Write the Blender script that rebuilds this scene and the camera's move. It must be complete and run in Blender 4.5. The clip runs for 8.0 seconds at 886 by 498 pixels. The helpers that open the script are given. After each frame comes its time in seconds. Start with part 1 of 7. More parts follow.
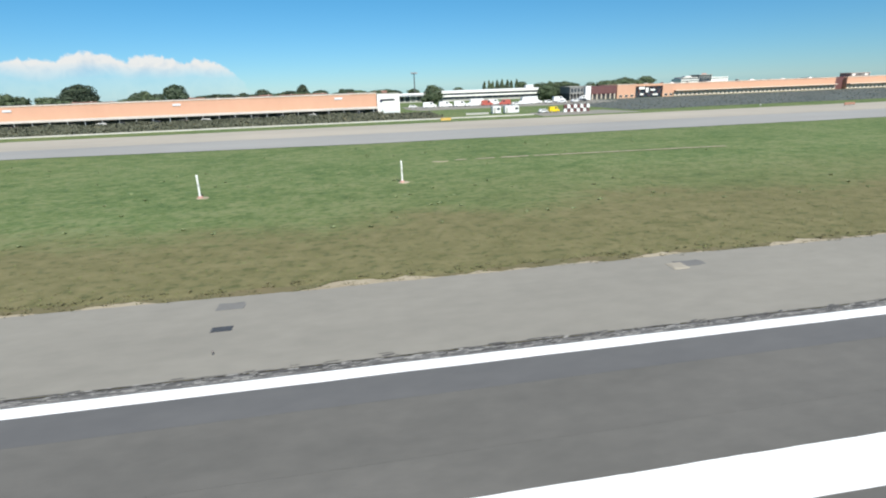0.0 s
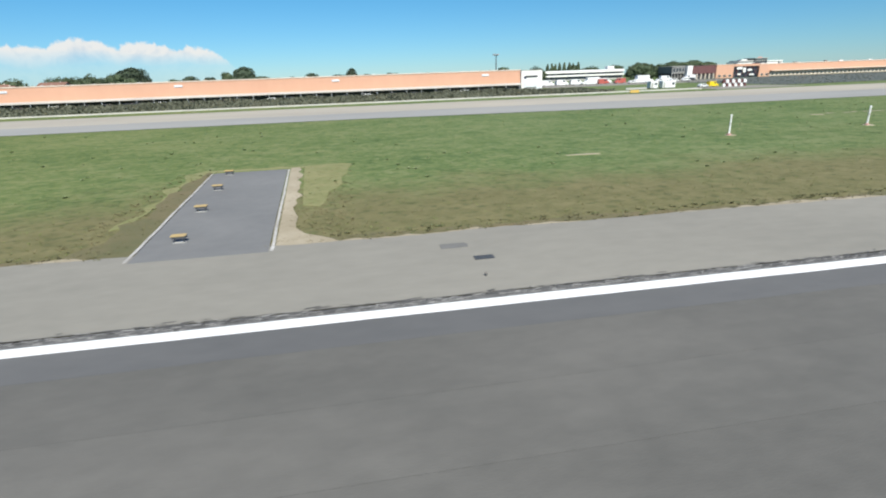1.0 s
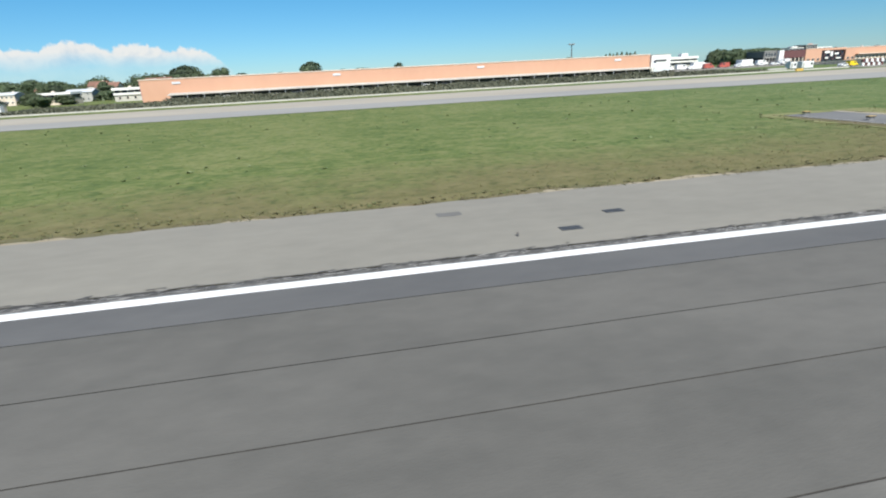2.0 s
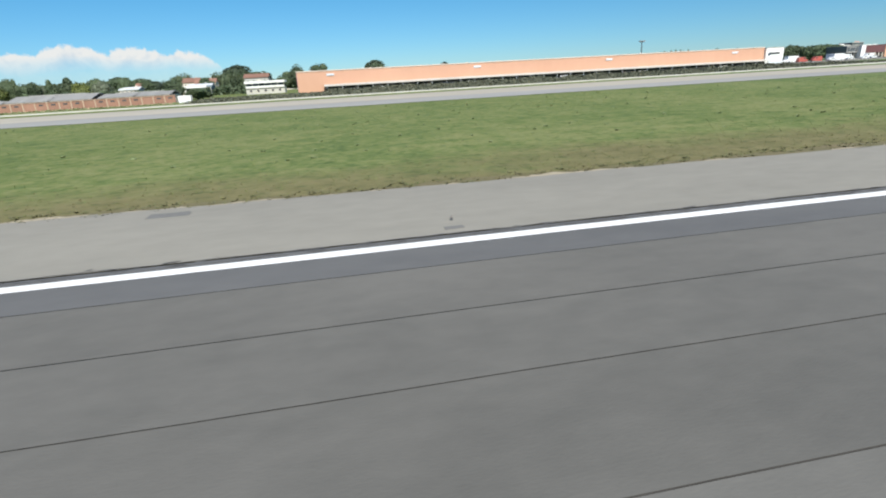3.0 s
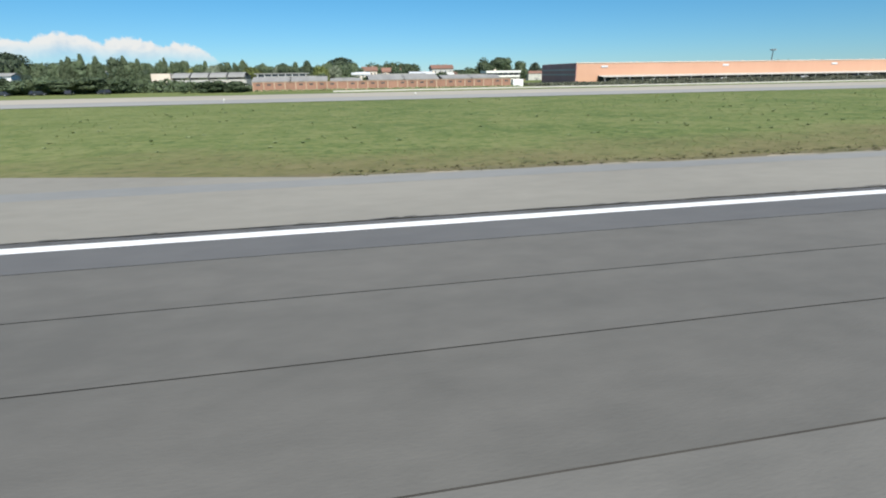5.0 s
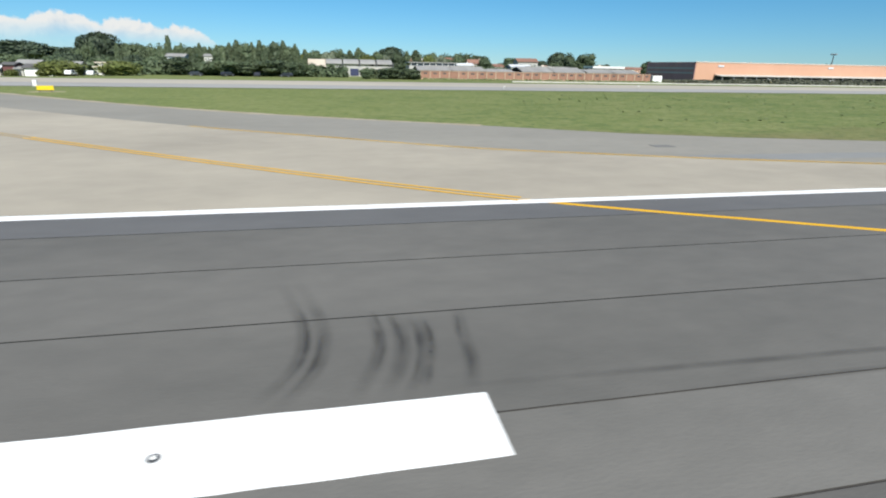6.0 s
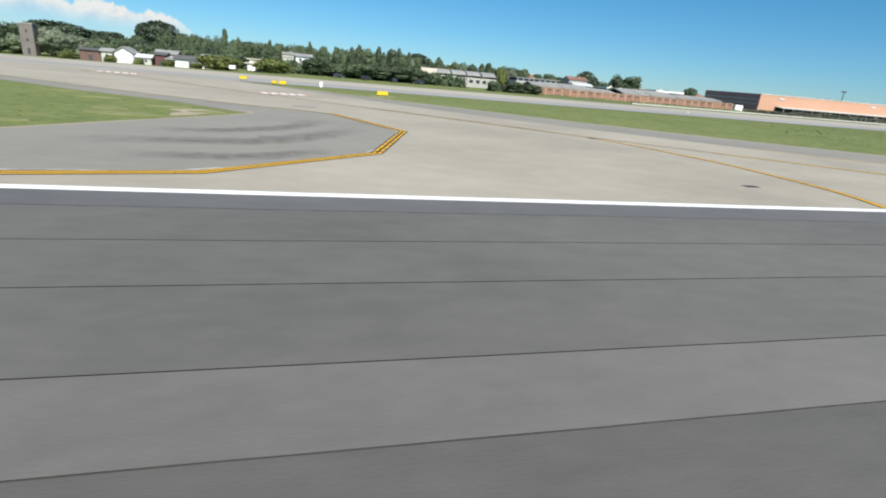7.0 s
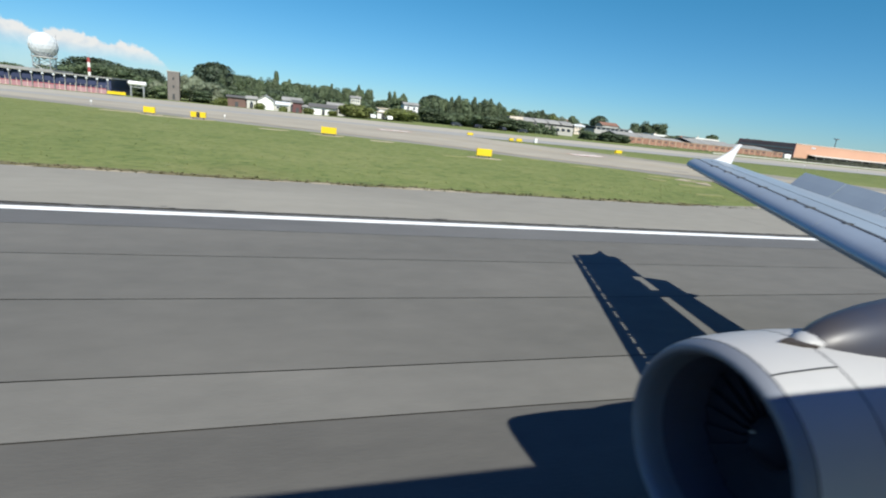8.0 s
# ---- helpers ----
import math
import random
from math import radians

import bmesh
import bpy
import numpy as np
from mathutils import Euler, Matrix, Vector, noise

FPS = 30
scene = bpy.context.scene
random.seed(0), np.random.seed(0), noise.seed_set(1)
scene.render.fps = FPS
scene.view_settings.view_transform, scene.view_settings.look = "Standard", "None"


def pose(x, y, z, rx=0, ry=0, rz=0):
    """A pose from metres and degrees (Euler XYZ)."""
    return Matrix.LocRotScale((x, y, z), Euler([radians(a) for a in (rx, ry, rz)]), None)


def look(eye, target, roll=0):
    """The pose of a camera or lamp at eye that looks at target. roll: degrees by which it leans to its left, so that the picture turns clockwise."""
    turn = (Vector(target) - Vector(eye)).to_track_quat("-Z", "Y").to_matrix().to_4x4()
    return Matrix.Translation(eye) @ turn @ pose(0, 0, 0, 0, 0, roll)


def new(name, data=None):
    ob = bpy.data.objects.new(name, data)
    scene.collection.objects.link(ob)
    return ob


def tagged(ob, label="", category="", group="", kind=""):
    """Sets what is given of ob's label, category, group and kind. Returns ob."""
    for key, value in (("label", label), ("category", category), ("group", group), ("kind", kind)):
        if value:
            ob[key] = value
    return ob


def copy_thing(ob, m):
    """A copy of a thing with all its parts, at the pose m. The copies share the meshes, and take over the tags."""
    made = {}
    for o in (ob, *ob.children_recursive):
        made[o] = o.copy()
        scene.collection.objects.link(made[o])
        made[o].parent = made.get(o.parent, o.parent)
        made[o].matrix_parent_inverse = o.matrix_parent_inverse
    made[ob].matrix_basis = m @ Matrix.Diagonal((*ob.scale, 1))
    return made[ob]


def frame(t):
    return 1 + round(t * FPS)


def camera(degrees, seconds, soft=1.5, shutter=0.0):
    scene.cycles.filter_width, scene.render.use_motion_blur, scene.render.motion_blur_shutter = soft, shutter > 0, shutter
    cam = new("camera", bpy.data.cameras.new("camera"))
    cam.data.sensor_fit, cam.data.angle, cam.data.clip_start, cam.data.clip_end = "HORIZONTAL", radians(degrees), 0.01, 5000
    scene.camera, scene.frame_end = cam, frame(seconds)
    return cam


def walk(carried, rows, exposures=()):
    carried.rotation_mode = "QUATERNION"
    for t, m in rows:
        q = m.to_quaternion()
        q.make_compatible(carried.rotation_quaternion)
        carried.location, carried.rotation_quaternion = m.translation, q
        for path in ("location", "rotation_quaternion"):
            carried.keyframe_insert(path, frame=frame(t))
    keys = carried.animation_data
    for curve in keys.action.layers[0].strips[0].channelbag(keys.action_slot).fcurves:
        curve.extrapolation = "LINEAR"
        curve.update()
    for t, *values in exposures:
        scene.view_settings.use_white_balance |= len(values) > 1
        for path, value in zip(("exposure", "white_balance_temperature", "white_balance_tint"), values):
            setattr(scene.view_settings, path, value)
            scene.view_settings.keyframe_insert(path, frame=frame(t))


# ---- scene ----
# One plan unit is U metres: the whole place keeps one scale.
U = 0.58

cam = camera(81.3, 8.0, soft=2.0, shutter=0.04)


def aim(x, y, z, yaw, pitch, roll):
    """A camera's pose from plan units and degrees."""
    return pose(x * U, y * U, z * U, 90 + pitch, 0, yaw) @ pose(0, 0, 0, 0, 0, roll)


PATH = [
    (0, 0.08, 1.76, 10.63, -9.18, -17.66, -2.03),
    (0.5, -31.56, 2.14, 9.33, -9.69, -17.96, -1.58),
    (1, -62.26, 2.45, 8.39, -9.60, -18.90, -1.99),
    (1.5, -93.61, 2.67, 7.49, -8.84, -20.22, -2.80),
    (1.7, -105.82, 2.72, 7.20, -9.76, -19.61, -2.89),
    (2.8, -170.08, 3.22, 5.79, -9.89, -18.99, -3.06),
    (3, -181.84, 3.27, 5.59, -10.04, -18.98, -3.16),
    (3.5, -211.42, 3.35, 5.17, -10.37, -18.99, -2.63),
    (4, -240.89, 3.43, 4.94, -11.45, -19.34, -0.60),
    (4.5, -270.23, 3.49, 4.89, -11.55, -18.68, -0.93),
    (4.7, -281.93, 3.47, 4.83, -10.81, -18.74, -1.19),
    (5.8, -345.67, 2.60, 4.74, -12.36, -19.14, 0.46),
    (6, -356.94, 2.30, 4.71, -11.61, -19.57, 1.07),
    (6.5, -383.95, 1.49, 4.69, -11.68, -20.52, 1.90),
    (6.8, -400.20, 1.00, 4.66, -12.72, -19.72, 3.12),
    (7, -410.94, 0.67, 4.67, -15.01, -18.75, 5.11),
    (7.5, -438.15, -0.09, 4.54, -18.30, -13.42, 7.27),
    (8, -465.19, -0.79, 4.65, -17.82, -14.76, 6.15),
]
walk(cam, [(r[0], aim(*r[1:])) for r in PATH], exposures=[(0.0, 0.57), (8.0, 0.57)])

# ---------------------------------------------------------------- daylight
SUN = Vector((0.124, -0.696, 0.70)).normalized()
sun = new("sun", bpy.data.lights.new("sun", "SUN"))
sun.data.energy, sun.data.angle, sun.data.color = 4.6, radians(0.53), (0.985, 0.975, 0.885)
sun.matrix_world = look((0, -60, 80), Vector((0, -60, 80)) - SUN)

world = bpy.data.worlds.new("sky")
scene.world = world
world.use_nodes = True
wn = world.node_tree.nodes
wl = world.node_tree.links
wn.clear()


def wmath(op, a, b=0.0, c=0.0, clamp=False):
    n = wn.new("ShaderNodeMath")
    n.operation, n.use_clamp = op, clamp
    for k, v in enumerate((a, b, c)):
        if isinstance(v, (int, float)):
            n.inputs[k].default_value = v
        else:
            wl.new(v, n.inputs[k])
    return n.outputs[0]


sky = wn.new("ShaderNodeTexSky")
sky.sky_type, sky.sun_disc = "NISHITA", False
sky.sun_elevation = math.asin(SUN.z)
sky.sun_rotation = math.atan2(SUN.x, SUN.y)
sky.air_density, sky.dust_density, sky.ozone_density, sky.altitude = 1.0, 0.0, 1.6, 1500.0
# a bank of cumulus low over the horizon, towards the plan's far left
coord = wn.new("ShaderNodeTexCoord")
split = wn.new("ShaderNodeSeparateXYZ")
wl.new(coord.outputs["Generated"], split.inputs[0])
sx, sy, sz = split.outputs
azimuth = wmath("ARCTAN2", sx, sy)
puff = wn.new("ShaderNodeTexNoise")
puff.inputs["Scale"].default_value, puff.inputs["Detail"].default_value, puff.inputs["Roughness"].default_value = 30.0, 9.0, 0.52
wl.new(coord.outputs["Generated"], puff.inputs["Vector"])
heap = wn.new("ShaderNodeTexNoise")
heap.inputs["Scale"].default_value, heap.inputs["Detail"].default_value = 9.0, 2.0
wl.new(coord.outputs["Generated"], heap.inputs["Vector"])
across = wmath("DIVIDE", wmath("ADD", azimuth, 0.45), 0.275)
height = None
for middle, top, spread in ((-0.40, 0.066, 1.3), (-0.315, 0.061, 2.0), (-0.48, 0.055, 2.4), (-0.56, 0.055, 2.2), (-0.25, 0.055, 1.4)):
    off = wmath("ADD", azimuth, -middle)
    lump = wmath("SUBTRACT", top, wmath("MULTIPLY", wmath("MULTIPLY", off, off), 11.0 / spread))
    height = lump if height is None else wmath("SMOOTH_MAX", height, lump, 0.006)
billow = wmath("SUBTRACT", 1.0, wmath("ABSOLUTE", wmath("MULTIPLY", wmath("SUBTRACT", puff.outputs[0], 0.5), 5.0)))
edge = wmath("ADD", height, wmath("MULTIPLY", wmath("SUBTRACT", heap.outputs[0], 0.5), 0.020))
edge = wmath("ADD", edge, wmath("MULTIPLY", wmath("SUBTRACT", billow, 0.6), 0.011))
above = wmath("SUBTRACT", edge, sz)
cover = wmath("MULTIPLY", above, 210.0, clamp=True)
lower = wmath("MULTIPLY", wmath("SUBTRACT", sz, wmath("MULTIPLY", heap.outputs[0], 0.050)), 42.0, clamp=True)
near_bank = wmath("MULTIPLY", wmath("SUBTRACT", 1.12, wmath("ABSOLUTE", across)), 5.0, clamp=True)
cover = wmath("MULTIPLY", wmath("MULTIPLY", cover, wmath("ADD", wmath("MULTIPLY", lower, 0.72), 0.2)), near_bank)
tone = wn.new("ShaderNodeValToRGB")
tone.color_ramp.elements[0].position, tone.color_ramp.elements[0].color = 0.0, (10.8, 10.6, 10.2, 1)
tone.color_ramp.elements[1].position, tone.color_ramp.elements[1].color = 1.0, (6.0, 7.6, 9.2, 1)
wl.new(wmath("ADD", wmath("MULTIPLY", above, 16.0), wmath("MULTIPLY", wmath("SUBTRACT", 0.62, billow), 0.9), clamp=True), tone.inputs[0])
blend = wn.new("ShaderNodeMix")
blend.data_type = "RGBA"
wl.new(cover, blend.inputs[0])
clear = wn.new("ShaderNodeMix")
clear.data_type, clear.blend_type = "RGBA", "MULTIPLY"
clear.inputs[0].default_value = 1.0
tint = wn.new("ShaderNodeMix")
tint.data_type = "RGBA"
tint.inputs[6].default_value, tint.inputs[7].default_value = (0.52, 0.83, 1.16, 1), (0.36, 1.06, 1.29, 1)
wl.new(wmath("MULTIPLY", sz, 4.5, clamp=True), tint.inputs[0])
zenith = wn.new("ShaderNodeMix")
zenith.data_type = "RGBA"
zenith.inputs[7].default_value = (0.54, 0.82, 1.48, 1)
wl.new(wmath("MULTIPLY", wmath("SUBTRACT", sz, 0.30), 3.0, clamp=True), zenith.inputs[0])
wl.new(tint.outputs[2], zenith.inputs[6])
wl.new(zenith.outputs[2], clear.inputs[7])
wl.new(sky.outputs[0], clear.inputs[6])
wl.new(clear.outputs[2], blend.inputs[6])
wl.new(tone.outputs[0], blend.inputs[7])
back = wn.new("ShaderNodeBackground")
back.inputs[1].default_value = 0.055
wl.new(blend.outputs[2], back.inputs[0])
out = wn.new("ShaderNodeOutputWorld")
wl.new(back.outputs[0], out.inputs[0])

# ---------------------------------------------------------------- materials


def material(name, base, other=None, rough=0.85, metal=0.0, grain=3.0, patch=0.15, amount=0.5, stretch=(1, 1, 1), bump=0.15,
             bump_scale=12.0, own=0.0, spec=0.3, fine=0.25):
    """A surface of two colours that mix in patches and in fine grain, with relief; own: how far each piece differs in tone."""
    m = bpy.data.materials.new(name)
    m.use_nodes = True
    n, l = m.node_tree.nodes, m.node_tree.links
    b = n["Principled BSDF"]
    b.inputs["Roughness"].default_value, b.inputs["Metallic"].default_value = rough, metal
    b.inputs["Specular IOR Level"].default_value = spec
    other = other or [c * 0.7 for c in base]
    geo = n.new("ShaderNodeNewGeometry")
    mapping = n.new("ShaderNodeMapping")
    mapping.inputs["Scale"].default_value = stretch
    l.new(geo.outputs["Position"], mapping.inputs["Vector"])

    def noise_at(scale, detail=5.0):
        t = n.new("ShaderNodeTexNoise")
        t.inputs["Scale"].default_value, t.inputs["Detail"].default_value, t.inputs["Roughness"].default_value = scale, detail, 0.6
        l.new(mapping.outputs[0], t.inputs["Vector"])
        return t.outputs[0]

    def sums(op, a, c, clamp=False):
        t = n.new("ShaderNodeMath")
        t.operation, t.use_clamp = op, clamp
        for k, v in enumerate((a, c)):
            if isinstance(v, (int, float)):
                t.inputs[k].default_value = v
            else:
                l.new(v, t.inputs[k])
        return t.outputs[0]

    wide, small = noise_at(patch), noise_at(grain)
    mix = sums("ADD", sums("MULTIPLY", sums("SUBTRACT", wide, 0.5), 2.4), sums("MULTIPLY", sums("SUBTRACT", small, 0.5), 4 * fine))
    mix = sums("ADD", mix, amount, clamp=True)
    blended = n.new("ShaderNodeMix")
    blended.data_type = "RGBA"
    blended.inputs[6].default_value, blended.inputs[7].default_value = (*base, 1), (*other, 1)
    l.new(mix, blended.inputs[0])
    colour = blended.outputs[2]
    if own:
        info = n.new("ShaderNodeObjectInfo")
        tint = n.new("ShaderNodeHueSaturation")
        l.new(sums("ADD", 1 - own / 2, sums("MULTIPLY", info.outputs["Random"], own)), tint.inputs["Value"])
        l.new(colour, tint.inputs["Color"])
        colour = tint.outputs[0]
    l.new(colour, b.inputs["Base Color"])
    if bump:
        bumps = n.new("ShaderNodeBump")
        bumps.inputs["Strength"].default_value, bumps.inputs["Distance"].default_value = bump, 0.03
        l.new(noise_at(bump_scale, 3.0), bumps.inputs["Height"])
        l.new(bumps.outputs[0], b.inputs["Normal"])
    return m


ASPHALT_BLUE = material("edge_lane_asphalt", (0.106, 0.106, 0.106), (0.136, 0.135, 0.132), grain=1.6, patch=0.16, stretch=(0.6, 1.2, 1), bump_scale=30, fine=0.3)
ASPHALT = material("runway_asphalt", (0.120, 0.116, 0.105), (0.163, 0.156, 0.140), rough=0.82, grain=2.6, patch=0.24, stretch=(0.55, 1.0, 1), own=0.20, bump_scale=30, fine=0.30)
ASPHALT_DARK = material("patched_asphalt", (0.140, 0.137, 0.130), (0.185, 0.180, 0.168), grain=6, patch=0.7, bump_scale=30)
SHOULDER = material("shoulder_asphalt", (0.223, 0.211, 0.181), (0.276, 0.260, 0.222), grain=2.2, patch=0.16, stretch=(0.5, 1.0, 1), bump_scale=30, fine=0.34)
BLUE_SHOULDER = material("repaired_shoulder_asphalt", (0.204, 0.206, 0.198), (0.248, 0.247, 0.234), grain=2.2, patch=0.16, stretch=(0.5, 1.0, 1), bump_scale=30, fine=0.34)
BLUE_ASPHALT = material("pad_asphalt", (0.160, 0.160, 0.158), (0.200, 0.198, 0.192), grain=2.5, patch=0.3, bump_scale=30)
CONCRETE = material("apron_concrete", (0.395, 0.355, 0.284), (0.298, 0.268, 0.216), grain=1.3, patch=0.15, stretch=(0.75, 1.1, 1), bump_scale=20, own=0.05)
OLD_CONCRETE = material("taxiway_concrete", (0.435, 0.392, 0.320), (0.340, 0.309, 0.258), grain=0.9, patch=0.06, stretch=(0.5, 1.2, 1), bump_scale=20, own=0.06)
SEAM = material("joint_tar", (0.045, 0.043, 0.042), (0.075, 0.071, 0.068), grain=5, patch=0.5)
OLD_TAR = material("weathered_tar", (0.062, 0.060, 0.058), (0.120, 0.116, 0.110), grain=4, patch=0.5, stretch=(0.4, 1.5, 1), fine=0.5)
RUBBERED = material("rubber_stained_asphalt", (0.092, 0.088, 0.081), (0.124, 0.118, 0.107), grain=3.0, patch=0.26, stretch=(0.45, 1.1, 1), bump_scale=30, own=0.06, fine=0.34)
RUBBER = material("rubber_streak", (0.030, 0.029, 0.029), (0.062, 0.060, 0.058), grain=2.5, patch=0.4, stretch=(0.5, 2, 1))


def soft_rubber(name, dark, light, strength):
    """Tyre rubber rubbed thinly into the paving: its cover follows the mesh's own wear and a coarse grain."""
    m = material(name, dark, light, grain=2.6, patch=0.6, fine=0.6)
    n, l = m.node_tree.nodes, m.node_tree.links
    wear = n.new("ShaderNodeAttribute")
    wear.attribute_name = "wear"
    grit = n.new("ShaderNodeTexNoise")
    grit.inputs["Scale"].default_value, grit.inputs["Detail"].default_value = 2.2, 6.0
    geo = n.new("ShaderNodeNewGeometry")
    l.new(geo.outputs["Position"], grit.inputs["Vector"])
    cover = n.new("ShaderNodeMapRange")
    cover.inputs[1].default_value, cover.inputs[2].default_value, cover.inputs[3].default_value, cover.inputs[4].default_value = 0.30, 0.70, 0.25 * strength, 1.15 * strength
    l.new(grit.outputs[0], cover.inputs[0])
    both = n.new("ShaderNodeMath")
    both.operation, both.use_clamp = "MULTIPLY", True
    l.new(wear.outputs["Fac"], both.inputs[0])
    l.new(cover.outputs[0], both.inputs[1])
    bare, mix = n.new("ShaderNodeBsdfTransparent"), n.new("ShaderNodeMixShader")
    l.new(both.outputs[0], mix.inputs[0])
    l.new(bare.outputs[0], mix.inputs[1])
    l.new(n["Principled BSDF"].outputs[0], mix.inputs[2])
    l.new(mix.outputs[0], n["Material Output"].inputs[0])
    return m


FAINT_SKID = soft_rubber("faint_skid_rubber", (0.060, 0.059, 0.057), (0.084, 0.082, 0.078), 0.34)
STAIN = soft_rubber("faint_stain", (0.110, 0.108, 0.104), (0.140, 0.137, 0.130), 0.42)
SKID_RUBBER = soft_rubber("skid_rubber", (0.056, 0.055, 0.053), (0.080, 0.078, 0.074), 0.36)
STREAK_RUBBER = soft_rubber("streak_rubber", (0.044, 0.043, 0.042), (0.066, 0.064, 0.062), 0.74)
WHITE_PAINT = material("white_paint", (0.86, 0.86, 0.84), (0.72, 0.71, 0.68), rough=0.6, grain=6, patch=0.5, amount=0.25, bump_scale=30, fine=0.12)
WORN_PAINT = material("worn_white_paint", (0.55, 0.53, 0.50), (0.33, 0.31, 0.28), grain=5, patch=1.2, fine=0.4)
YELLOW_PAINT = material("yellow_paint", (0.735, 0.405, 0.006), (0.615, 0.345, 0.018), rough=0.6, grain=6, patch=0.6, amount=0.35)
WORN_YELLOW = material("worn_yellow_paint", (0.60, 0.37, 0.07), (0.48, 0.35, 0.16), grain=6, patch=0.6, amount=0.35)
PALE_YELLOW = material("faded_yellow_paint", (0.47, 0.33, 0.13), (0.36, 0.28, 0.17), grain=6, patch=0.6)
BLACK_PAINT = material("black_paint", (0.035, 0.030, 0.028), (0.06, 0.05, 0.045), grain=6, patch=0.6)
RED_PAINT = material("faded_red_paint", (0.55, 0.30, 0.26), (0.42, 0.24, 0.20), grain=6, patch=0.8)
SAND = material("bare_soil", (0.42, 0.36, 0.265), (0.29, 0.245, 0.165), grain=2.5, patch=0.4, bump=0.4)
DRY = material("dry_grass", (0.175, 0.140, 0.075), (0.120, 0.118, 0.055), grain=2.0, patch=0.4, bump=0.4)
CLUMP = material("brown_grass_clumps", (0.130, 0.112, 0.062), (0.095, 0.105, 0.045), grain=1.2, patch=0.25, bump=0)
FRESH = material("yellow_green_grass", (0.250, 0.236, 0.110), (0.180, 0.190, 0.074), grain=2.0, patch=0.5, bump=0.4, fine=0.5)
BLADES = material("grass_blades", (0.125, 0.165, 0.048), (0.180, 0.185, 0.072), grain=0.9, patch=0.10, bump=0, rough=0.7)
DARK_SCRUB = material("dark_low_scrub", (0.092, 0.104, 0.092), (0.122, 0.132, 0.114), grain=1.5, patch=0.12, bump=0, rough=0.8)
TAXI_SHOULDER = material("pale_taxiway_shoulder", (0.285, 0.281, 0.265), (0.335, 0.328, 0.304), grain=2.0, patch=0.10, stretch=(0.4, 1.0, 1), bump_scale=30, fine=0.30)
CRUMBLED = material("crumbled_tar", (0.120, 0.118, 0.114), (0.185, 0.181, 0.172), grain=7, patch=1.4, amount=0.4, stretch=(0.5, 1.2, 1), fine=0.8)
CHIPPINGS = material("pale_chippings", (0.36, 0.35, 0.32), (0.29, 0.28, 0.26), grain=6, patch=0.6)
SCRUB = material("scrub_leaves", (0.092, 0.100, 0.068), (0.118, 0.118, 0.082), grain=1.5, patch=0.2, bump=0, rough=0.7)
WEEDS = material("weed_leaves", (0.150, 0.188, 0.085), (0.185, 0.215, 0.105), grain=1.5, patch=0.3, bump=0, rough=0.65)
ORANGE = material("orange_render", (0.570, 0.332, 0.228), (0.525, 0.298, 0.202), grain=0.7, patch=0.05, stretch=(1, 1, 0.5), bump=0.05)
PALE = material("pale_render", (0.70, 0.60, 0.50), (0.60, 0.51, 0.42), grain=0.8, patch=0.1, bump=0.05)
MAROON = material("maroon_cladding", (0.145, 0.066, 0.064), (0.115, 0.054, 0.053), grain=0.8, patch=0.1, stretch=(3, 3, 0.3), rough=0.55)
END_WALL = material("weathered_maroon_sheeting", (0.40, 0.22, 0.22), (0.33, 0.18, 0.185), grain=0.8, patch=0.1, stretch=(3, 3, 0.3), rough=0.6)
WEATHERED = material("weathered_pale_render", (0.54, 0.52, 0.47), (0.42, 0.40, 0.36), grain=0.9, patch=0.25, bump=0.05)
BROWN_WALL = material("brown_weathered_boards", (0.19, 0.115, 0.095), (0.13, 0.085, 0.072), grain=1.2, patch=0.3, stretch=(3, 3, 0.4))
WHITE_WALL = material("white_render", (0.80, 0.79, 0.76), (0.70, 0.69, 0.66), grain=0.8, patch=0.12, bump=0.04)
GREY_WALL = material("grey_render", (0.44, 0.43, 0.40), (0.36, 0.35, 0.33), grain=1.0, patch=0.15, bump=0.05)
STONE = material("grey_brick", (0.205, 0.180, 0.165), (0.155, 0.135, 0.125), grain=3, patch=0.4)
BRICK = material("red_brick", (0.33, 0.185, 0.130), (0.26, 0.140, 0.098), grain=2.5, patch=0.3, own=0.16)
PIER = material("pale_brick_pier", (0.47, 0.34, 0.25), (0.38, 0.27, 0.19), grain=2.5, patch=0.4)
# near-black that carries the shade of openings and undersides in its colour
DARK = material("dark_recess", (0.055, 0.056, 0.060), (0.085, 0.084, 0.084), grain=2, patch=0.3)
SHEET = material("roof_sheet", (0.30, 0.295, 0.28), (0.23, 0.225, 0.215), rough=0.75, grain=1.2, patch=0.2, stretch=(3, 0.4, 1))
DARK_SHEET = material("dark_roof_sheet", (0.125, 0.122, 0.120), (0.095, 0.093, 0.092), rough=0.8, grain=1.2, patch=0.2)
PALE_SHEET = material("pale_roof_sheet", (0.66, 0.68, 0.70), (0.52, 0.54, 0.56), rough=0.5, grain=1.2, patch=0.2)
TILE = material("terracotta_tile", (0.255, 0.140, 0.102), (0.195, 0.110, 0.082), grain=2.5, patch=0.3, own=0.2)
BLUE_WALL = material("blue_hangar_cladding", (0.045, 0.055, 0.115), (0.035, 0.042, 0.085), grain=1, patch=0.2, rough=0.5)
RED_WALL = material("red_cladding", (0.42, 0.09, 0.085), (0.34, 0.075, 0.07), grain=1, patch=0.2, rough=0.5)
PINK = material("pale_red_band", (0.34, 0.16, 0.18), (0.42, 0.27, 0.29), grain=0.5, patch=0.4)
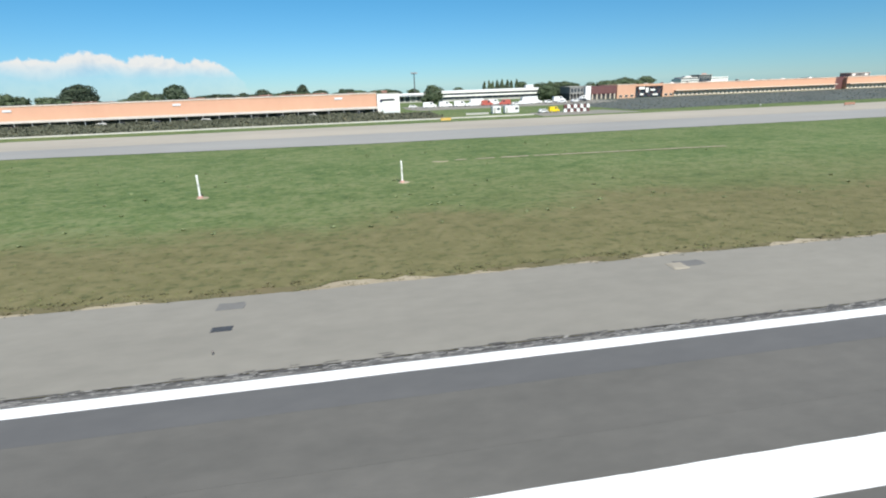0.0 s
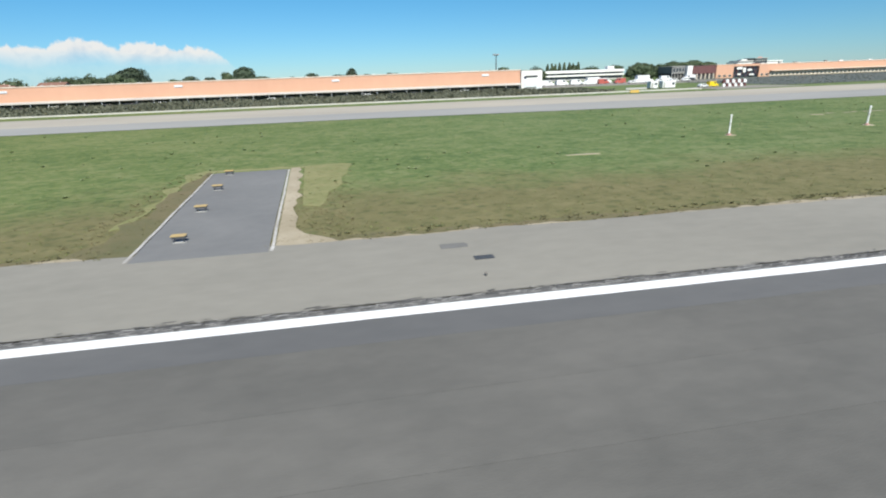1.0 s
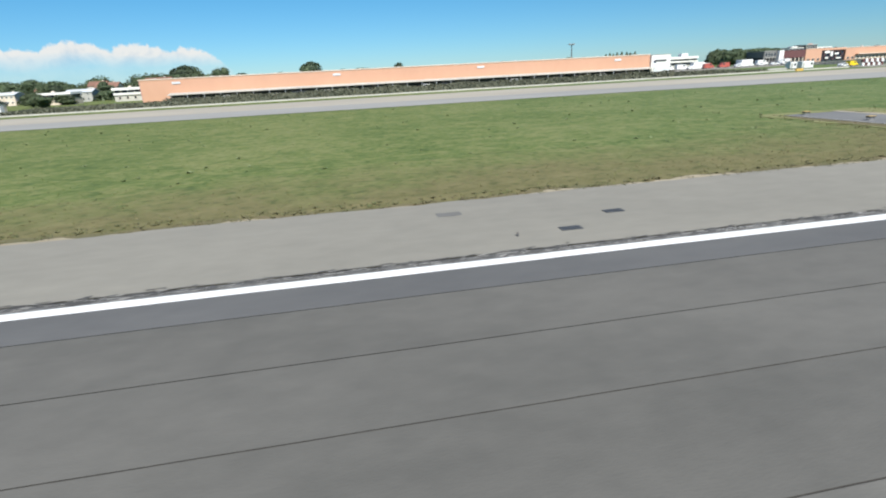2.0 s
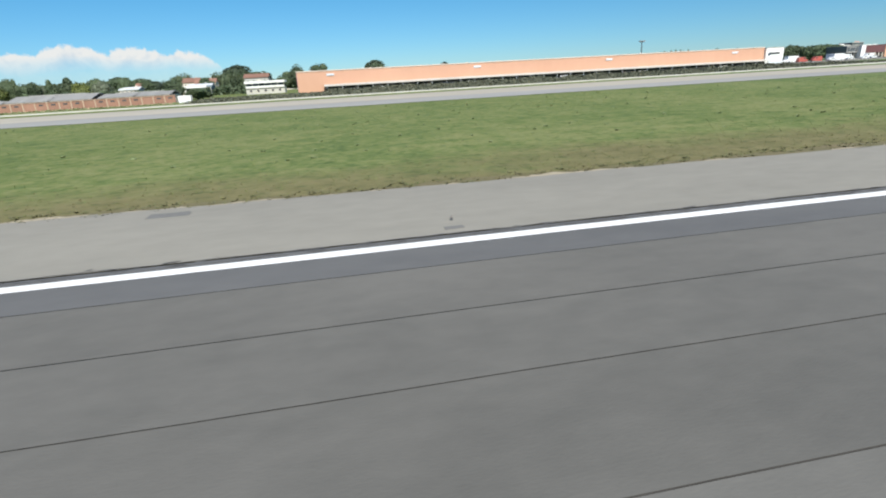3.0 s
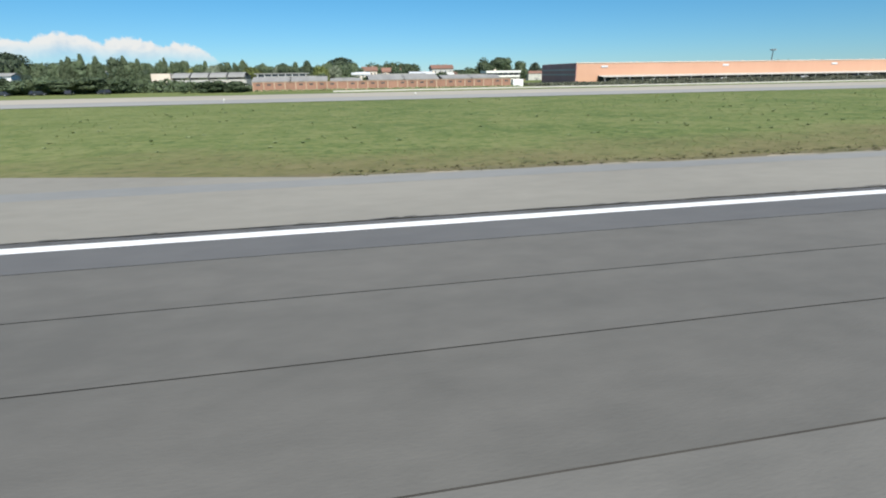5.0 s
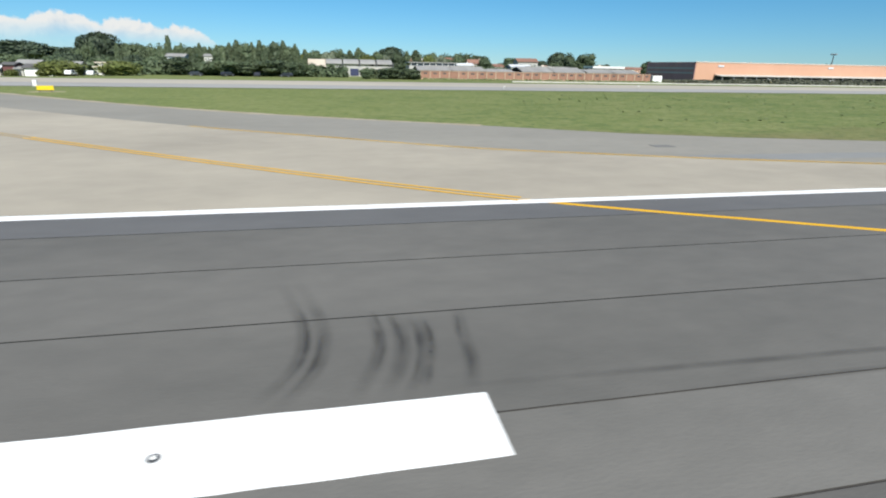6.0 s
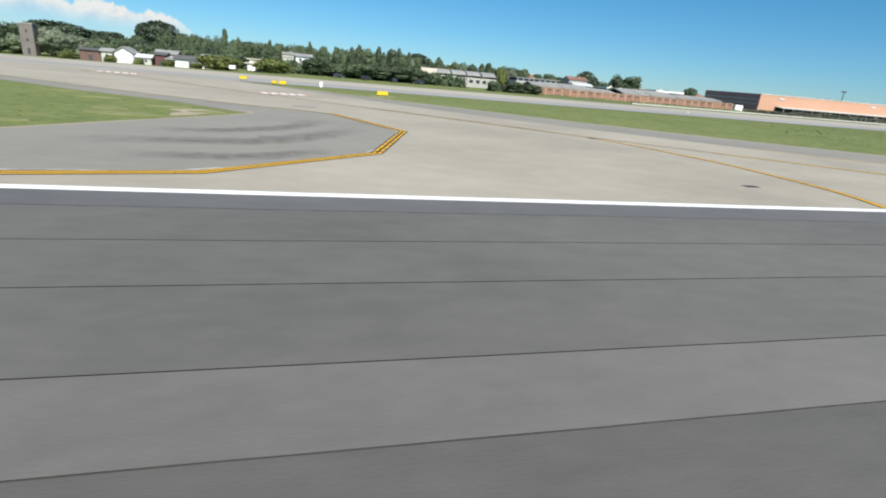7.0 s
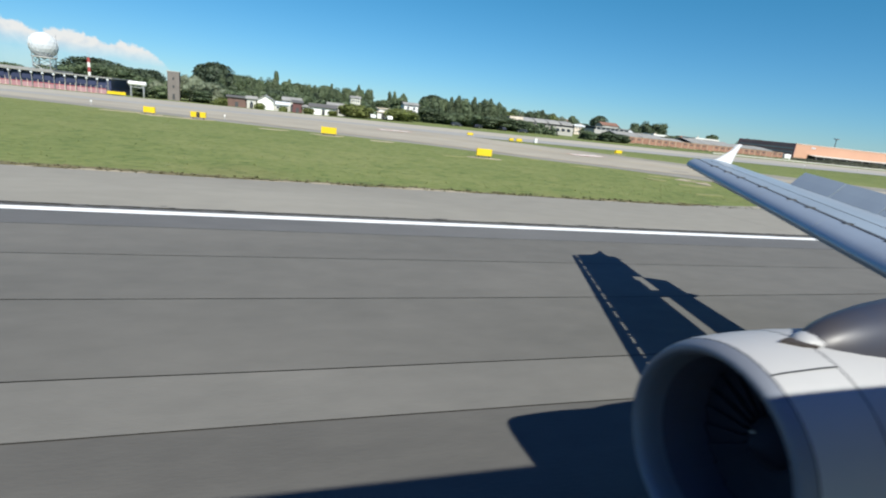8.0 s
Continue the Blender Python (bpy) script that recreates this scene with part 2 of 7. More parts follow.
STEEL = material("galvanised_steel", (0.40, 0.41, 0.42), (0.30, 0.31, 0.32), rough=0.5, metal=0.4, grain=3, patch=0.5)
DARK_STEEL = material("dark_steel", (0.055, 0.058, 0.062), (0.08, 0.082, 0.085), rough=0.5, grain=3, patch=0.5)
SIGN_YELLOW = material("yellow_sign_face", (0.74, 0.54, 0.02), (0.66, 0.47, 0.02), rough=0.45, grain=3, patch=0.4, bump=0)
VEHICLE_WHITE = material("white_vehicle_paint", (0.78, 0.78, 0.77), (0.70, 0.70, 0.69), rough=0.35, grain=2, patch=0.4, bump=0, spec=0.5)
VEHICLE_RED = material("red_vehicle_paint", (0.44, 0.105, 0.080), (0.36, 0.085, 0.065), rough=0.35, grain=2, patch=0.4, bump=0, spec=0.5)
VEHICLE_DARK = material("dark_blue_vehicle_paint", (0.035, 0.038, 0.048), (0.028, 0.030, 0.038), rough=0.35, grain=2, patch=0.4, bump=0, spec=0.5)
TYRE = material("tyre_rubber", (0.025, 0.025, 0.026), (0.04, 0.04, 0.04), grain=6, patch=1)
GLASS = material("dark_window_glass", (0.030, 0.040, 0.052), (0.045, 0.058, 0.072), rough=0.12, grain=0.5, patch=0.2, bump=0, spec=0.6)
BARK = material("bark", (0.105, 0.078, 0.055), (0.07, 0.052, 0.038), grain=3, patch=0.5, stretch=(2, 2, 0.5), bump=0.4)
LEAF_BROAD = material("broad_leaves", (0.056, 0.082, 0.044), (0.098, 0.124, 0.064), grain=0.9, patch=0.25, bump=0, own=0.5, rough=0.6)
LEAF_PINE = material("pine_needles", (0.046, 0.066, 0.042), (0.066, 0.088, 0.052), grain=0.9, patch=0.25, bump=0, own=0.3, rough=0.6)
LEAF_POPLAR = material("poplar_leaves", (0.066, 0.092, 0.048), (0.096, 0.122, 0.064), grain=0.9, patch=0.25, bump=0, own=0.4, rough=0.6)
LEAF_OLIVE = material("olive_leaves", (0.135, 0.160, 0.105), (0.175, 0.198, 0.135), grain=0.9, patch=0.25, bump=0, own=0.3, rough=0.6)
LEAF_BUSH = material("bush_leaves", (0.150, 0.165, 0.045), (0.100, 0.125, 0.038), grain=0.9, patch=0.25, bump=0, own=0.4, rough=0.6)


def grass_ground():
    """Mown airfield grass: green and olive patches, drier towards the paved verge, with darker tufts."""
    m = bpy.data.materials.new("airfield_grass")
    m.use_nodes = True
    n, l = m.node_tree.nodes, m.node_tree.links
    b = n["Principled BSDF"]
    b.inputs["Roughness"].default_value, b.inputs["Specular IOR Level"].default_value = 0.9, 0.15
    geo = n.new("ShaderNodeNewGeometry")
    parts = n.new("ShaderNodeSeparateXYZ")
    l.new(geo.outputs["Position"], parts.inputs[0])
    mapping = n.new("ShaderNodeMapping")
    mapping.inputs["Scale"].default_value = (0.85, 1.0, 1.0)
    l.new(geo.outputs["Position"], mapping.inputs["Vector"])

    def noise_at(scale, detail=6.0):
        t = n.new("ShaderNodeTexNoise")
        t.inputs["Scale"].default_value, t.inputs["Detail"].default_value, t.inputs["Roughness"].default_value = scale, detail, 0.62
        l.new(mapping.outputs[0], t.inputs["Vector"])
        return t.outputs[0]

    def ramp(value, stops):
        r = n.new("ShaderNodeValToRGB")
        for k, (p, c) in enumerate(stops):
            e = r.color_ramp.elements[k] if k < 2 else r.color_ramp.elements.new(p)
            e.position, e.color = p, (*c, 1)
        l.new(value, r.inputs[0])
        return r.outputs[0]

    def sums(op, a, c, clamp=False):
        t = n.new("ShaderNodeMath")
        t.operation, t.use_clamp = op, clamp
        for k, v in enumerate((a, c)):
            if isinstance(v, (int, float)):
                t.inputs[k].default_value = v
            else:
                l.new(v, t.inputs[k])
        return t.outputs[0]

    def mixed(f, a, c):
        t = n.new("ShaderNodeMix")
        t.data_type = "RGBA"
        l.new(f, t.inputs[0])
        l.new(a, t.inputs[6])
        l.new(c, t.inputs[7])
        return t.outputs[2]

    blotch = sums("ADD", sums("ADD", sums("MULTIPLY", noise_at(0.13), 0.28), sums("MULTIPLY", noise_at(0.75), 0.38)), sums("MULTIPLY", noise_at(2.8), 0.38))
    green = ramp(blotch, [(0.41, (0.078, 0.116, 0.038)), (0.50, (0.132, 0.168, 0.054)), (0.59, (0.196, 0.208, 0.084))])
    cool = n.new("ShaderNodeMix")
    cool.data_type, cool.blend_type = "RGBA", "MULTIPLY"
    l.new(sums("MULTIPLY", sums("ADD", parts.outputs[0], 120.0 * U), 0.02, clamp=True), cool.inputs[0])
    l.new(green, cool.inputs[6])
    cool.inputs[7].default_value = (0.92, 1.0, 1.12, 1)
    green = cool.outputs[2]
    dry = ramp(noise_at(1.1), [(0.30, (0.128, 0.112, 0.052)), (0.70, (0.212, 0.175, 0.092))])
    early = sums("MULTIPLY", sums("ADD", parts.outputs[0], 150.0 * U), 0.02, clamp=True)
    late = sums("MULTIPLY", sums("SUBTRACT", -405.0 * U, parts.outputs[0]), 0.05, clamp=True)
    reach = sums("SUBTRACT", sums("ADD", 43.0 * U, sums("MULTIPLY", early, 6.0 * U)), sums("MULTIPLY", late, 10.0 * U))
    verge = sums("MULTIPLY", sums("SUBTRACT", reach, sums("ABSOLUTE", parts.outputs[1], 0.0)), 0.17)
    patches = sums("MULTIPLY", sums("SUBTRACT", noise_at(0.11), 0.52), 3.2)
    dryness = sums("ADD", sums("ADD", verge, patches), sums("MULTIPLY", sums("SUBTRACT", noise_at(2.4), 0.5), 1.1), clamp=True)
    worn = sums("MULTIPLY", sums("MULTIPLY", sums("ADD", parts.outputs[0], 20.0 * U), 0.035, clamp=True), sums("MULTIPLY", sums("SUBTRACT", 68.0 * U, parts.outputs[1]), 0.07, clamp=True))
    dryness = sums("ADD", dryness, sums("MULTIPLY", worn, sums("MULTIPLY", noise_at(0.35), 1.1)), clamp=True)
    colour = mixed(sums("MULTIPLY", dryness, 0.78), green, dry)
    lush = n.new("ShaderNodeRGB")
    lush.outputs[0].default_value = (0.205, 0.228, 0.080, 1)
    fresh = sums("MULTIPLY", sums("MULTIPLY", sums("SUBTRACT", -290.0 * U, parts.outputs[0]), 0.02, clamp=True), sums("MULTIPLY", noise_at(0.7), 0.75))
    colour = mixed(fresh, colour, lush.outputs[0])
    tufts = ramp(noise_at(2.3, 8.0), [(0.52, (1, 1, 1)), (0.66, (0.50, 0.62, 0.55))])
    shade = n.new("ShaderNodeMix")
    shade.data_type, shade.blend_type = "RGBA", "MULTIPLY"
    shade.inputs[0].default_value = 0.8
    l.new(colour, shade.inputs[6])
    l.new(tufts, shade.inputs[7])
    l.new(shade.outputs[2], b.inputs["Base Color"])
    bumps = n.new("ShaderNodeBump")
    bumps.inputs["Strength"].default_value, bumps.inputs["Distance"].default_value = 0.6, 0.08
    l.new(noise_at(6.5, 5.0), bumps.inputs["Height"])
    l.new(bumps.outputs[0], b.inputs["Normal"])
    return m


GRASS = grass_ground()

# ---------------------------------------------------------------- mesh helpers


def link_mesh(name, bm, mat, parent=None, label="", smooth=False):
    mesh = bpy.data.meshes.new(name)
    bmesh.ops.scale(bm, vec=(U, U, U), verts=bm.verts)
    bmesh.ops.recalc_face_normals(bm, faces=bm.faces)
    bm.to_mesh(mesh)
    bm.free()
    if smooth:
        mesh.shade_smooth()
    mesh.materials.append(mat)
    ob = new(name, mesh)
    if parent:
        ob.parent = parent
    if label:
        ob["label"] = label
    return ob


def part(name, bm, mat, parent, label="", smooth=False):
    """One mesh under a thing or under a part, in the thing's own axes."""
    return link_mesh(name, bm, mat, parent, label, smooth)


def thing(name, x, y, z=0.0, rz=0.0, label="", category="", group="", kind=""):
    """An Empty at a thing's base, at a place of the plan."""
    ob = new(name)
    ob.matrix_basis = pose(x * U, y * U, z * U, 0, 0, rz)
    return tagged(ob, label, category, group, kind)


def spot(x, y, z=0.0, rz=0.0, s=(1, 1, 1)):
    return Matrix.LocRotScale((x * U, y * U, z * U), Euler((0, 0, radians(rz))), s)


def box(bm, x0, x1, y0, y1, z0, z1, bevel=0.0):
    made = bmesh.ops.create_cube(bm, size=1)["verts"]
    for v in made:
        v.co = Vector(((x0 + x1) / 2 + v.co.x * (x1 - x0), (y0 + y1) / 2 + v.co.y * (y1 - y0), (z0 + z1) / 2 + v.co.z * (z1 - z0)))
    if bevel:
        edges = {e for v in made for e in v.link_edges}
        bmesh.ops.bevel(bm, geom=list(edges), offset=bevel, segments=1, affect="EDGES")
    return bm


def a_box(x0, x1, y0, y1, z0, z1, bevel=0.0):
    return box(bmesh.new(), x0, x1, y0, y1, z0, z1, bevel)


def tube(bm, a, b, r0, r1=None, sides=8):
    a, b = Vector(a), Vector(b)
    r1 = r0 if r1 is None else r1
    m = Matrix.Translation((a + b) / 2) @ (b - a).to_track_quat("Z", "Y").to_matrix().to_4x4()
    bmesh.ops.create_cone(bm, cap_ends=True, segments=sides, radius1=r0, radius2=max(r1, 1e-4), depth=(b - a).length, matrix=m)
    return bm


def prism(bm, poly, z0, z1):
    """An upright block over an outline given as (x, y) points."""
    low = [bm.verts.new((x, y, z0)) for x, y in poly]
    top = [bm.verts.new((x, y, z1)) for x, y in poly]
    n = len(poly)
    faces = [bm.faces.new(top), bm.faces.new(low[::-1])]
    for k in range(n):
        bm.faces.new((low[k], low[(k + 1) % n], top[(k + 1) % n], top[k]))
    for f in faces:
        f.normal_update()
    bmesh.ops.triangulate(bm, faces=faces)
    return bm


def gable(bm, x0, x1, y0, y1, z0, z1, over=0.4, thick=0.25):
    """A gable roof with its ridge along x."""
    ym = (y0 + y1) / 2
    for ya, yb in ((y0 - over, ym), (y1 + over, ym)):
        za = z0 - over * (z1 - z0) / (ym - y0)
        v = [bm.verts.new(p) for p in ((x0 - over, ya, za), (x1 + over, ya, za), (x1 + over, yb, z1), (x0 - over, yb, z1),
                                       (x0 - over, ya, za + thick), (x1 + over, ya, za + thick), (x1 + over, yb, z1 + thick), (x0 - over, yb, z1 + thick))]
        for f in ((0, 1, 2, 3), (4, 5, 6, 7), (0, 1, 5, 4), (2, 3, 7, 6), (0, 3, 7, 4), (1, 2, 6, 5)):
            bm.faces.new([v[k] for k in f])
    return bm


def wave(x, seed, size=6.0):
    """An uneven line: about -1 to 1, with coarse and fine steps."""
    return noise.noise((x / size, seed * 7.3, 0)) + 0.55 * noise.noise((x / size * 3.7, seed * 3.1, 5)) + 0.3 * noise.noise((x / size * 11, seed, 9))


def strip(bm, x0, x1, near, far, z, step=0.6, depth=0.0):
    """A flat band along x between two edges, each a number or a function of x."""
    count = max(1, int(abs(x1 - x0) / step))
    rows = []
    for k in range(count + 1):
        x = x0 + (x1 - x0) * k / count
        a = near(x) if callable(near) else near
        b = far(x) if callable(far) else far
        rows.append((bm.verts.new((x, a, z)), bm.verts.new((x, b, z))))
    for (a, b), (c, d) in zip(rows, rows[1:]):
        bm.faces.new((a, c, d, b))
    if depth:
        made = bmesh.ops.extrude_face_region(bm, geom=list(bm.faces))
        for v in made["geom"]:
            if isinstance(v, bmesh.types.BMVert):
                v.co.z -= depth
    return bm


def smooth_line(points, per=14):
    """A rounded way through the given (x, y) points."""
    p = [Vector((*q, 0)) for q in points]
    p = [2 * p[0] - p[1], *p, 2 * p[-1] - p[-2]]
    done = []
    for a, b, c, d in zip(p, p[1:], p[2:], p[3:]):
        for k in range(per):
            t = k / per
            done.append(0.5 * (2 * b + (c - a) * t + (2 * a - 5 * b + 4 * c - d) * t * t + (3 * b - a - 3 * c + d) * t ** 3))
    return done + [p[-2]]


def ribbon(bm, line, w, z, shift=0.0):
    """A painted line of width w along a way, shifted sideways."""
    rows = []
    for k, p in enumerate(line):
        d = (line[min(k + 1, len(line) - 1)] - line[max(k - 1, 0)]).normalized()
        s = Vector((-d.y, d.x, 0))
        half = w(k / (len(line) - 1)) / 2 if callable(w) else w / 2
        rows.append([bm.verts.new(p + s * (shift + e * half) + Vector((0, 0, z))) for e in (-1, 1)])
    for (a, b), (c, d) in zip(rows, rows[1:]):
        bm.faces.new((a, c, d, b))
    return bm


def rubbed_band(bm, line, w, z, shift, fade=0.18):
    """A band of rubber along a way, thin towards its sides and its two ends."""
    layer = bm.verts.layers.float.get("wear") or bm.verts.layers.float.new("wear")
    rows = []
    for k, p in enumerate(line):
        q = k / (len(line) - 1)
        d = (line[min(k + 1, len(line) - 1)] - line[max(k - 1, 0)]).normalized()
        s = Vector((-d.y, d.x, 0))
        ends = min(1, q / fade, (1 - q) / fade)
        row = []
        for e, a in ((-1, 0), (-0.62, 0.55), (-0.2, 1), (0.2, 1), (0.62, 0.55), (1, 0)):
            v = bm.verts.new(p + s * (shift + e * w / 2) + Vector((0, 0, z)))
            v[layer] = a * max(0, ends)
            row.append(v)
        rows.append(row)
    for a, b in zip(rows, rows[1:]):
        for k in range(5):
            bm.faces.new((a[k], b[k], b[k + 1], a[k + 1]))
    return bm


def from_arrays(name, verts, faces, mat, smooth=False):
    mesh = bpy.data.meshes.new(name)
    mesh.from_pydata((np.asarray(verts) * U).tolist(), [], faces)
    mesh.materials.append(mat)
    if smooth:
        mesh.shade_smooth()
    return mesh


# ---------------------------------------------------------------- ground and pavements


def fall(y):
    """The plain sinks away slowly behind the buildings."""
    return 0.016 * max(0, y - 340)


def dip(x, y):
    """The ground falls a little beyond the taxiway towards the far end."""
    a, b = min(1, max(0, (-430 - x) / 30)), min(1, max(0, (y - 168) / 22))
    return 1.4 * a * b * b * (3 - 2 * b) + fall(y)


def ground_sheet():
    """Grass in one sheet to the horizon, a little uneven away from the pavements."""
    bm = bmesh.new()
    xs = [-8000, -4000, -2000, -1200, -900, *range(-700, 420, 20), 700, 1200, 2400, 4800, 8000]
    ys = [-6000, -2000, -600, -200, -60, 0, 20, 29, 36, 44, 52, 60, 70, 80, 90, 100, 110, 118, 140, 165, 175, 190, 205, 225, 260, 320, 340, 420, 600, 1000, 2000, 4000, 8000]
    grid = [[bm.verts.new((x, y, -0.06 + (0.05 * noise.noise((x / 30, y / 14, 0)) if 36 < y < 105 and -330 < x else 0) - dip(x, y))) for y in ys] for x in xs]
    for a, b in zip(grid, grid[1:]):
        for k in range(len(ys) - 1):
            bm.faces.new((a[k], b[k], b[k + 1], a[k + 1]))
    return tagged(link_mesh("ground", bm, GRASS, smooth=True), "mown green and straw-coloured airfield grass with bare patches", "grass", kind="structure")


ground_sheet()

# the runway: long paving lanes with open tarred joints between them
runway = thing("runway", 0, 0, label="dark grey asphalt runway laid in long lanes with tarred joints", category="runway", kind="structure")
JOINTS = (-26.0, -22.6, -19.3, -16.0, -12.8, -9.6, -6.4, -3.2, 0.0, 3.0, 6.15, 8.25, 11.6, 14.6, 17.8, 20.75)
part("runway_bed", a_box(-1300, 900, -26.2, 20.9, -0.4, -0.035), SEAM, runway, "dark tar in the paving joints")


def gap(x):
    """Half the open width of a joint: nearly closed on the newer stretch."""
    return 0.018 if x < -76 else 0.0025


def joint(a, x):
    """Where a joint runs: two of them bend a little towards the middle on the last stretch."""
    bend = {8.25: 0.50, 11.6: 0.36}.get(a, 0.0) * min(1, max(0, (-438 - x) / 20))
    return a - bend + 0.02 * wave(x, a, 9)


for lo, hi in zip(JOINTS, JOINTS[1:]):
    part("paving_lane", strip(bmesh.new(), -1300, 900, lambda x, a=lo: joint(a, x) + gap(x), lambda x, a=hi: joint(a, x) - gap(x), 0.0, 1.0), ASPHALT_BLUE if hi > 20 else RUBBERED if -7 < hi < 6.3 else ASPHALT, runway)

# the shoulder outside the side stripe, with a broken outer edge
EXIT_FROM, EXIT_TO = -318.0, -424.0
for k, (x0, x1) in enumerate(((EXIT_FROM, 900), (-1300, EXIT_TO))):
    shoulder = strip(bmesh.new(), x0, x1, 20.9, lambda x: 29.5 + 0.28 * wave(x, 2, 7) + 0.7 * noise.noise((x / 60, 3, 0)), -0.004, 0.5)
    tagged(link_mesh("pavement", shoulder, SHOULDER), "brownish grey asphalt runway shoulder with a crumbled grassy edge", "runway shoulder", kind="structure")
    soil = strip(bmesh.new(), x0, x1, 29.2, lambda x: 29.65 + 0.75 * wave(x, 5, 3.5) + 0.7 * noise.noise((x / 60, 3, 0)), -0.018, 0.4)
    tagged(link_mesh("soil_strip", soil, SAND), "pale bare soil along the edge of the shoulder", "soil", kind="structure")
    straw = strip(bmesh.new(), x0, x1, 29.2, lambda x: 30.3 + 0.7 * wave(x, 8, 5), -0.030, 0.5)
    tagged(link_mesh("dry_verge", straw, DRY), "straw-coloured dry grass verge beside the shoulder", "dry grass", kind="structure")
repair = strip(bmesh.new(), -338, -228, lambda x: 27.3 + 0.12 * wave(x, 21, 8) + 0.5 * noise.noise((x / 50, 8, 0)), lambda x: 29.0 + 0.2 * wave(x, 22, 6) + 0.7 * noise.noise((x / 60, 3, 0)), 0.002, 0.6)
tagged(link_mesh("pavement", repair, BLUE_SHOULDER), "bluish grey repaired band along the outer shoulder", "pavement", kind="structure")
crack = bmesh.new()
for seed, base, width in ((1, 20.50, 0.035), (2, 20.90, 0.04)):
    for x0, x1 in ((-800, EXIT_TO - 6), (EXIT_FROM + 8, 500)):
        strip(crack, x0, x1, lambda x, s=seed, b=base: b + 0.07 * wave(x, s, 2), lambda x, s=seed, b=base, w=width: b + w * (0.7 + 0.9 * max(-0.7, wave(x, s + 4, 1.7))) + 0.07 * wave(x, s, 2), 0.003 + seed * 0.001, 0.4)
band = strip(bmesh.new(), -150, 500, lambda x: 20.285, lambda x: 20.285 + max(0.01, min(1, (x + 150) / 40)) * (0.50 + 0.10 * wave(x, 31, 1.6) + 0.06 * wave(x, 33, 0.5)), 0.0022, 0.25)
tagged(link_mesh("edge_seam", band, CRUMBLED), "crumbled dark tar band beside the white side stripe", "tar seam", kind="structure")
chips = bmesh.new()
grit = random.Random(78)
for k in range(2600):
    x, y, l, w = grit.uniform(-140, 60), 20.62 + grit.gauss(0, 0.13), grit.uniform(0.05, 0.26), grit.uniform(0.012, 0.040)
    if 20.32 < y < 20.95:
        skew = grit.uniform(-0.03, 0.03)
        chips.faces.new([chips.verts.new(p) for p in ((x - l, y - w - skew, 0.0075), (x + l * 0.8, y - w * 0.7, 0.0075), (x + l, y + w + skew, 0.0075), (x - l * 0.7, y + w, 0.0075))])
tagged(link_mesh("loose_chippings", chips, CHIPPINGS), "pale loose chippings in the crumbled tar band", "gravel", kind="stuff")
crumbs = random.Random(77)
for k in range(4600):
    x = crumbs.uniform(-135, 70) if k % 2 else crumbs.uniform(-560, -60)
    if EXIT_TO - 6 < x < EXIT_FROM + 8:
        continue
    y, l, w, z = 20.70 + crumbs.gauss(0, 0.17), crumbs.uniform(0.06, 0.40), crumbs.uniform(0.010, 0.036), 0.006 + k * 0.000001
    if y < 20.36:
        continue
    skew = crumbs.uniform(-0.08, 0.08)
    crack.faces.new([crack.verts.new(p) for p in ((x - l, y - w - skew, z), (x + l * 0.8, y - w * 0.7, z), (x + l, y + w + skew, z), (x - l * 0.7, y + w, z))])
tagged(link_mesh("edge_seam", crack, OLD_TAR), "ragged black tar seam outside the white side stripe", "tar seam", kind="structure")

# painted runway markings
markings = (("side_stripe", -1300, 900, 19.55, 20.28, "long white painted runway side stripe on asphalt"),
            ("aiming_point_marking", -109.3, -70.6, 4.6, 12.7, "broad white painted aiming point block on the runway"),
            ("touchdown_zone_bar", -1.4, 20.6, 10.9, 12.72, "white painted touchdown zone bar on newer asphalt"),
            ("touchdown_zone_bar", -250.6, -232.4, 10.05, 11.35, "white painted touchdown zone bar on the runway"),
            ("touchdown_zone_bar", -250.6, -232.4, 7.6, 9.05, "white painted touchdown zone bar on the runway"),
            ("touchdown_zone_bar", -373.0, -354.9, 7.35, 8.75, "white painted touchdown zone bar with a light in it"))
for name, x0, x1, y0, y1, label in markings:
    long = x1 - x0 > 100
    bm = strip(bmesh.new(), x0, x1, lambda x, a=y0, l=long: a + 0.025 * wave(x, a, 3) + (0.16 * min(1, max(0, (-40 - x) / 90)) if l else 0), lambda x, a=y1: a + 0.025 * wave(x, a + 1, 3), 0.006, 1.0 if long else 0.3)
    tagged(link_mesh(name, bm, WHITE_PAINT), label, "runway marking", kind="structure")

# tyre rubber on the runway: long streaks and turning marks
streaks = random.Random(4)
for k in range(9):
    x0 = streaks.uniform(-330, -120)
    y0, span = streaks.gauss(4.5, 2.2), streaks.uniform(5, 22)
    w = streaks.uniform(0.03, 0.11)
    line = [Vector((x0 + span * q / 14, y0 + 0.012 * span * q / 14 + 0.02 * wave(q, k, 3), 0)) for q in range(15)]
    bm = ribbon(bmesh.new(), line, lambda q, w=w: w * (0.15 + math.sin(math.pi * q)), 0.0015 + 0.0001 * k)
    tagged(link_mesh("tyre_streak", bm, RUBBER), "thin black tyre rubber streak along the runway", "tyre mark", group="rubber streaks", kind="structure")
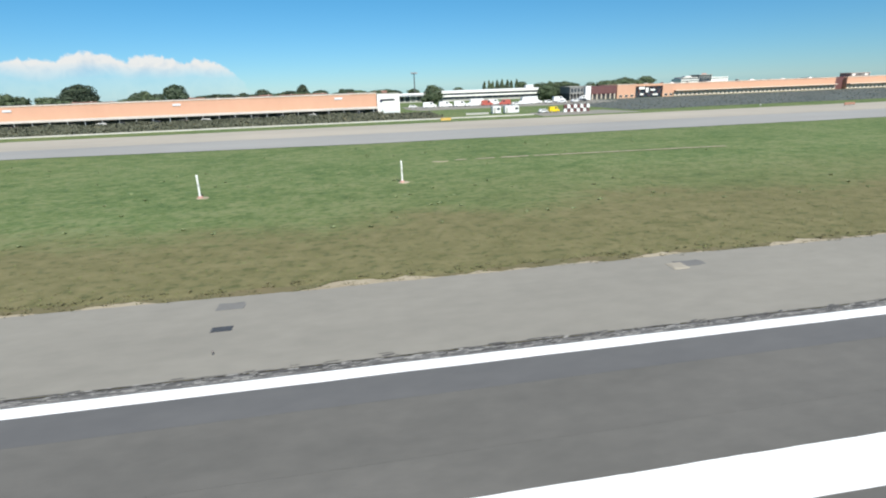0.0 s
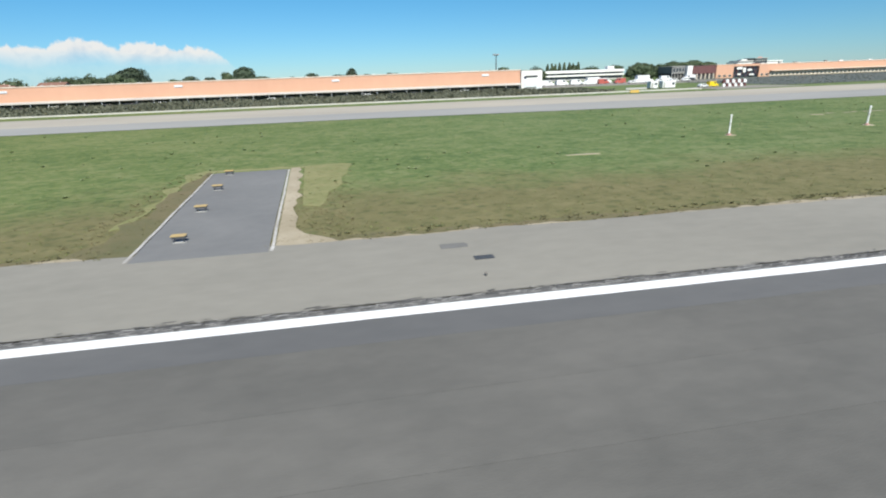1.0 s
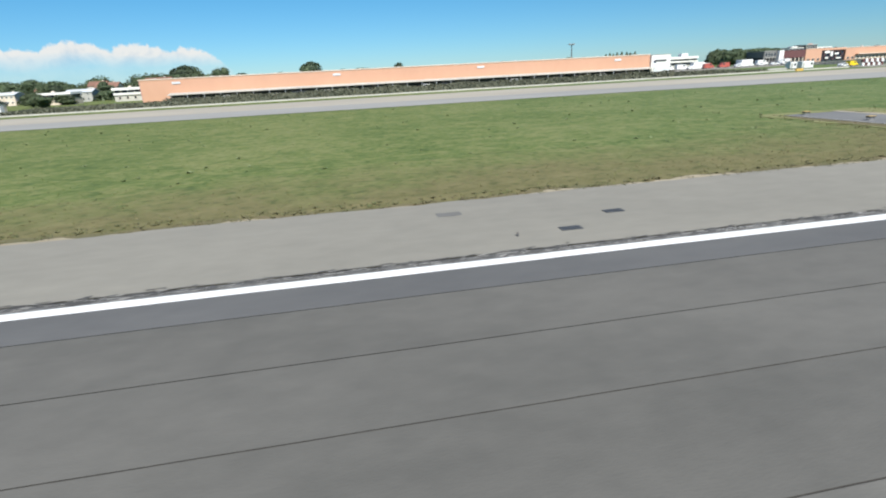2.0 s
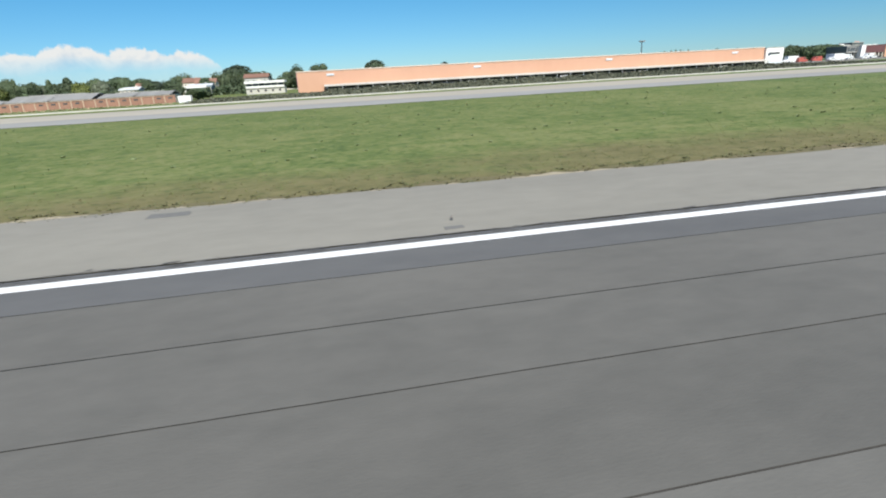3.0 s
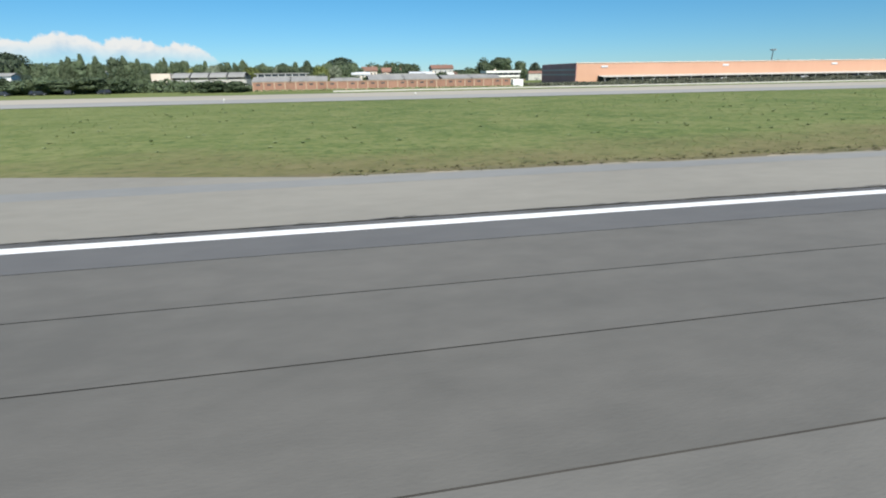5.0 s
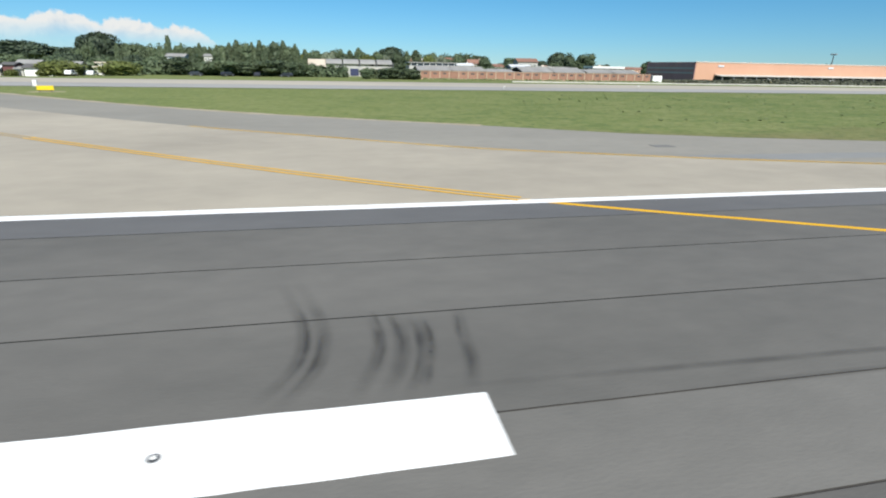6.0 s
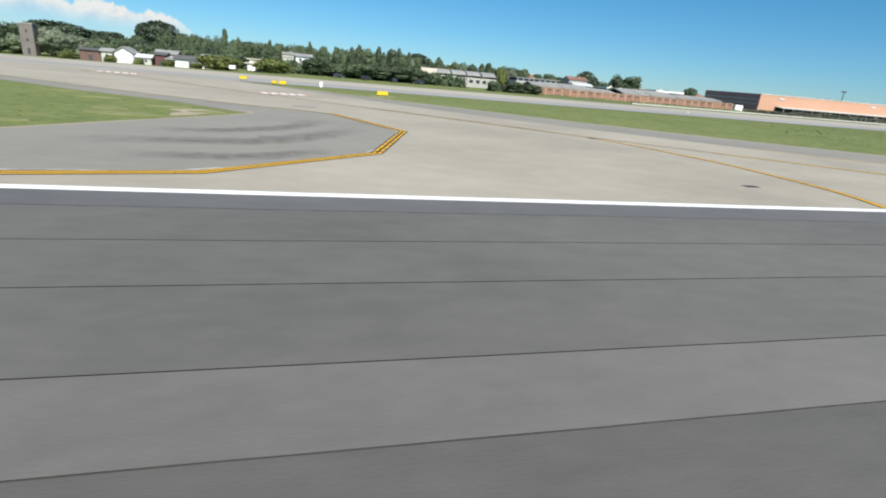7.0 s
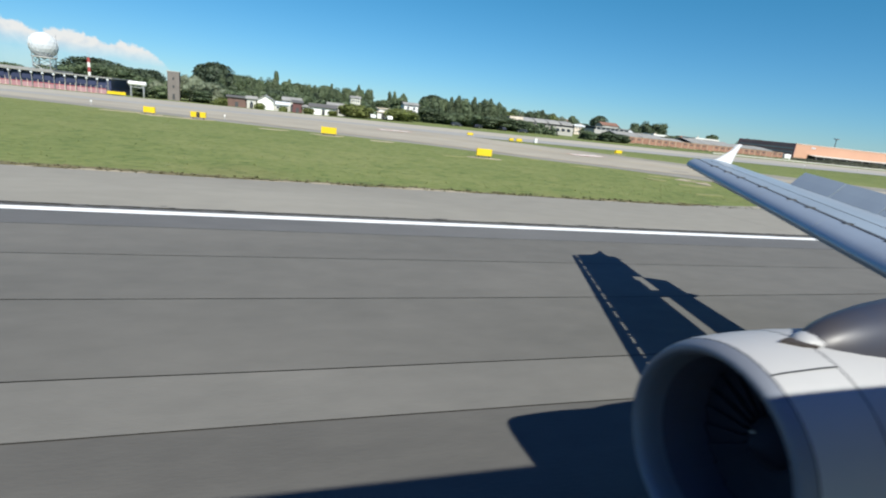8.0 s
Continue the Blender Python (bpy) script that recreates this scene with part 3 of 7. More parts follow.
for k, (x0, y0, x1, y1, w) in enumerate(((-395, 7.86, -377, 7.58, 0.13), (-394.5, 7.36, -377.5, 7.0, 0.13), (-391, 7.16, -385.5, 7.0, 0.06))):
    line = [Vector((x0 + (x1 - x0) * q / 30, y0 + (y1 - y0) * q / 30 + 0.02 * wave(q, k + 3, 5), 0)) for q in range(31)]
    bm = rubbed_band(bmesh.new(), line, w * 1.6, 0.0045 + 0.0001 * k, 0, 0.3)
    rubbed_band(bm, line[4:20], w * 1.1, 0.0052 + 0.0001 * k, -0.2 * w, 0.4)
    tagged(link_mesh("tyre_streak", bm, STREAK_RUBBER), "long black tyre rubber line along the runway", "tyre mark", group="rubber streaks", kind="structure")
for k, (x0, y0, x1, y1, w) in enumerate(((-356, 9.0, -343.3, 8.68, 0.10), (-352, 8.3, -343.3, 8.2, 0.10))):
    line = [Vector((x0 + (x1 - x0) * q / 30, y0 + (y1 - y0) * q / 30 + 0.012 * wave(q, k + 13, 5), 0)) for q in range(31)]
    bm = rubbed_band(bmesh.new(), line, w * 2.2, 0.0048 + 0.0001 * k, 0, 0.5)
    tagged(link_mesh("tyre_streak", bm, FAINT_SKID), "faint tapering tyre rubber streak along the runway", "tyre mark", group="rubber streaks", kind="structure")
TURNS = ([(-358.24, 13.79), (-357.77, 12.18), (-357.54, 11.05), (-357.6, 10.06), (-357.9, 9.34), (-358.24, 8.83)], [(-356.48, 11.82), (-356.37, 10.74), (-356.49, 9.88), (-356.9, 8.87)],
         [(-355.93, 11.73), (-355.79, 10.64), (-355.96, 9.59), (-356.28, 8.85)], [(-355.51, 11.66), (-355.46, 10.59), (-355.63, 9.63), (-355.84, 8.85)], [(-354.71, 11.68), (-354.82, 10.73), (-354.9, 9.6), (-355.13, 8.81)])
SWINGS = ([(-439.08, 13.58), (-438.80, 11.76), (-438.95, 10.1), (-439.69, 8.66), (-440.45, 7.68), (-441.22, 7.04), (-442.35, 6.4)], [(-437.88, 11.2), (-437.94, 10.16), (-438.66, 8.34), (-439.52, 7.26), (-440.03, 6.71)],
          [(-437.20, 12.17), (-437.14, 10.56), (-437.53, 9.0), (-438.22, 7.69), (-439.10, 6.73)], [(-436.54, 11.64), (-436.79, 9.84), (-437.25, 8.74), (-437.83, 7.66), (-438.45, 6.84)], [(-435.92, 11.66), (-436.26, 9.83), (-436.75, 8.47), (-437.34, 7.25), (-437.74, 6.62)])


def skid_mark(way, seed, twin, rubber):
    """Rubber left by turning tyres: soft uneven bands, two abreast under a twin axle."""
    r = random.Random(seed)
    bm = bmesh.new()
    line = smooth_line(way, 22)
    for side in ((-0.17, 0.17) if twin else (0.0,)):
        rubbed_band(bm, line, r.uniform(0.30, 0.42), 0.0044, side, 0.35)
        for band in range(3):
            start = r.randint(0, len(line) // 2)
            piece = line[start:start + r.randint(len(line) // 4, len(line) // 2)]
            rubbed_band(bm, piece, r.uniform(0.07, 0.15), 0.0046 + 0.0002 * band, side + r.uniform(-0.09, 0.09), 0.35)
    return tagged(link_mesh("skid_mark", bm, rubber), "curved faint skid mark of turning tyres on asphalt", "tyre mark", group="turning marks", kind="structure")


for k, way in enumerate((*TURNS, *SWINGS)):
    skid_mark(way, 40 + k, k in (0, 2, 5, 7), FAINT_SKID if k < len(TURNS) else SKID_RUBBER)

# the exit: concrete fan between asphalt shoulders, joining the parallel taxiway
fan_shoulder = [(-300, 20.95), (-300, 29.4), (-312, 32.6), (-327.5, 36.6), (-335.2, 39.6), (-345, 45.4), (-355.9, 51.4), (-367.4, 58.4), (-380, 68), (-396, 82), (-412, 97), (-428, 114), (-640, 119), (-560, 113), (-502, 95), (-480, 86), (-461, 77.5), (-446, 71), (-436.5, 64), (-424, 56.5),
                (-416.2, 49.2), (-422, 40.4), (-428.2, 31.4), (-437, 29.6), (-437, 20.95)]
tagged(link_mesh("pavement", prism(bmesh.new(), fan_shoulder, -0.3, 0.0), SHOULDER), "grey asphalt shoulder round the concrete runway exit", "pavement", kind="structure")
fan = [(-314, 20.33), (-322.9, 24.2), (-335, 27.7), (-342, 30.2), (-349.2, 33.2), (-357, 38.2), (-366, 44.2), (-376, 51.8), (-389, 62.4), (-399, 74), (-411, 91), (-428, 112), (-445, 119), (-560, 119), (-545, 117.5), (-480, 92), (-446, 75.5), (-436, 68.5), (-422, 59.5), (-409.2, 53.6), (-404.0, 42.3),
       (-407.5, 30.3), (-415.4, 23.2), (-421, 22.0), (-427, 20.33)]
tagged(link_mesh("taxiway", prism(bmesh.new(), fan, -0.3, 0.010), CONCRETE), "pale beige concrete runway exit with stains", "taxiway", kind="structure")

tip = smooth_line([(-431, 30.6), (-428.2, 31.4), (-422, 40.4), (-416.2, 49.2), (-419, 52)], 24)
tagged(link_mesh("soil_strip", ribbon(bmesh.new(), tip, lambda q: 0.34 + 0.2 * wave(q * 60, 63, 4), 0.004), SAND), "pale crumbled edge round the tip of the grass", "soil", kind="structure")
rim = smooth_line([(-345, 45.4), (-355.9, 51.4), (-367.4, 58.4), (-380, 68), (-396, 82), (-412, 97)], 40)
tagged(link_mesh("soil_strip", ribbon(bmesh.new(), rim, lambda q: 0.9 + 0.7 * wave(q * 90, 61, 4), 0.003), SAND), "pale bare soil along the shoulder of the exit", "soil", kind="structure")
# the parallel taxiway beyond the grass
tagged(link_mesh("pavement", strip(bmesh.new(), -1600, 1300, lambda x: 111 - (4.5 if x > -60 else 0) * min(1, (x + 60) / 60) + 0.5 * wave(x, 4, 9), 134, 0.004, 2.0), TAXI_SHOULDER), "pale grey asphalt shoulder of the parallel taxiway", "pavement", kind="structure")
tagged(link_mesh("taxiway", strip(bmesh.new(), -1600, 1300, lambda x: 129 + 0.2 * wave(x, 6, 12), lambda x: 157 + 0.5 * wave(x, 7, 12), 0.018, 3.0), OLD_CONCRETE), "pale worn concrete parallel taxiway", "taxiway", kind="structure")
tagged(link_mesh("kerb_line", strip(bmesh.new(), -300, 60, lambda x: 171.8 + 0.3 * wave(x, 3, 14), lambda x: 172.6 + 0.3 * wave(x, 3, 14), 0.34, 2.0, 0.5), WEATHERED), "pale concrete edging beyond the parallel taxiway", "kerb", kind="structure")
apron = [(30, 236), (26, 250), (26, 281), (132, 281), (132, 250), (112, 236)]
tagged(link_mesh("apron", prism(bmesh.new(), apron, -0.3, 0.012), SHOULDER), "grey service apron in front of the terminal buildings", "apron", kind="structure")

# yellow taxi lines, black-edged on the concrete
LINES = (("lead_on", smooth_line([(-272, 0.6), (-290, 1.6), (-306, 3.6), (-318, 6.2), (-326, 8.8), (-333, 11.6), (-342, 16.0), (-351, 20.8), (-362, 28.6), (-378, 41.0), (-388.5, 49.6), (-398, 58.2), (-412, 71), (-430, 88), (-450, 107)])),
         ("lead_off", smooth_line([(-450, -2.6), (-430, -1.3), (-414, 1.2), (-404.5, 3.8), (-398, 6.1), (-393.6, 8.2), (-390.1, 10.95), (-386.6, 14.0), (-384.1, 17.05), (-382.05, 20.8), (-380.9, 25.2), (-380.9, 32.0), (-381.8, 37.0), (-383.9, 43.2), (-389, 51), (-396, 57.6), (-404, 64.6)])))
for k, (name, line) in enumerate(LINES):
    marking = thing("taxi_line", 0, 0, label="curved yellow painted taxi line with black edges", category="taxi line", kind="structure")
    inner = [p for p in line if p.y < 20.9]
    part("yellow_line", ribbon(bmesh.new(), inner, 0.29, 0.0035 + 0.001 * k), YELLOW_PAINT, marking)
    outer = [p for p in line if p.y > 20.3]
    if k:
        part("yellow_line", ribbon(bmesh.new(), [p for p in outer if p.y > 45], 0.30, 0.031), PALE_YELLOW, marking, "faded yellow line")
        outer = [p for p in outer if p.y < 46]
    if not k:
        for stretch, paint in (([p for p in outer if p.y < 40], YELLOW_PAINT), ([p for p in outer if p.y > 39], PALE_YELLOW)):
            for side in (-0.22, 0.22):
                part("yellow_line", ribbon(bmesh.new(), stretch, 0.17, 0.028, side), paint, marking)
        continue
    part("yellow_line", ribbon(bmesh.new(), outer, 0.32, 0.031), YELLOW_PAINT, marking)
    near = [p for p in outer if p.y < 46]
    for side in (-1, 1):
        part("black_border", ribbon(bmesh.new(), near, 0.12, 0.022 + 0.002 * k, side * 0.225), BLACK_PAINT, marking)
EDGES = (smooth_line([(-316, 22.0), (-322.9, 24.2), (-335, 27.7), (-342, 30.2), (-349.2, 33.2), (-357, 38.2), (-366, 44.2), (-376, 51.8), (-389, 62.4), (-399, 74), (-411, 91)]), smooth_line([(-409.2, 53.8), (-421.8, 59.6), (-436, 68.6), (-446, 75.6), (-480, 92)]))
for line, paint in zip(EDGES, (WORN_YELLOW, PALE_YELLOW)):
    marking = thing("edge_line", 0, 0, label="faded double yellow edge line between concrete and asphalt", category="taxi line", kind="structure")
    for side in (-1, 1):
        part("yellow_line", ribbon(bmesh.new(), [p for p in line if p.y < 46 or paint is PALE_YELLOW], 0.15, 0.020, side * 0.14), paint, marking)
corner = thing("corner_line", 0, 0, label="bright double yellow line with black borders round the island", category="taxi line", kind="structure")
BENDS = [Vector((x, y, 0)) for x, y in ((-428, 20.75), (-421.0, 22.1), (-415.4, 23.3), (-407.4, 30.4), (-403.9, 42.3), (-409.1, 53.7))]
part("black_field", ribbon(bmesh.new(), BENDS, 0.74, 0.022), BLACK_PAINT, corner)
for side in (-0.17, 0.17):
    part("yellow_line", ribbon(bmesh.new(), BENDS, 0.19, 0.028, side), YELLOW_PAINT, corner)
for k in range(9):
    p = BENDS[3].lerp(BENDS[4], (k + 0.5) / 9)
    tick = ribbon(bmesh.new(), [p - Vector((0.30, -0.09, 0)), p + Vector((0.30, -0.09, 0))], 0.22, 0.034)
    part("black_tick", tick, BLACK_PAINT, corner)
for q0, q1 in ((0.02, 0.30), (0.34, 0.52), (0.60, 0.66), (0.72, 0.93)):
    way = smooth_line([(p.x, p.y) for p in BENDS], 20)
    piece = way[int(q0 * len(way)):int(q1 * len(way))]
    part("worn_border", ribbon(bmesh.new(), piece, lambda q, a=q0: 0.16 + 0.12 * wave(q * 30, a * 9, 4), 0.016, 0.62), WORN_PAINT, corner, "worn whitish border")
stains = bmesh.new()
for way, wide in (([(-424, 30.6), (-418.5, 31.7), (-414, 33), (-410.6, 37), (-407, 43.6)], 3.2), ([(-421, 36), (-416.5, 37), (-412.5, 41), (-410.5, 47)], 2.8), ([(-420, 27), (-414, 27.6), (-409.6, 31)], 2.4)):
    rubbed_band(stains, smooth_line(way, 20), wide, 0.014, 0, 0.3)
tagged(link_mesh("oil_stain", stains, STAIN), "faint dark stains on the asphalt island of the exit", "stain", kind="structure")
instruction = thing("runway_sign_marking", -415, 79.5, 0, 14, "faded red and white painted sign on the taxiway", "taxi marking", kind="structure")
part("red_field", a_box(-3.6, 3.6, -1.5, 1.5, 0.02, 0.026), RED_PAINT, instruction)
for k in range(5):
    part("white_bar", a_box(-2.9 + k * 1.25, -2.1 + k * 1.25, -1.1, 1.1, 0.028, 0.034), WHITE_PAINT, instruction)
copy_thing(instruction, spot(-444, 106, 0, 14))

# drains, patches and lights let into the pavement
PATCHES = ((19.3, 28.0, 1.5, 0.9), (-6.9, 28.0, 1.2, 0.8), (-57.6, 27.0, 1.2, 0.6), (-250.6, 24.9, 0.9, 0.7), (-336.2, 32.8, 1.3, 0.9), (-178.1, 21.6, 0.7, 0.3), (-119, 27.0, 1.1, 0.7), (-190, 28.2, 1.6, 0.8), (-205, 27.6, 1.3, 0.7), (-413.4, 35, 1.7, 0.6), (-412, 60, 2.4, 0.8))
for k, (x, y, w, d) in enumerate(PATCHES):
    bm = prism(bmesh.new(), [(x + w * c * (1 + 0.15 * math.sin(k + c * 5)) * 0.55, y + d * s * 0.55 * (1 + 0.2 * math.cos(k * 2 + s * 4))) for c, s in ((-1, -1), (0.1, -1.1), (1, -0.9), (1.05, 0.2), (0.9, 1), (-0.2, 0.9), (-1, 1.05))], -0.02, 0.016)
    tagged(link_mesh("asphalt_patch", bm, ASPHALT_DARK), "small darker asphalt repair patch in the pavement", "patch", group="asphalt patches", kind="structure")


for x, y, w, d in ((-38.7, 52.2, 1.7, 0.22), (12.3, 76.2, 1.1, 0.4), (-434.8, 60.4, 1.2, 0.35), (-428.6, 36.6, 1.5, 0.5), (-424.2, 43.5, 2.0, 1.1), (-426.4, 46.8, 1.2, 0.9), (-419.6, 48.0, 1.5, 0.7), (-422.6, 50.6, 1.6, 0.6), (-430.2, 55.6, 1.8, 0.5), (-452.5, 70.2, 1.6, 0.5), (-466.5, 75.2, 1.8, 0.5), (-446.6, 56.0, 1.4, 0.4), (-480.5, 83.0, 3.0, 0.5), (-488.5, 86.6, 2.4, 0.6)):
    bm = prism(bmesh.new(), [(x + w * math.cos(a) * (1 + 0.2 * math.sin(3 * a + x) + 0.3 * noise.noise((3 * math.cos(a), 3 * math.sin(a), x))), y + d * math.sin(a) * (1 + 0.25 * math.cos(2 * a + y))) for a in [k * math.pi / 14 for k in range(28)]], -0.2, 0.005)
    tagged(link_mesh("soil_patch", bm, SAND if x > -400 or y > 70 else FRESH), "small pale bare patch in the grass" if x > -400 or y > 70 else "small straw-coloured patch in the grass", "soil", group="bare patches", kind="structure")
track = bmesh.new()
for xa, xb in ((14.5, 16.2), (17.6, 20.5), (21.5, 25.8), (26.6, 57.5)):
    strip(track, xa, xb, lambda x: 76.55 - 0.055 * max(0, x - 24) + 0.12 * wave(x, 41, 3), lambda x: 77.35 - 0.055 * max(0, x - 24) + 0.22 * wave(x, 43, 2.4), 0.004, 0.3)
tagged(link_mesh("worn_track", track, SAND), "thin pale worn track through the grass", "path", kind="structure")
cover_plate = thing("concrete_cover", 18.2, 27.7, label="pale concrete cover beside a dark patch", category="cover")
part("slab", a_box(-0.5, 0.5, -0.5, 0.5, -0.1, 0.03, 0.02), CONCRETE, cover_plate)
part("lid", a_box(-0.36, 0.36, -0.36, 0.36, 0.031, 0.045, 0.005), CONCRETE, cover_plate)


def drain_grate(x, y):
    d = thing("drain_grate", x, y, label="dark iron drain grate let into the shoulder", category="drain", group="drain grates")
    part("grate_frame", a_box(-0.48, 0.48, -0.26, 0.26, -0.1, 0.018), DARK_STEEL, d)
    for k in range(5):
        part("grate_bar", a_box(-0.42 + k * 0.18, -0.34 + k * 0.18, -0.22, 0.22, 0.019, 0.03), DARK_STEEL, d)
    return d


grate = drain_grate(-6.8, 25.3)
for x, y in ((-56.5, 24.9), (-111.5, 24.8), (-114.5, 22.9), (-386.5, 24.94), (-249.0, 23.6)):
    copy_thing(grate, spot(x, y))


def inset_light(x, y):
    d = thing("inset_light", x, y, label="round pale inset runway light in the asphalt", category="runway light", group="inset lights")
    part("light_rim", tube(bmesh.new(), (0, 0, -0.05), (0, 0, 0.02), 0.10, 0.08, 14), DARK_STEEL, d)
    part("light_lens", tube(bmesh.new(), (0, 0, 0.02), (0, 0, 0.05), 0.035, 0.02, 10), WHITE_WALL, d)
    return d


lamp = inset_light(-382.4, 7.72)
for x, y in ((-382.3, 6.45), (-359.4, 8.1), (-443.6, 7.6), (-441.4, 6.7), (-455.0, 6.9)):
    copy_thing(lamp, spot(x, y))


copy_thing(lamp, spot(-92.9, 16.5, 0, 0, (2.4, 2.4, 1.4)))


def edge_light(x, y):
    d = thing("runway_edge_light", x, y, label="small raised runway edge light on a stub", category="runway light", group="edge lights")
    part("stub", tube(bmesh.new(), (0, 0, -0.05), (0, 0, 0.12), 0.05, 0.04), DARK_STEEL, d)
    part("lamp_head", tube(bmesh.new(), (0, 0, 0.12), (0, 0, 0.19), 0.055, 0.03), STONE, d)
    return d


stub = edge_light(-6.6, 22.8)
for x in (-57.0, -117.0, -178.0, -203.5, -250.5, -429.5, -480.0):
    copy_thing(stub, spot(x, 22.6))

# ---------------------------------------------------------------- things on the airfield

# the paved pad with its four glide slope light units
pad = [(-73.6, 28.6), (-66.9, 28.6), (-68.5, 54.2), (-75.2, 54.2)]
tagged(link_mesh("pavement", prism(bmesh.new(), pad, -0.2, 0.006), BLUE_ASPHALT), "bluish grey asphalt pad with pale kerb lines", "pavement", kind="structure")
for xa, xb in ((-73.75, -75.35), (-66.75, -68.35)):
    bm = ribbon(bmesh.new(), [Vector((xa + (xb - xa) * q / 20 + 0.04 * wave(q, xa, 3), 28.7 + 25.4 * q / 20, 0)) for q in range(21)], lambda q: 0.17, 0.012)
    tagged(link_mesh("pad_kerb", bm, WORN_PAINT), "thin pale kerb along the asphalt pad", "kerb", kind="structure")
tagged(link_mesh("soil_patch", prism(bmesh.new(), [(-418.2, 48.8), (-420.0, 45.6), (-421.4, 44.2), (-421.6, 45.8), (-421.0, 47.0), (-422.4, 48.6), (-420.4, 50.0)], -0.1, -0.012), SAND), "pale bare soil at the tip of the grass island", "soil", kind="structure")
worn_ground = [(-66.6 - 0.063 * (q * 1.3), 28.9 + q * 1.3) for q in range(21)] + [(-65.7 + 0.9 * wave(q * 1.3, 3, 3) - 0.08 * q + max(0, 2.8 - q * 0.9), 28.9 + q * 1.3) for q in range(20, -1, -1)]
tagged(link_mesh("soil_patch", prism(bmesh.new(), worn_ground, -0.1, -0.012), SAND), "bare sandy soil beside the asphalt pad", "soil", kind="structure")
dry_ground = [(-73.9 - 0.063 * (q * 1.3), 28.9 + q * 1.3) for q in range(21)] + [(-75.9 + 1.3 * wave(q * 1.3, 9, 3) - 0.03 * q - max(0, 2.6 - q * 0.8), 28.9 + q * 1.3) for q in range(20, -1, -1)]
tagged(link_mesh("dry_patch", prism(bmesh.new(), dry_ground, -0.1, -0.022), DRY), "brown dry grass beside the asphalt pad", "dry grass", kind="structure")

fringe = [(-77.0 + 0.9 * wave(q * 1.1, 12, 3) - 0.02 * q, 35.5 + q * 1.1) for q in range(18)] + [(-76.5 + q * 1.75, 56.0 + 0.6 * wave(q * 2.2, 14, 4)) for q in range(9)] + [(-62.2 - q * 0.22 + 0.8 * wave(q * 1.3, 17, 3), 54.4 - q * 1.5) for q in range(12)]
inside = [(-65.9, 38.5), (-66.4, 46.0), (-66.9, 54.3), (-67.2, 54.9), (-75.4, 54.9), (-76.6, 50.0), (-76.2, 42.0), (-76.4, 36.0)]
tagged(link_mesh("grass_fringe", prism(bmesh.new(), fringe + inside, -0.1, -0.026), FRESH), "pale yellow-green grass fringe round the asphalt pad", "grass", kind="structure")


def glide_unit(x, y):
    u = thing("approach_light_unit", x, y, label="low yellow approach slope light box on short legs", category="approach light", group="approach slope lights")
    part("light_box", a_box(-0.56, 0.56, -0.28, 0.28, 0.30, 0.46, 0.03), DARK_STEEL, u, "dark light box")
    part("hood", a_box(-0.60, 0.60, -0.32, 0.32, 0.46, 0.54, 0.02), PALE_YELLOW, u, "faded yellow metal hood")
    part("lens_panel", a_box(0.562, 0.59, -0.24, 0.24, 0.33, 0.44), GLASS, u)
    for sx_ in (-0.4, 0.4):
        for sy_ in (-0.2, 0.2):
            part("leg", tube(bmesh.new(), (sx_, sy_, 0.0), (sx_, sy_, 0.30), 0.035), DARK_STEEL, u)
    part("footing", a_box(-0.5, 0.5, -0.3, 0.3, -0.05, 0.03), GREY_WALL, u)
    return u


unit = glide_unit(-72.0, 31.7)
unit.scale = (0.66, 0.66, 0.8)
for x, y in ((-72.6, 38.8), (-73.1, 46.0), (-73.6, 53.0)):
    copy_thing(unit, spot(x, y))


def marker_post(x, y, h):
    p = thing("marker_post", x, y, label="slim white marker post on a reddish base in grass", category="post", group="marker posts")
    part("post_base", tube(bmesh.new(), (0, 0, -0.08), (0, 0, 0.16), 0.30, 0.24, 10), RED_PAINT, p, "reddish concrete base")
    part("shaft", tube(bmesh.new(), (0, 0, 0.16), (0, 0, h), 0.105, 0.095, 10), WHITE_WALL, p)
    part("band", tube(bmesh.new(), (0, 0, h * 0.55), (0, 0, h * 0.62), 0.14, 0.14, 10), GREY_WALL, p)
    part("cap", tube(bmesh.new(), (0, 0, h), (0, 0, h + 0.14), 0.15, 0.06, 10), WHITE_WALL, p)
    part("bare_ring", tube(bmesh.new(), (0.2, 0, -0.09), (0.2, 0, -0.02), 0.7, 0.6, 12), SAND, p)
    return p


marker_post(-16.6, 59.6, 2.3)
marker_post(5.2, 61.4, 2.3)


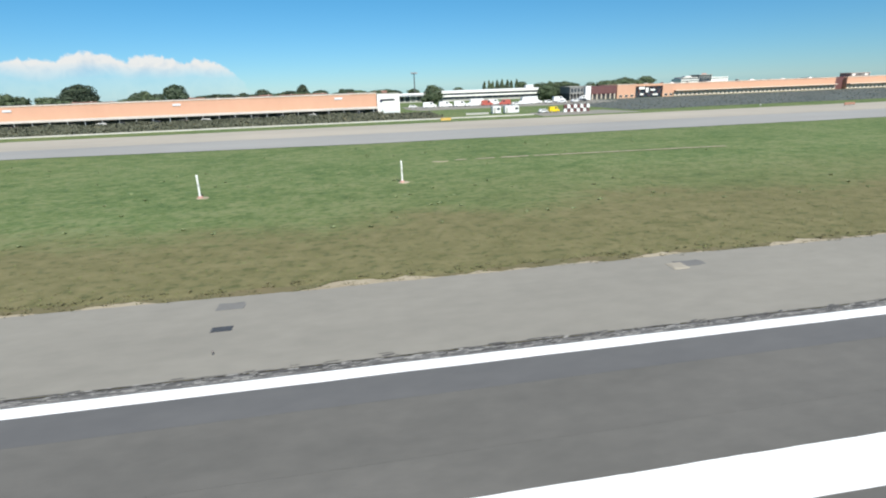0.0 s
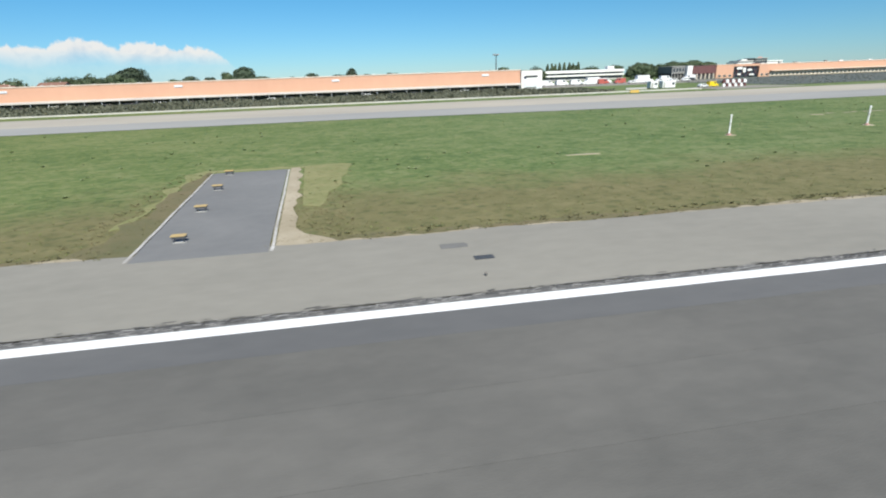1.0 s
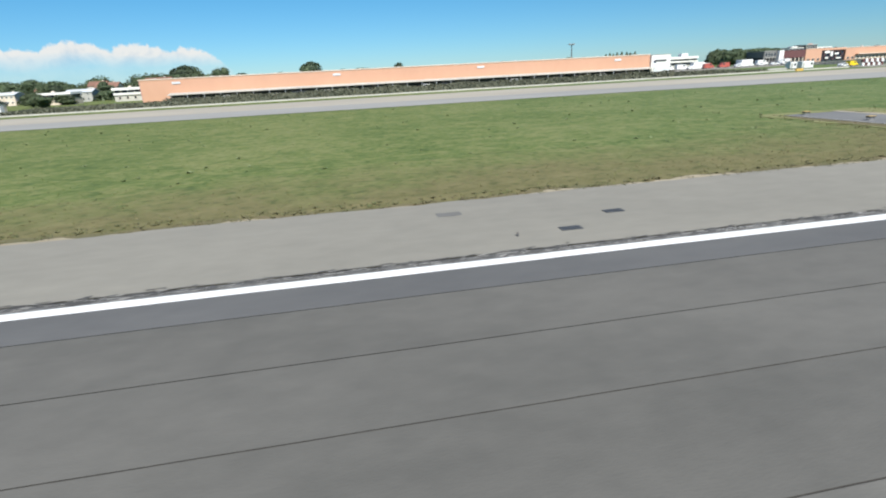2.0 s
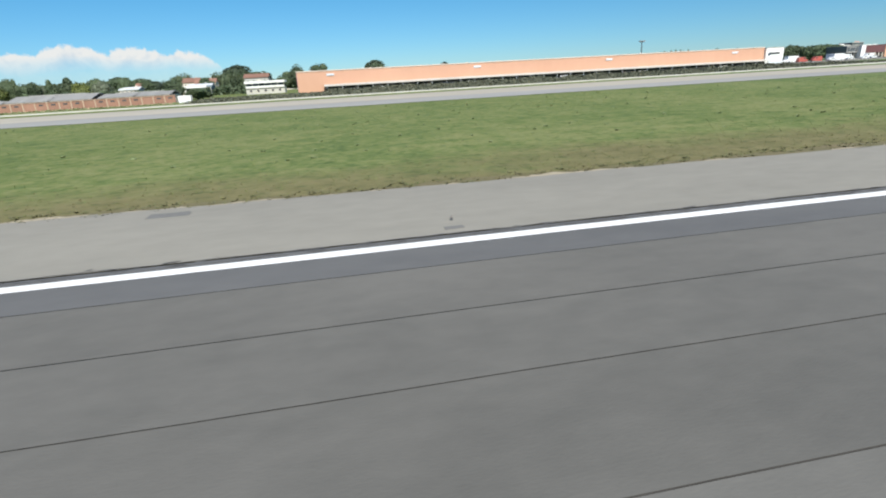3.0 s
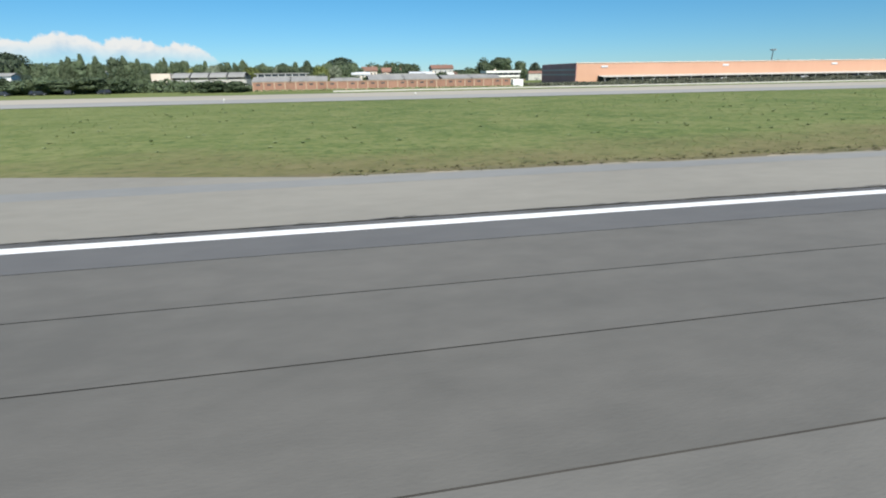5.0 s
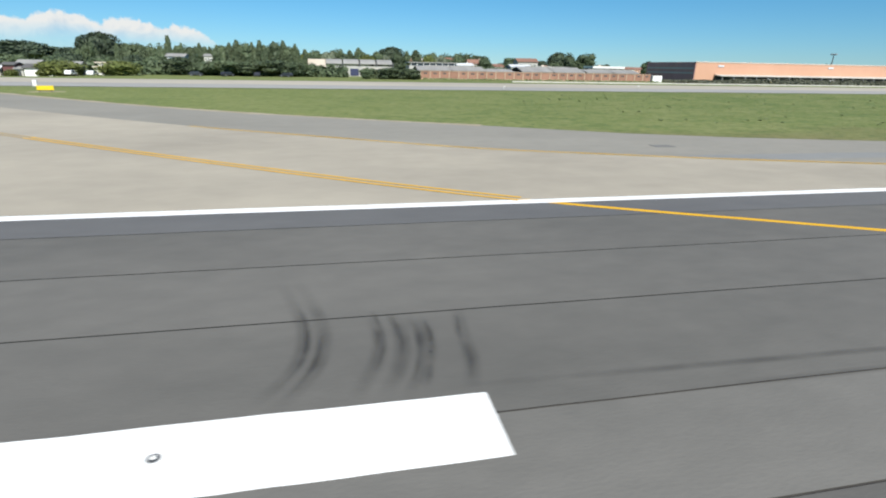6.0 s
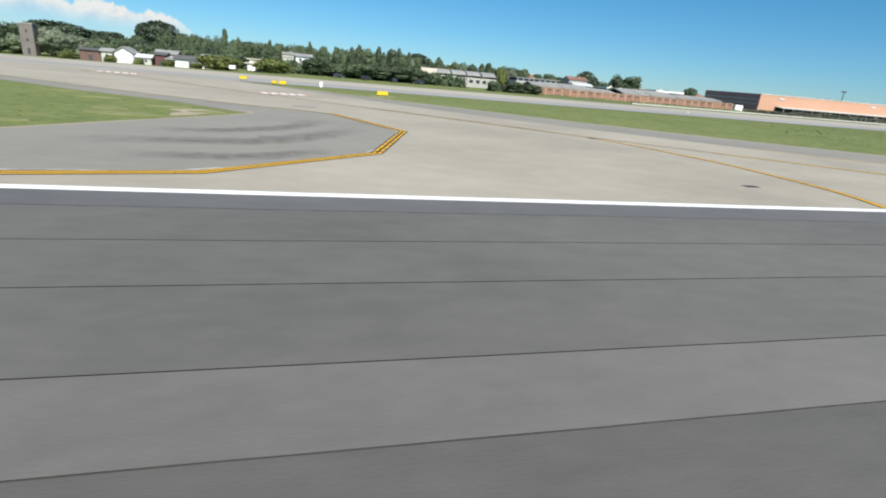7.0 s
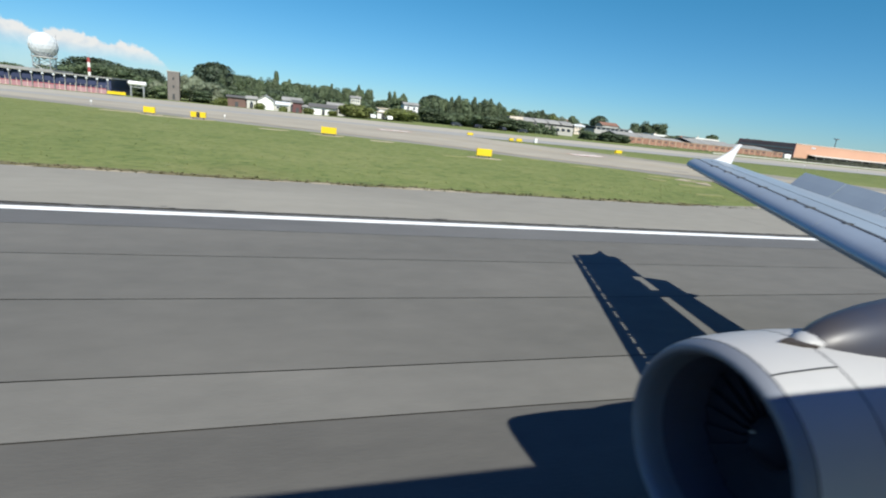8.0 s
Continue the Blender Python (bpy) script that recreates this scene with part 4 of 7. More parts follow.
def taxi_sign(x, y, rz, w, h, dark_panel=False, soil=True, face_marks=True, face=SIGN_YELLOW):
    """A low sign box on stubs; its writing cannot be read and stands as bars."""
    s = thing("taxiway_sign", x, y, 0, rz, "yellow taxiway sign box with black bars on short legs" if not dark_panel else "yellow and black taxiway sign box on short legs", "sign", group="taxiway signs")
    part("sign_case", a_box(-w / 2, w / 2, -0.16, 0.16, 0.22, 0.22 + h, 0.03), face, s, "yellow sign case")
    for q in (-1, 1):
        part("end_cap", a_box(q * w / 2 - 0.03, q * w / 2 + 0.03, -0.18, 0.18, 0.2, 0.24 + h), face, s)
        part("leg", tube(bmesh.new(), (q * w * 0.36, 0, -0.06), (q * w * 0.36, 0, 0.22), 0.06), DARK_STEEL, s)
    if dark_panel:
        part("black_panel", a_box(-w * 0.12, w * 0.12, -0.175, -0.161, 0.25, 0.19 + h), BLACK_PAINT, s)
    elif face_marks:
        part("black_bar", a_box(-w * 0.2, -w * 0.02, -0.172, -0.161, 0.22 + h * 0.35, 0.22 + h * 0.5), BLACK_PAINT, s)
        part("black_bar", a_box(w * 0.16, w * 0.3, -0.172, -0.161, 0.22 + h * 0.5, 0.22 + h * 0.75), BLACK_PAINT, s)
    if soil:
        part("bare_ground", prism(bmesh.new(), [(w * 1.1 * math.cos(a) * (1 + 0.2 * math.sin(3 * a + x)), 1.0 * math.sin(a) * (1 + 0.25 * math.cos(2 * a + y))) for a in [k * math.pi / 8 for k in range(16)]], -0.1, -0.012), SAND, s, "bare sandy ground under the sign")
    return s


taxi_sign(-247.8, 31.3, 52, 0.86, 0.52, soil=False)
tagged(link_mesh("soil_patch", prism(bmesh.new(), [(-254.5, 29.4), (-251, 30.6), (-249.5, 31.9), (-246.5, 32.4), (-243.6, 31.3), (-241.4, 30.4), (-240, 29.4)], -0.1, -0.010), SAND), "pale bare soil round the yellow sign", "soil", kind="structure")
taxi_sign(-442.9, 56.8, -8, 1.75, 0.80, face_marks=False)
taxi_sign(-459.6, 73.0, -8, 2.0, 0.85, face_marks=False)
taxi_sign(-484.1, 85.0, -8, 1.45, 0.8, face_marks=False)
taxi_sign(-477.5, 84.0, -8, 2.0, 0.78, dark_panel=True)
taxi_sign(-399.4, 93.0, 20, 2.0, 0.62, face_marks=False)
taxi_sign(-417.9, 106.0, -4, 0.9, 0.5, face_marks=False, soil=False)
taxi_sign(-416.4, 105.2, -4, 1.2, 0.6, face_marks=False, soil=False)
taxi_sign(-424.4, 115.0, -4, 1.3, 0.55, face_marks=False, soil=False)
taxi_sign(28.0, 160.5, 8, 3.2, 0.8, face_marks=False, soil=False, face=WORN_YELLOW)
cabinet = thing("equipment_cabinet", -409.4, 111.2, label="white upright equipment cabinet in the grass", category="cabinet")
part("cabinet_body", a_box(-0.75, 0.75, -0.5, 0.5, 0.05, 1.75, 0.05), WHITE_WALL, cabinet)
part("plinth", a_box(-0.85, 0.85, -0.6, 0.6, -0.1, 0.08), GREY_WALL, cabinet)
part("cabinet_door", a_box(-0.66, 0.66, -0.53, -0.505, 0.15, 1.65), VEHICLE_WHITE, cabinet)
cabinet.scale = (0.42, 0.42, 0.58)


def taxi_light(x, y, tall=0.5):
    d = thing("taxiway_light", x, y, label="small pale taxiway light on a stake", category="taxiway light", group="taxiway lights")
    part("stake", tube(bmesh.new(), (0, 0, -0.06), (0, 0, tall), 0.08, 0.07), GREY_WALL, d)
    part("lamp_head", tube(bmesh.new(), (0, 0, tall), (0, 0, tall + 0.25), 0.15, 0.10), WHITE_WALL, d)
    return d


peg = taxi_light(-495.0, 97.0)
for x, y in ((-474.4, 88.6), (136.0, 161.5), (-281.1, 127.6), (-320.9, 114.8)):
    copy_thing(peg, spot(x, y))
red_board = thing("marker_board", 156.0, 147.5, 0, 10, "low dull maroon marker board beside the taxiway", "marker board")
part("board", a_box(-2.4, 2.4, -0.1, 0.1, 0.25, 1.0, 0.03), BRICK, red_board)
for q in (-1.8, 0, 1.8):
    part("leg", tube(bmesh.new(), (q, 0, -0.06), (q, 0, 0.25), 0.07), DARK_STEEL, red_board)


def tufts(name, count, region, size, mat, label, seed, blades=5, width=0.3, avoid=None):
    """Many small leaning blades in clumps, joined."""
    r = np.random.default_rng(seed)
    (x0, x1), (y0, y1) = region
    verts, faces = [], []
    done = 0
    while done < count:
        cx, cy = r.uniform(x0, x1), y0 + (y1 - y0) * r.random() ** 1.35
        if avoid and avoid(cx, cy):
            done += 1
            continue
        clump = size * r.uniform(0.5, 1.35)
        for _ in range(blades):
            a = r.uniform(0, 2 * math.pi)
            lean, tall, w = clump * r.uniform(0.3, 1.1), clump * r.uniform(0.5, 1.0), clump * width * r.uniform(0.6, 1.2)
            dx, dy = math.cos(a), math.sin(a)
            px, py = cx + dx * clump * 0.25, cy + dy * clump * 0.25
            k = len(verts)
            verts += [(px - dy * w, py + dx * w, -0.07), (px + dy * w, py - dx * w, -0.07), (px + dx * lean + dy * w * 0.3, py + dy * lean - dx * w * 0.3, tall * 0.6 - 0.06), (px + dx * lean - dy * w * 0.3, py + dy * lean + dx * w * 0.3, tall * 0.6 - 0.06)]
            faces.append((k, k + 1, k + 2, k + 3))
        done += 1
    ob = new(name, from_arrays(name, verts, faces, mat))
    return tagged(ob, label, "grass", kind="stuff")


def paved(x, y):
    if -75.2 < x < -66.8 and y < 54.4:
        return True
    if x < -296 and y < 30 + max(0, (-300 - x)) * 0.72:
        return not (x < -428 and 32 < y < 58 + (-440 - x) * 0.52)
    return y < 30.2


tufts("grass_tufts", 42000, ((-560, 70), (30, 108)), 0.085, BLADES, "short green and straw-tipped grass blades", 3, avoid=paved)
tufts("dark_weeds", 700, ((-330, 60), (42, 106)), 0.21, WEEDS, "dark green leafy weed clumps in the mown grass", 7, blades=9, width=0.55, avoid=paved)
tufts("dry_tufts", 4200, ((-440, 70), (29.9, 39)), 0.09, DRY, "straw-coloured dry grass along the paved edge", 11, avoid=paved)
tufts("edge_clumps", 2900, ((-300, 70), (29.5, 31.2)), 0.17, CLUMP, "brown and dark grass clumps along the crumbled edge", 19, blades=7, avoid=lambda x, y: -75 < x < -65)
tufts("edge_clumps", 1800, ((-560, -430), (29.4, 30.6)), 0.16, CLUMP, "brown and dark grass clumps along the crumbled edge", 23, blades=7)
for seed, (x0, x1) in ((29, (-78.5, -74.6)), (31, (-67.2, -62.5))):
    tufts("dry_tufts", 420, ((x0, x1), (29.5, 55)), 0.12, DRY, "brown tufts breaking up the bare ground beside the pad", seed, blades=7)
# ---------------------------------------------------------------- buildings beyond the taxiway


def windows_on(parent, x0, x1, y, z0, z1, count, width, frame_mat=None, pane_mat=None, facing=-1):
    """A row of windows set into a wall that faces along y; each has a frame and a pane."""
    for k in range(count):
        c = x0 + (x1 - x0) * (k + 0.5) / count
        w = part("window", a_box(c - width / 2, c + width / 2, y + facing * 0.08, y + 0.1, z0, z1), frame_mat or PALE, parent)
        part("pane", a_box(c - width / 2 + 0.12, c + width / 2 - 0.12, y + facing * 0.12, y + facing * 0.085, z0 + 0.12, z1 - 0.12), pane_mat or GLASS, w)


hall = thing("orange_hall", 0, 0, label="very long low orange rendered hall with a pale canopy", category="building")
part("wall", a_box(-197, 10.4, 222, 261, -0.2, 8.1), ORANGE, hall)
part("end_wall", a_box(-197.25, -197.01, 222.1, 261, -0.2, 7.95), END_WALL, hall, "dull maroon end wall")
part("coping", a_box(-197.4, 10.5, 221.8, 222.5, 8.1, 8.42), PALE, hall, "pale coping along the roof edge")
part("roof", a_box(-196.8, 10.3, 222.6, 260.8, 8.1, 8.25), SHEET, hall)
bm = bmesh.new()
for x0, x1 in ((-187, -140), (-139.9, -92), (-91.9, -44), (-43.9, 10.4)):
    prism(bm, [(x0, 217.2), (x1, 217.2), (x1, 222), (x0, 222)], 2.35, 2.5)
    for v in bm.verts:
        if v.co.y > 221.9:
            v.co.z = 3.1 if v.co.z > 2.4 else 2.9
part("canopy", bm, WEATHERED, hall, "pale grey sloping canopy")
# flat dark sheet on the wall: the canopy's shade put in as colour
part("loading_recess", a_box(-186.5, 10.3, 221.6, 221.95, 0.3, 2.35), DARK, hall, "dark panel standing for the shade under the canopy")
for k in range(34):
    part("canopy_post", a_box(-186 + k * 5.9, -185.75 + k * 5.9, 217.4, 217.65, -0.1, 2.4), STEEL, hall)
for x in (-184.2, -124.6, -66.0, -4.8):
    part("wall_sign", a_box(x - 1.5, x + 1.5, 221.75, 221.98, 6.3, 7.1, 0.04), PALE_SHEET, hall, "pale blank wall sign")
for z in (3.2, 5.2):
    part("wall_band", a_box(-197.34, -197.26, 223, 260, z, z + 0.7), GREY_WALL, hall, "grey band along the end wall")
vents = random.Random(14)
for k in range(34):
    x, w = -190 + k * 5.9 + vents.uniform(-2.4, 2.4), vents.uniform(0.2, 0.6)
    part("roof_vent", a_box(x - w, x + w, 222.7, 223.9, 8.2, 8.42 + vents.uniform(0.04, 0.20), 0.03), (PALE_SHEET, PALE, SHEET)[k % 3], hall)

block = thing("white_block", 15.1, 221, label="white rendered end block with a grey sign panel", category="building")
part("wall", a_box(-4.5, 4.6, 0, 14, -0.2, 7.9), WHITE_WALL, block)
part("coping", a_box(-4.6, 4.7, -0.12, 0.3, 7.9, 8.1), GREY_WALL, block)
part("sign_bar", a_box(-2.9, 2.6, -0.1, -0.01, 5.1, 5.9), DARK_STEEL, block, "dark bar of unreadable lettering")
part("sign_bar", a_box(-3.4, -2.4, -0.1, -0.01, 4.6, 5.6), BLUE_WALL, block)
part("canopy_panel", prism(bmesh.new(), [(-3.2, -0.3), (4.2, -0.3), (4.2, -0.02), (-3.2, -0.02)], 0.4, 3.4), PALE_SHEET, block, "pale grey panel low on the wall")



def flat_villa(x, y, w, d, h, wall_mat, label, bays=5):
    """A flat-roofed house with a deep eaves slab over a dark upper window band."""
    v = thing("villa", x, y, label=label, category="house", group="flat-roofed houses")
    part("wall", a_box(-w / 2, w / 2, 0, d, -0.2, h * 0.52), wall_mat, v)
    part("window_band", a_box(-w / 2 + 0.3, w / 2 - 0.3, 0.5, d - 0.2, h * 0.52, h * 0.82), GLASS, v, "dark recessed upper window band")
    for k in range(bays + 1):
        q = -w / 2 + 0.15 + (w - 0.3) * k / bays
        part("pillar", a_box(q - 0.15, q + 0.15, 0.1, 0.49, h * 0.52, h * 0.82), wall_mat, v)
    part("balcony_rail", a_box(-w / 2, w / 2, -0.5, -0.38, h * 0.5, h * 0.62), WHITE_WALL, v)
    part("balcony_slab", a_box(-w / 2, w / 2, -0.5, -0.01, h * 0.44, h * 0.5), wall_mat, v)
    part("roof_slab", a_box(-w / 2 - 0.4, w / 2 + 0.4, -0.8, d + 0.4, h * 0.82, h), WHITE_WALL, v)
    windows_on(v, -w / 2 + 0.5, w / 2 - 0.5, 0, h * 0.14, h * 0.36, bays - 1, 1.2)
    part("roof_vent", a_box(-w * 0.2, -w * 0.2 + 1.0, d * 0.4, d * 0.4 + 1.0, h, h + 0.7), PALE, v)
    return v


flat_villa(-215.2, 268, 17.4, 10, 5.8, WEATHERED, "white flat-roofed house with a dark window band", 6)
flat_villa(-248.0, 268, 13.4, 10, 5.2, PALE, "cream flat-roofed house with a balcony", 4)

# brick boundary wall in bays between piers
enclosure = thing("boundary_wall", 0, 196, label="red brick boundary wall in bays between pale piers", category="wall", kind="structure")
BAYS, BAY0, BAY = 26, -326.6, 3.52
for k in range(BAYS):
    x = BAY0 + k * BAY
    if not k:
        p = part("brick_panel", a_box(0.16, BAY - 0.16, -0.12, 0.14, 0.35, 2.72), BRICK, enclosure)
        q = part("pier", a_box(-0.2, 0.2, -0.26, 0.26, -0.1, 2.92, 0.03), PIER, enclosure)
        s = part("vent_slot", a_box(1.1, 2.4, -0.16, -0.125, 1.75, 2.25), DARK, enclosure)
        b = part("footing", a_box(-0.1, BAY, -0.3, 0.28, -0.15, 0.36), PIER, enclosure)
        firsts = (p, q, s, b)
        for o in firsts:
            o.location.x = x * U
    else:
        for o in firsts:
            if o.name.startswith("vent") and k % 5 == 3:
                continue
            c = new(o.name.split(".")[0], o.data)
            c.parent, c.location = enclosure, (x * U, 0, 0)
part("capping", a_box(BAY0 - 0.2, BAY0 + BAYS * BAY, -0.28, 0.3, 2.74, 2.9), PIER, enclosure)
gate = thing("white_gate_box", -232.4, 196, label="white metal gate box at the end of the wall", category="gate")
part("gate_body", a_box(-2.0, 2.0, -0.5, 1.6, -0.1, 2.4, 0.05), WHITE_WALL, gate)
for q in (-0.9, 0.9):
    part("gate_leaf", a_box(q - 0.85, q + 0.85, -0.56, -0.51, 0.1, 2.2), VEHICLE_WHITE, gate)


def low_shed(x0, x1, y0, y1, eaves, ridge, roof_mat, wall_mat, label, cut=1):
    s = thing("storage_shed", (x0 + x1) / 2, y0, label=label, category="shed", group="sheds behind the wall")
    h = (x1 - x0) / 2
    part("wall", a_box(-h, h, 0, y1 - y0, -0.1, eaves), wall_mat, s)
    for k in range(cut):
        xa, xb = -h + 2 * h * k / cut, -h + 2 * h * (k + 1) / cut
        part("roof", gable(bmesh.new(), xa, xb, 0, y1 - y0, eaves, ridge, 0.3), roof_mat, s)
    part("skylight_ridge", a_box(-h * 0.7, h * 0.7, (y1 - y0) / 2 - 0.5, (y1 - y0) / 2 + 0.5, ridge + 0.1, ridge + 0.45), roof_mat, s)
    return s


low_shed(-327, -302, 199, 211, 3.0, 4.3, SHEET, GREY_WALL, "low shed with a grey corrugated roof", 2)
low_shed(-300.5, -290, 201, 211, 2.7, 3.5, SHEET, BRICK, "low brick shed with a grey sheet roof")
low_shed(-287, -262, 199, 214, 3.0, 4.6, SHEET, GREY_WALL, "wide low shed with a shallow grey roof", 2)
low_shed(-260, -238, 200, 213, 3.0, 4.0, SHEET, PALE, "low cream shed with a grey sheet roof", 2)
loft = thing("shed_with_clerestory", -318, 216, label="grey shed with a dark clerestory band under its roof", category="shed")
part("wall", a_box(-10, 9, 0, 9, -0.1, 4.6), GREY_WALL, loft)
part("clerestory", a_box(-9.6, 8.6, -0.1, 9.1, 4.6, 5.5), GLASS, loft)
part("roof", a_box(-10.4, 9.4, -0.6, 9.6, 5.5, 5.85), SHEET, loft)
for k in range(8):
    part("mullion", a_box(-9.4 + k * 2.5, -9.15 + k * 2.5, -0.16, -0.11, 4.6, 5.5), WHITE_WALL, loft)

factory = thing("cream_factory", -348, 226, label="cream gabled factory with pale barrel roofs", category="building")
part("gable_end", prism(bmesh.new(), [(-19, 0), (-12.2, 0), (-12.2, 14), (-19, 14)], -0.1, 6.3), PALE, factory, "cream rendered end wall")
part("wall", a_box(-12.2, 15, 0.5, 14, -0.1, 3.9), GREY_WALL, factory)
for k in range(4):
    xa = -12 + k * 6.75
    bm = bmesh.new()
    rows = []
    for q in range(9):
        a = math.pi * (0.12 + 0.76 * q / 8)
        y, z = 7 - 7.2 * math.cos(a), 3.9 + 2.6 * math.sin(a)
        rows.append((bm.verts.new((xa, y, z)), bm.verts.new((xa + 6.2, y, z))))
    for (a, b), (c, d) in zip(rows, rows[1:]):
        bm.faces.new((a, b, d, c))
    made = bmesh.ops.extrude_face_region(bm, geom=list(bm.faces))
    for v in made["geom"]:
        if isinstance(v, bmesh.types.BMVert):
            v.co.z -= 0.25
    part("barrel_roof", bm, SHEET, factory, smooth=False)
    part("roof_gutter", a_box(xa + 6.2, xa + 6.75, 0.2, 13.8, 3.9, 5.3), DARK_STEEL, factory)
part("loading_door", a_box(-2.6, 0.8, 0.38, 0.48, 0.2, 2.9), BLUE_WALL, factory, "blue loading door")
windows_on(factory, 2, 14, 0.5, 1.6, 3.2, 4, 2.0)


def house(x, y, w, d, h, roof_h, wall_mat, roof_mat, label, rz=0, windows=3, name="house", storeys=1, chimney=True):
    h += fall(y)
    b = thing(name, x, y, -dip(x, y), rz, label, "house", group="houses beyond the airfield")
    part("wall", a_box(-w / 2, w / 2, 0, d, -0.2, h), wall_mat, b)
    for q in (-w / 2, w / 2 - 0.2):
        gables = bmesh.new()
        v = [gables.verts.new(p) for p in ((q, 0, h), (q, d, h), (q, d / 2, h + roof_h - 0.05), (q + 0.2, 0, h), (q + 0.2, d, h), (q + 0.2, d / 2, h + roof_h - 0.05))]
        for f in ((0, 1, 2), (3, 4, 5), (0, 1, 4, 3), (1, 2, 5, 4), (2, 0, 3, 5)):
            gables.faces.new([v[k] for k in f])
        part("gable_wall", gables, wall_mat, b)
    roof = part("roof", gable(bmesh.new(), -w / 2, w / 2, 0, d, h, h + roof_h, 0.5), roof_mat, b)
    if chimney:
        part("chimney", a_box(w * 0.2, w * 0.2 + 0.7, d * 0.55, d * 0.55 + 0.7, h + roof_h * 0.5, h + roof_h + 0.8), wall_mat, roof)
    for s in range(storeys):
        z = h * (s + 0.35) / storeys
        windows_on(b, -w / 2 + 0.4, w / 2 - 0.4, 0, z, z + min(1.5, h / storeys * 0.45), windows, 1.0, WHITE_WALL)
    part("door", a_box(-0.55, 0.55, -0.1, -0.02, 0, 2.0), DARK_STEEL, b)
    return b


house(-482.4, 205, 6.2, 5, 3.5, 0.5, BROWN_WALL, DARK_SHEET, "low dark maroon hut with a flat grey roof", windows=0, chimney=False)
house(-477.4, 204.5, 3.2, 4, 3.6, 0.7, WEATHERED, SHEET, "small cream hut with a pale roof", windows=1, chimney=False)
house(-469.8, 209, 7, 5.6, 3.6, 1.7, WHITE_WALL, SHEET, "small white rendered house showing its gable", rz=90, windows=2, chimney=False)
house(-467.2, 206, 5.4, 5, 2.6, 0.8, WEATHERED, PALE_SHEET, "low white lean-to beside a gabled house", windows=2, chimney=False)
house(-463.2, 221, 7, 6, 4.2, 1.1, WEATHERED, SHEET, "small white house with a pale roof behind a shed", chimney=False)
house(-461.4, 205.5, 3.4, 5, 3.9, 0.6, MAROON, DARK_SHEET, "narrow maroon clad hut beside a white shed", windows=0, chimney=False)
house(-458.3, 205, 2.2, 4, 2.6, 0.5, WEATHERED, SHEET, "tiny pale store room between two sheds", windows=0, chimney=False)
house(-452.0, 205, 9.8, 6, 2.7, 1.0, WHITE_WALL, DARK_SHEET, "long low white shed with a dark grey roof", windows=0, name="long_shed", chimney=False)
house(-446.6, 213, 6.4, 5, 3.5, 0.9, WEATHERED, SHEET, "white house with a pale roof half hidden by trees", windows=3, chimney=False)
house(-414.5, 222, 6, 6, 6.2, 0.8, WHITE_WALL, SHEET, "white house between tall trees", windows=2, storeys=2, chimney=False)
porch = thing("open_porch", -443.6, 204, -0.8, label="white flat-roofed open porch on posts", category="porch")
part("roof_slab", a_box(-3.4, 3.4, -0.2, 5, 2.7, 3.0), WEATHERED, porch)
part("low_wall", a_box(-3.2, 3.2, 0, 0.3, -0.1, 0.9), GREY_WALL, porch)
for k in range(4):
    part("post", a_box(-3.1 + k * 2.0, -2.8 + k * 2.0, 0.02, 0.28, 0.9, 2.7), WEATHERED, porch)
part("back_wall", a_box(-3.2, 3.2, 4.6, 4.9, -0.1, 2.7), DARK, porch)
stall = thing("white_kiosk", -430.5, 198, label="white tiered kiosk with flat roofs", category="kiosk")
part("kiosk_body", a_box(-2.2, 2.2, 0, 4, -0.1, 2.2), WHITE_WALL, stall)
part("roof_slab", a_box(-3.0, 3.0, -0.5, 4.5, 2.2, 2.5), PALE, stall)
part("upper_box", a_box(-1.6, 1.6, 0.4, 3.6, 2.5, 3.6), WHITE_WALL, stall)
part("upper_roof", a_box(-2.4, 2.4, -0.2, 4.2, 3.6, 3.85), PALE, stall)
part("doorway", a_box(-0.6, 0.6, -0.06, -0.01, 0.0, 1.8), DARK, stall)
for x, y, w, d, h, r, wm, rm, lab in ((-262, 360, 12, 10, 6.4, 2.4, PALE, TILE, "cream house with a terracotta tile roof among trees"), (-300, 370, 11, 9, 6.0, 2.2, WHITE_WALL, TILE, "white house with a terracotta tile roof among trees"),
                                      (-275, 380, 10, 9, 7.4, 2.4, PALE, TILE, "tall cream house with a terracotta roof"), (-230, 350, 14, 10, 8.0, 2.0, GREY_WALL, TILE, "grey house with a terracotta roof behind trees"),
                                      (-285, 300, 9, 8, 5.0, 1.0, PALE, PALE_SHEET, "small cream flat-roofed villa"),
                                      (-425, 330, 6, 8, 7.4, 1.0, WEATHERED, SHEET, "narrow pale house behind the trees"),
                                      (-252, 300, 12, 9, 4.6, 1.2, GREY_WALL, PALE_SHEET, "low grey house with a pale roof")):
    house(x, y, w, d, h, r, wm, rm, lab, windows=4, storeys=2)
town = random.Random(21)
for k in range(22):
    x = -330 + k * 17 + town.uniform(-5, 5)
    w = town.uniform(10, 18)
    house(x, town.uniform(470, 560), w, 10, town.uniform(3.2, 4.8), 2.0, (PALE, WEATHERED, ORANGE)[k % 3], TILE, "distant house with a red tile roof", windows=4, storeys=2)

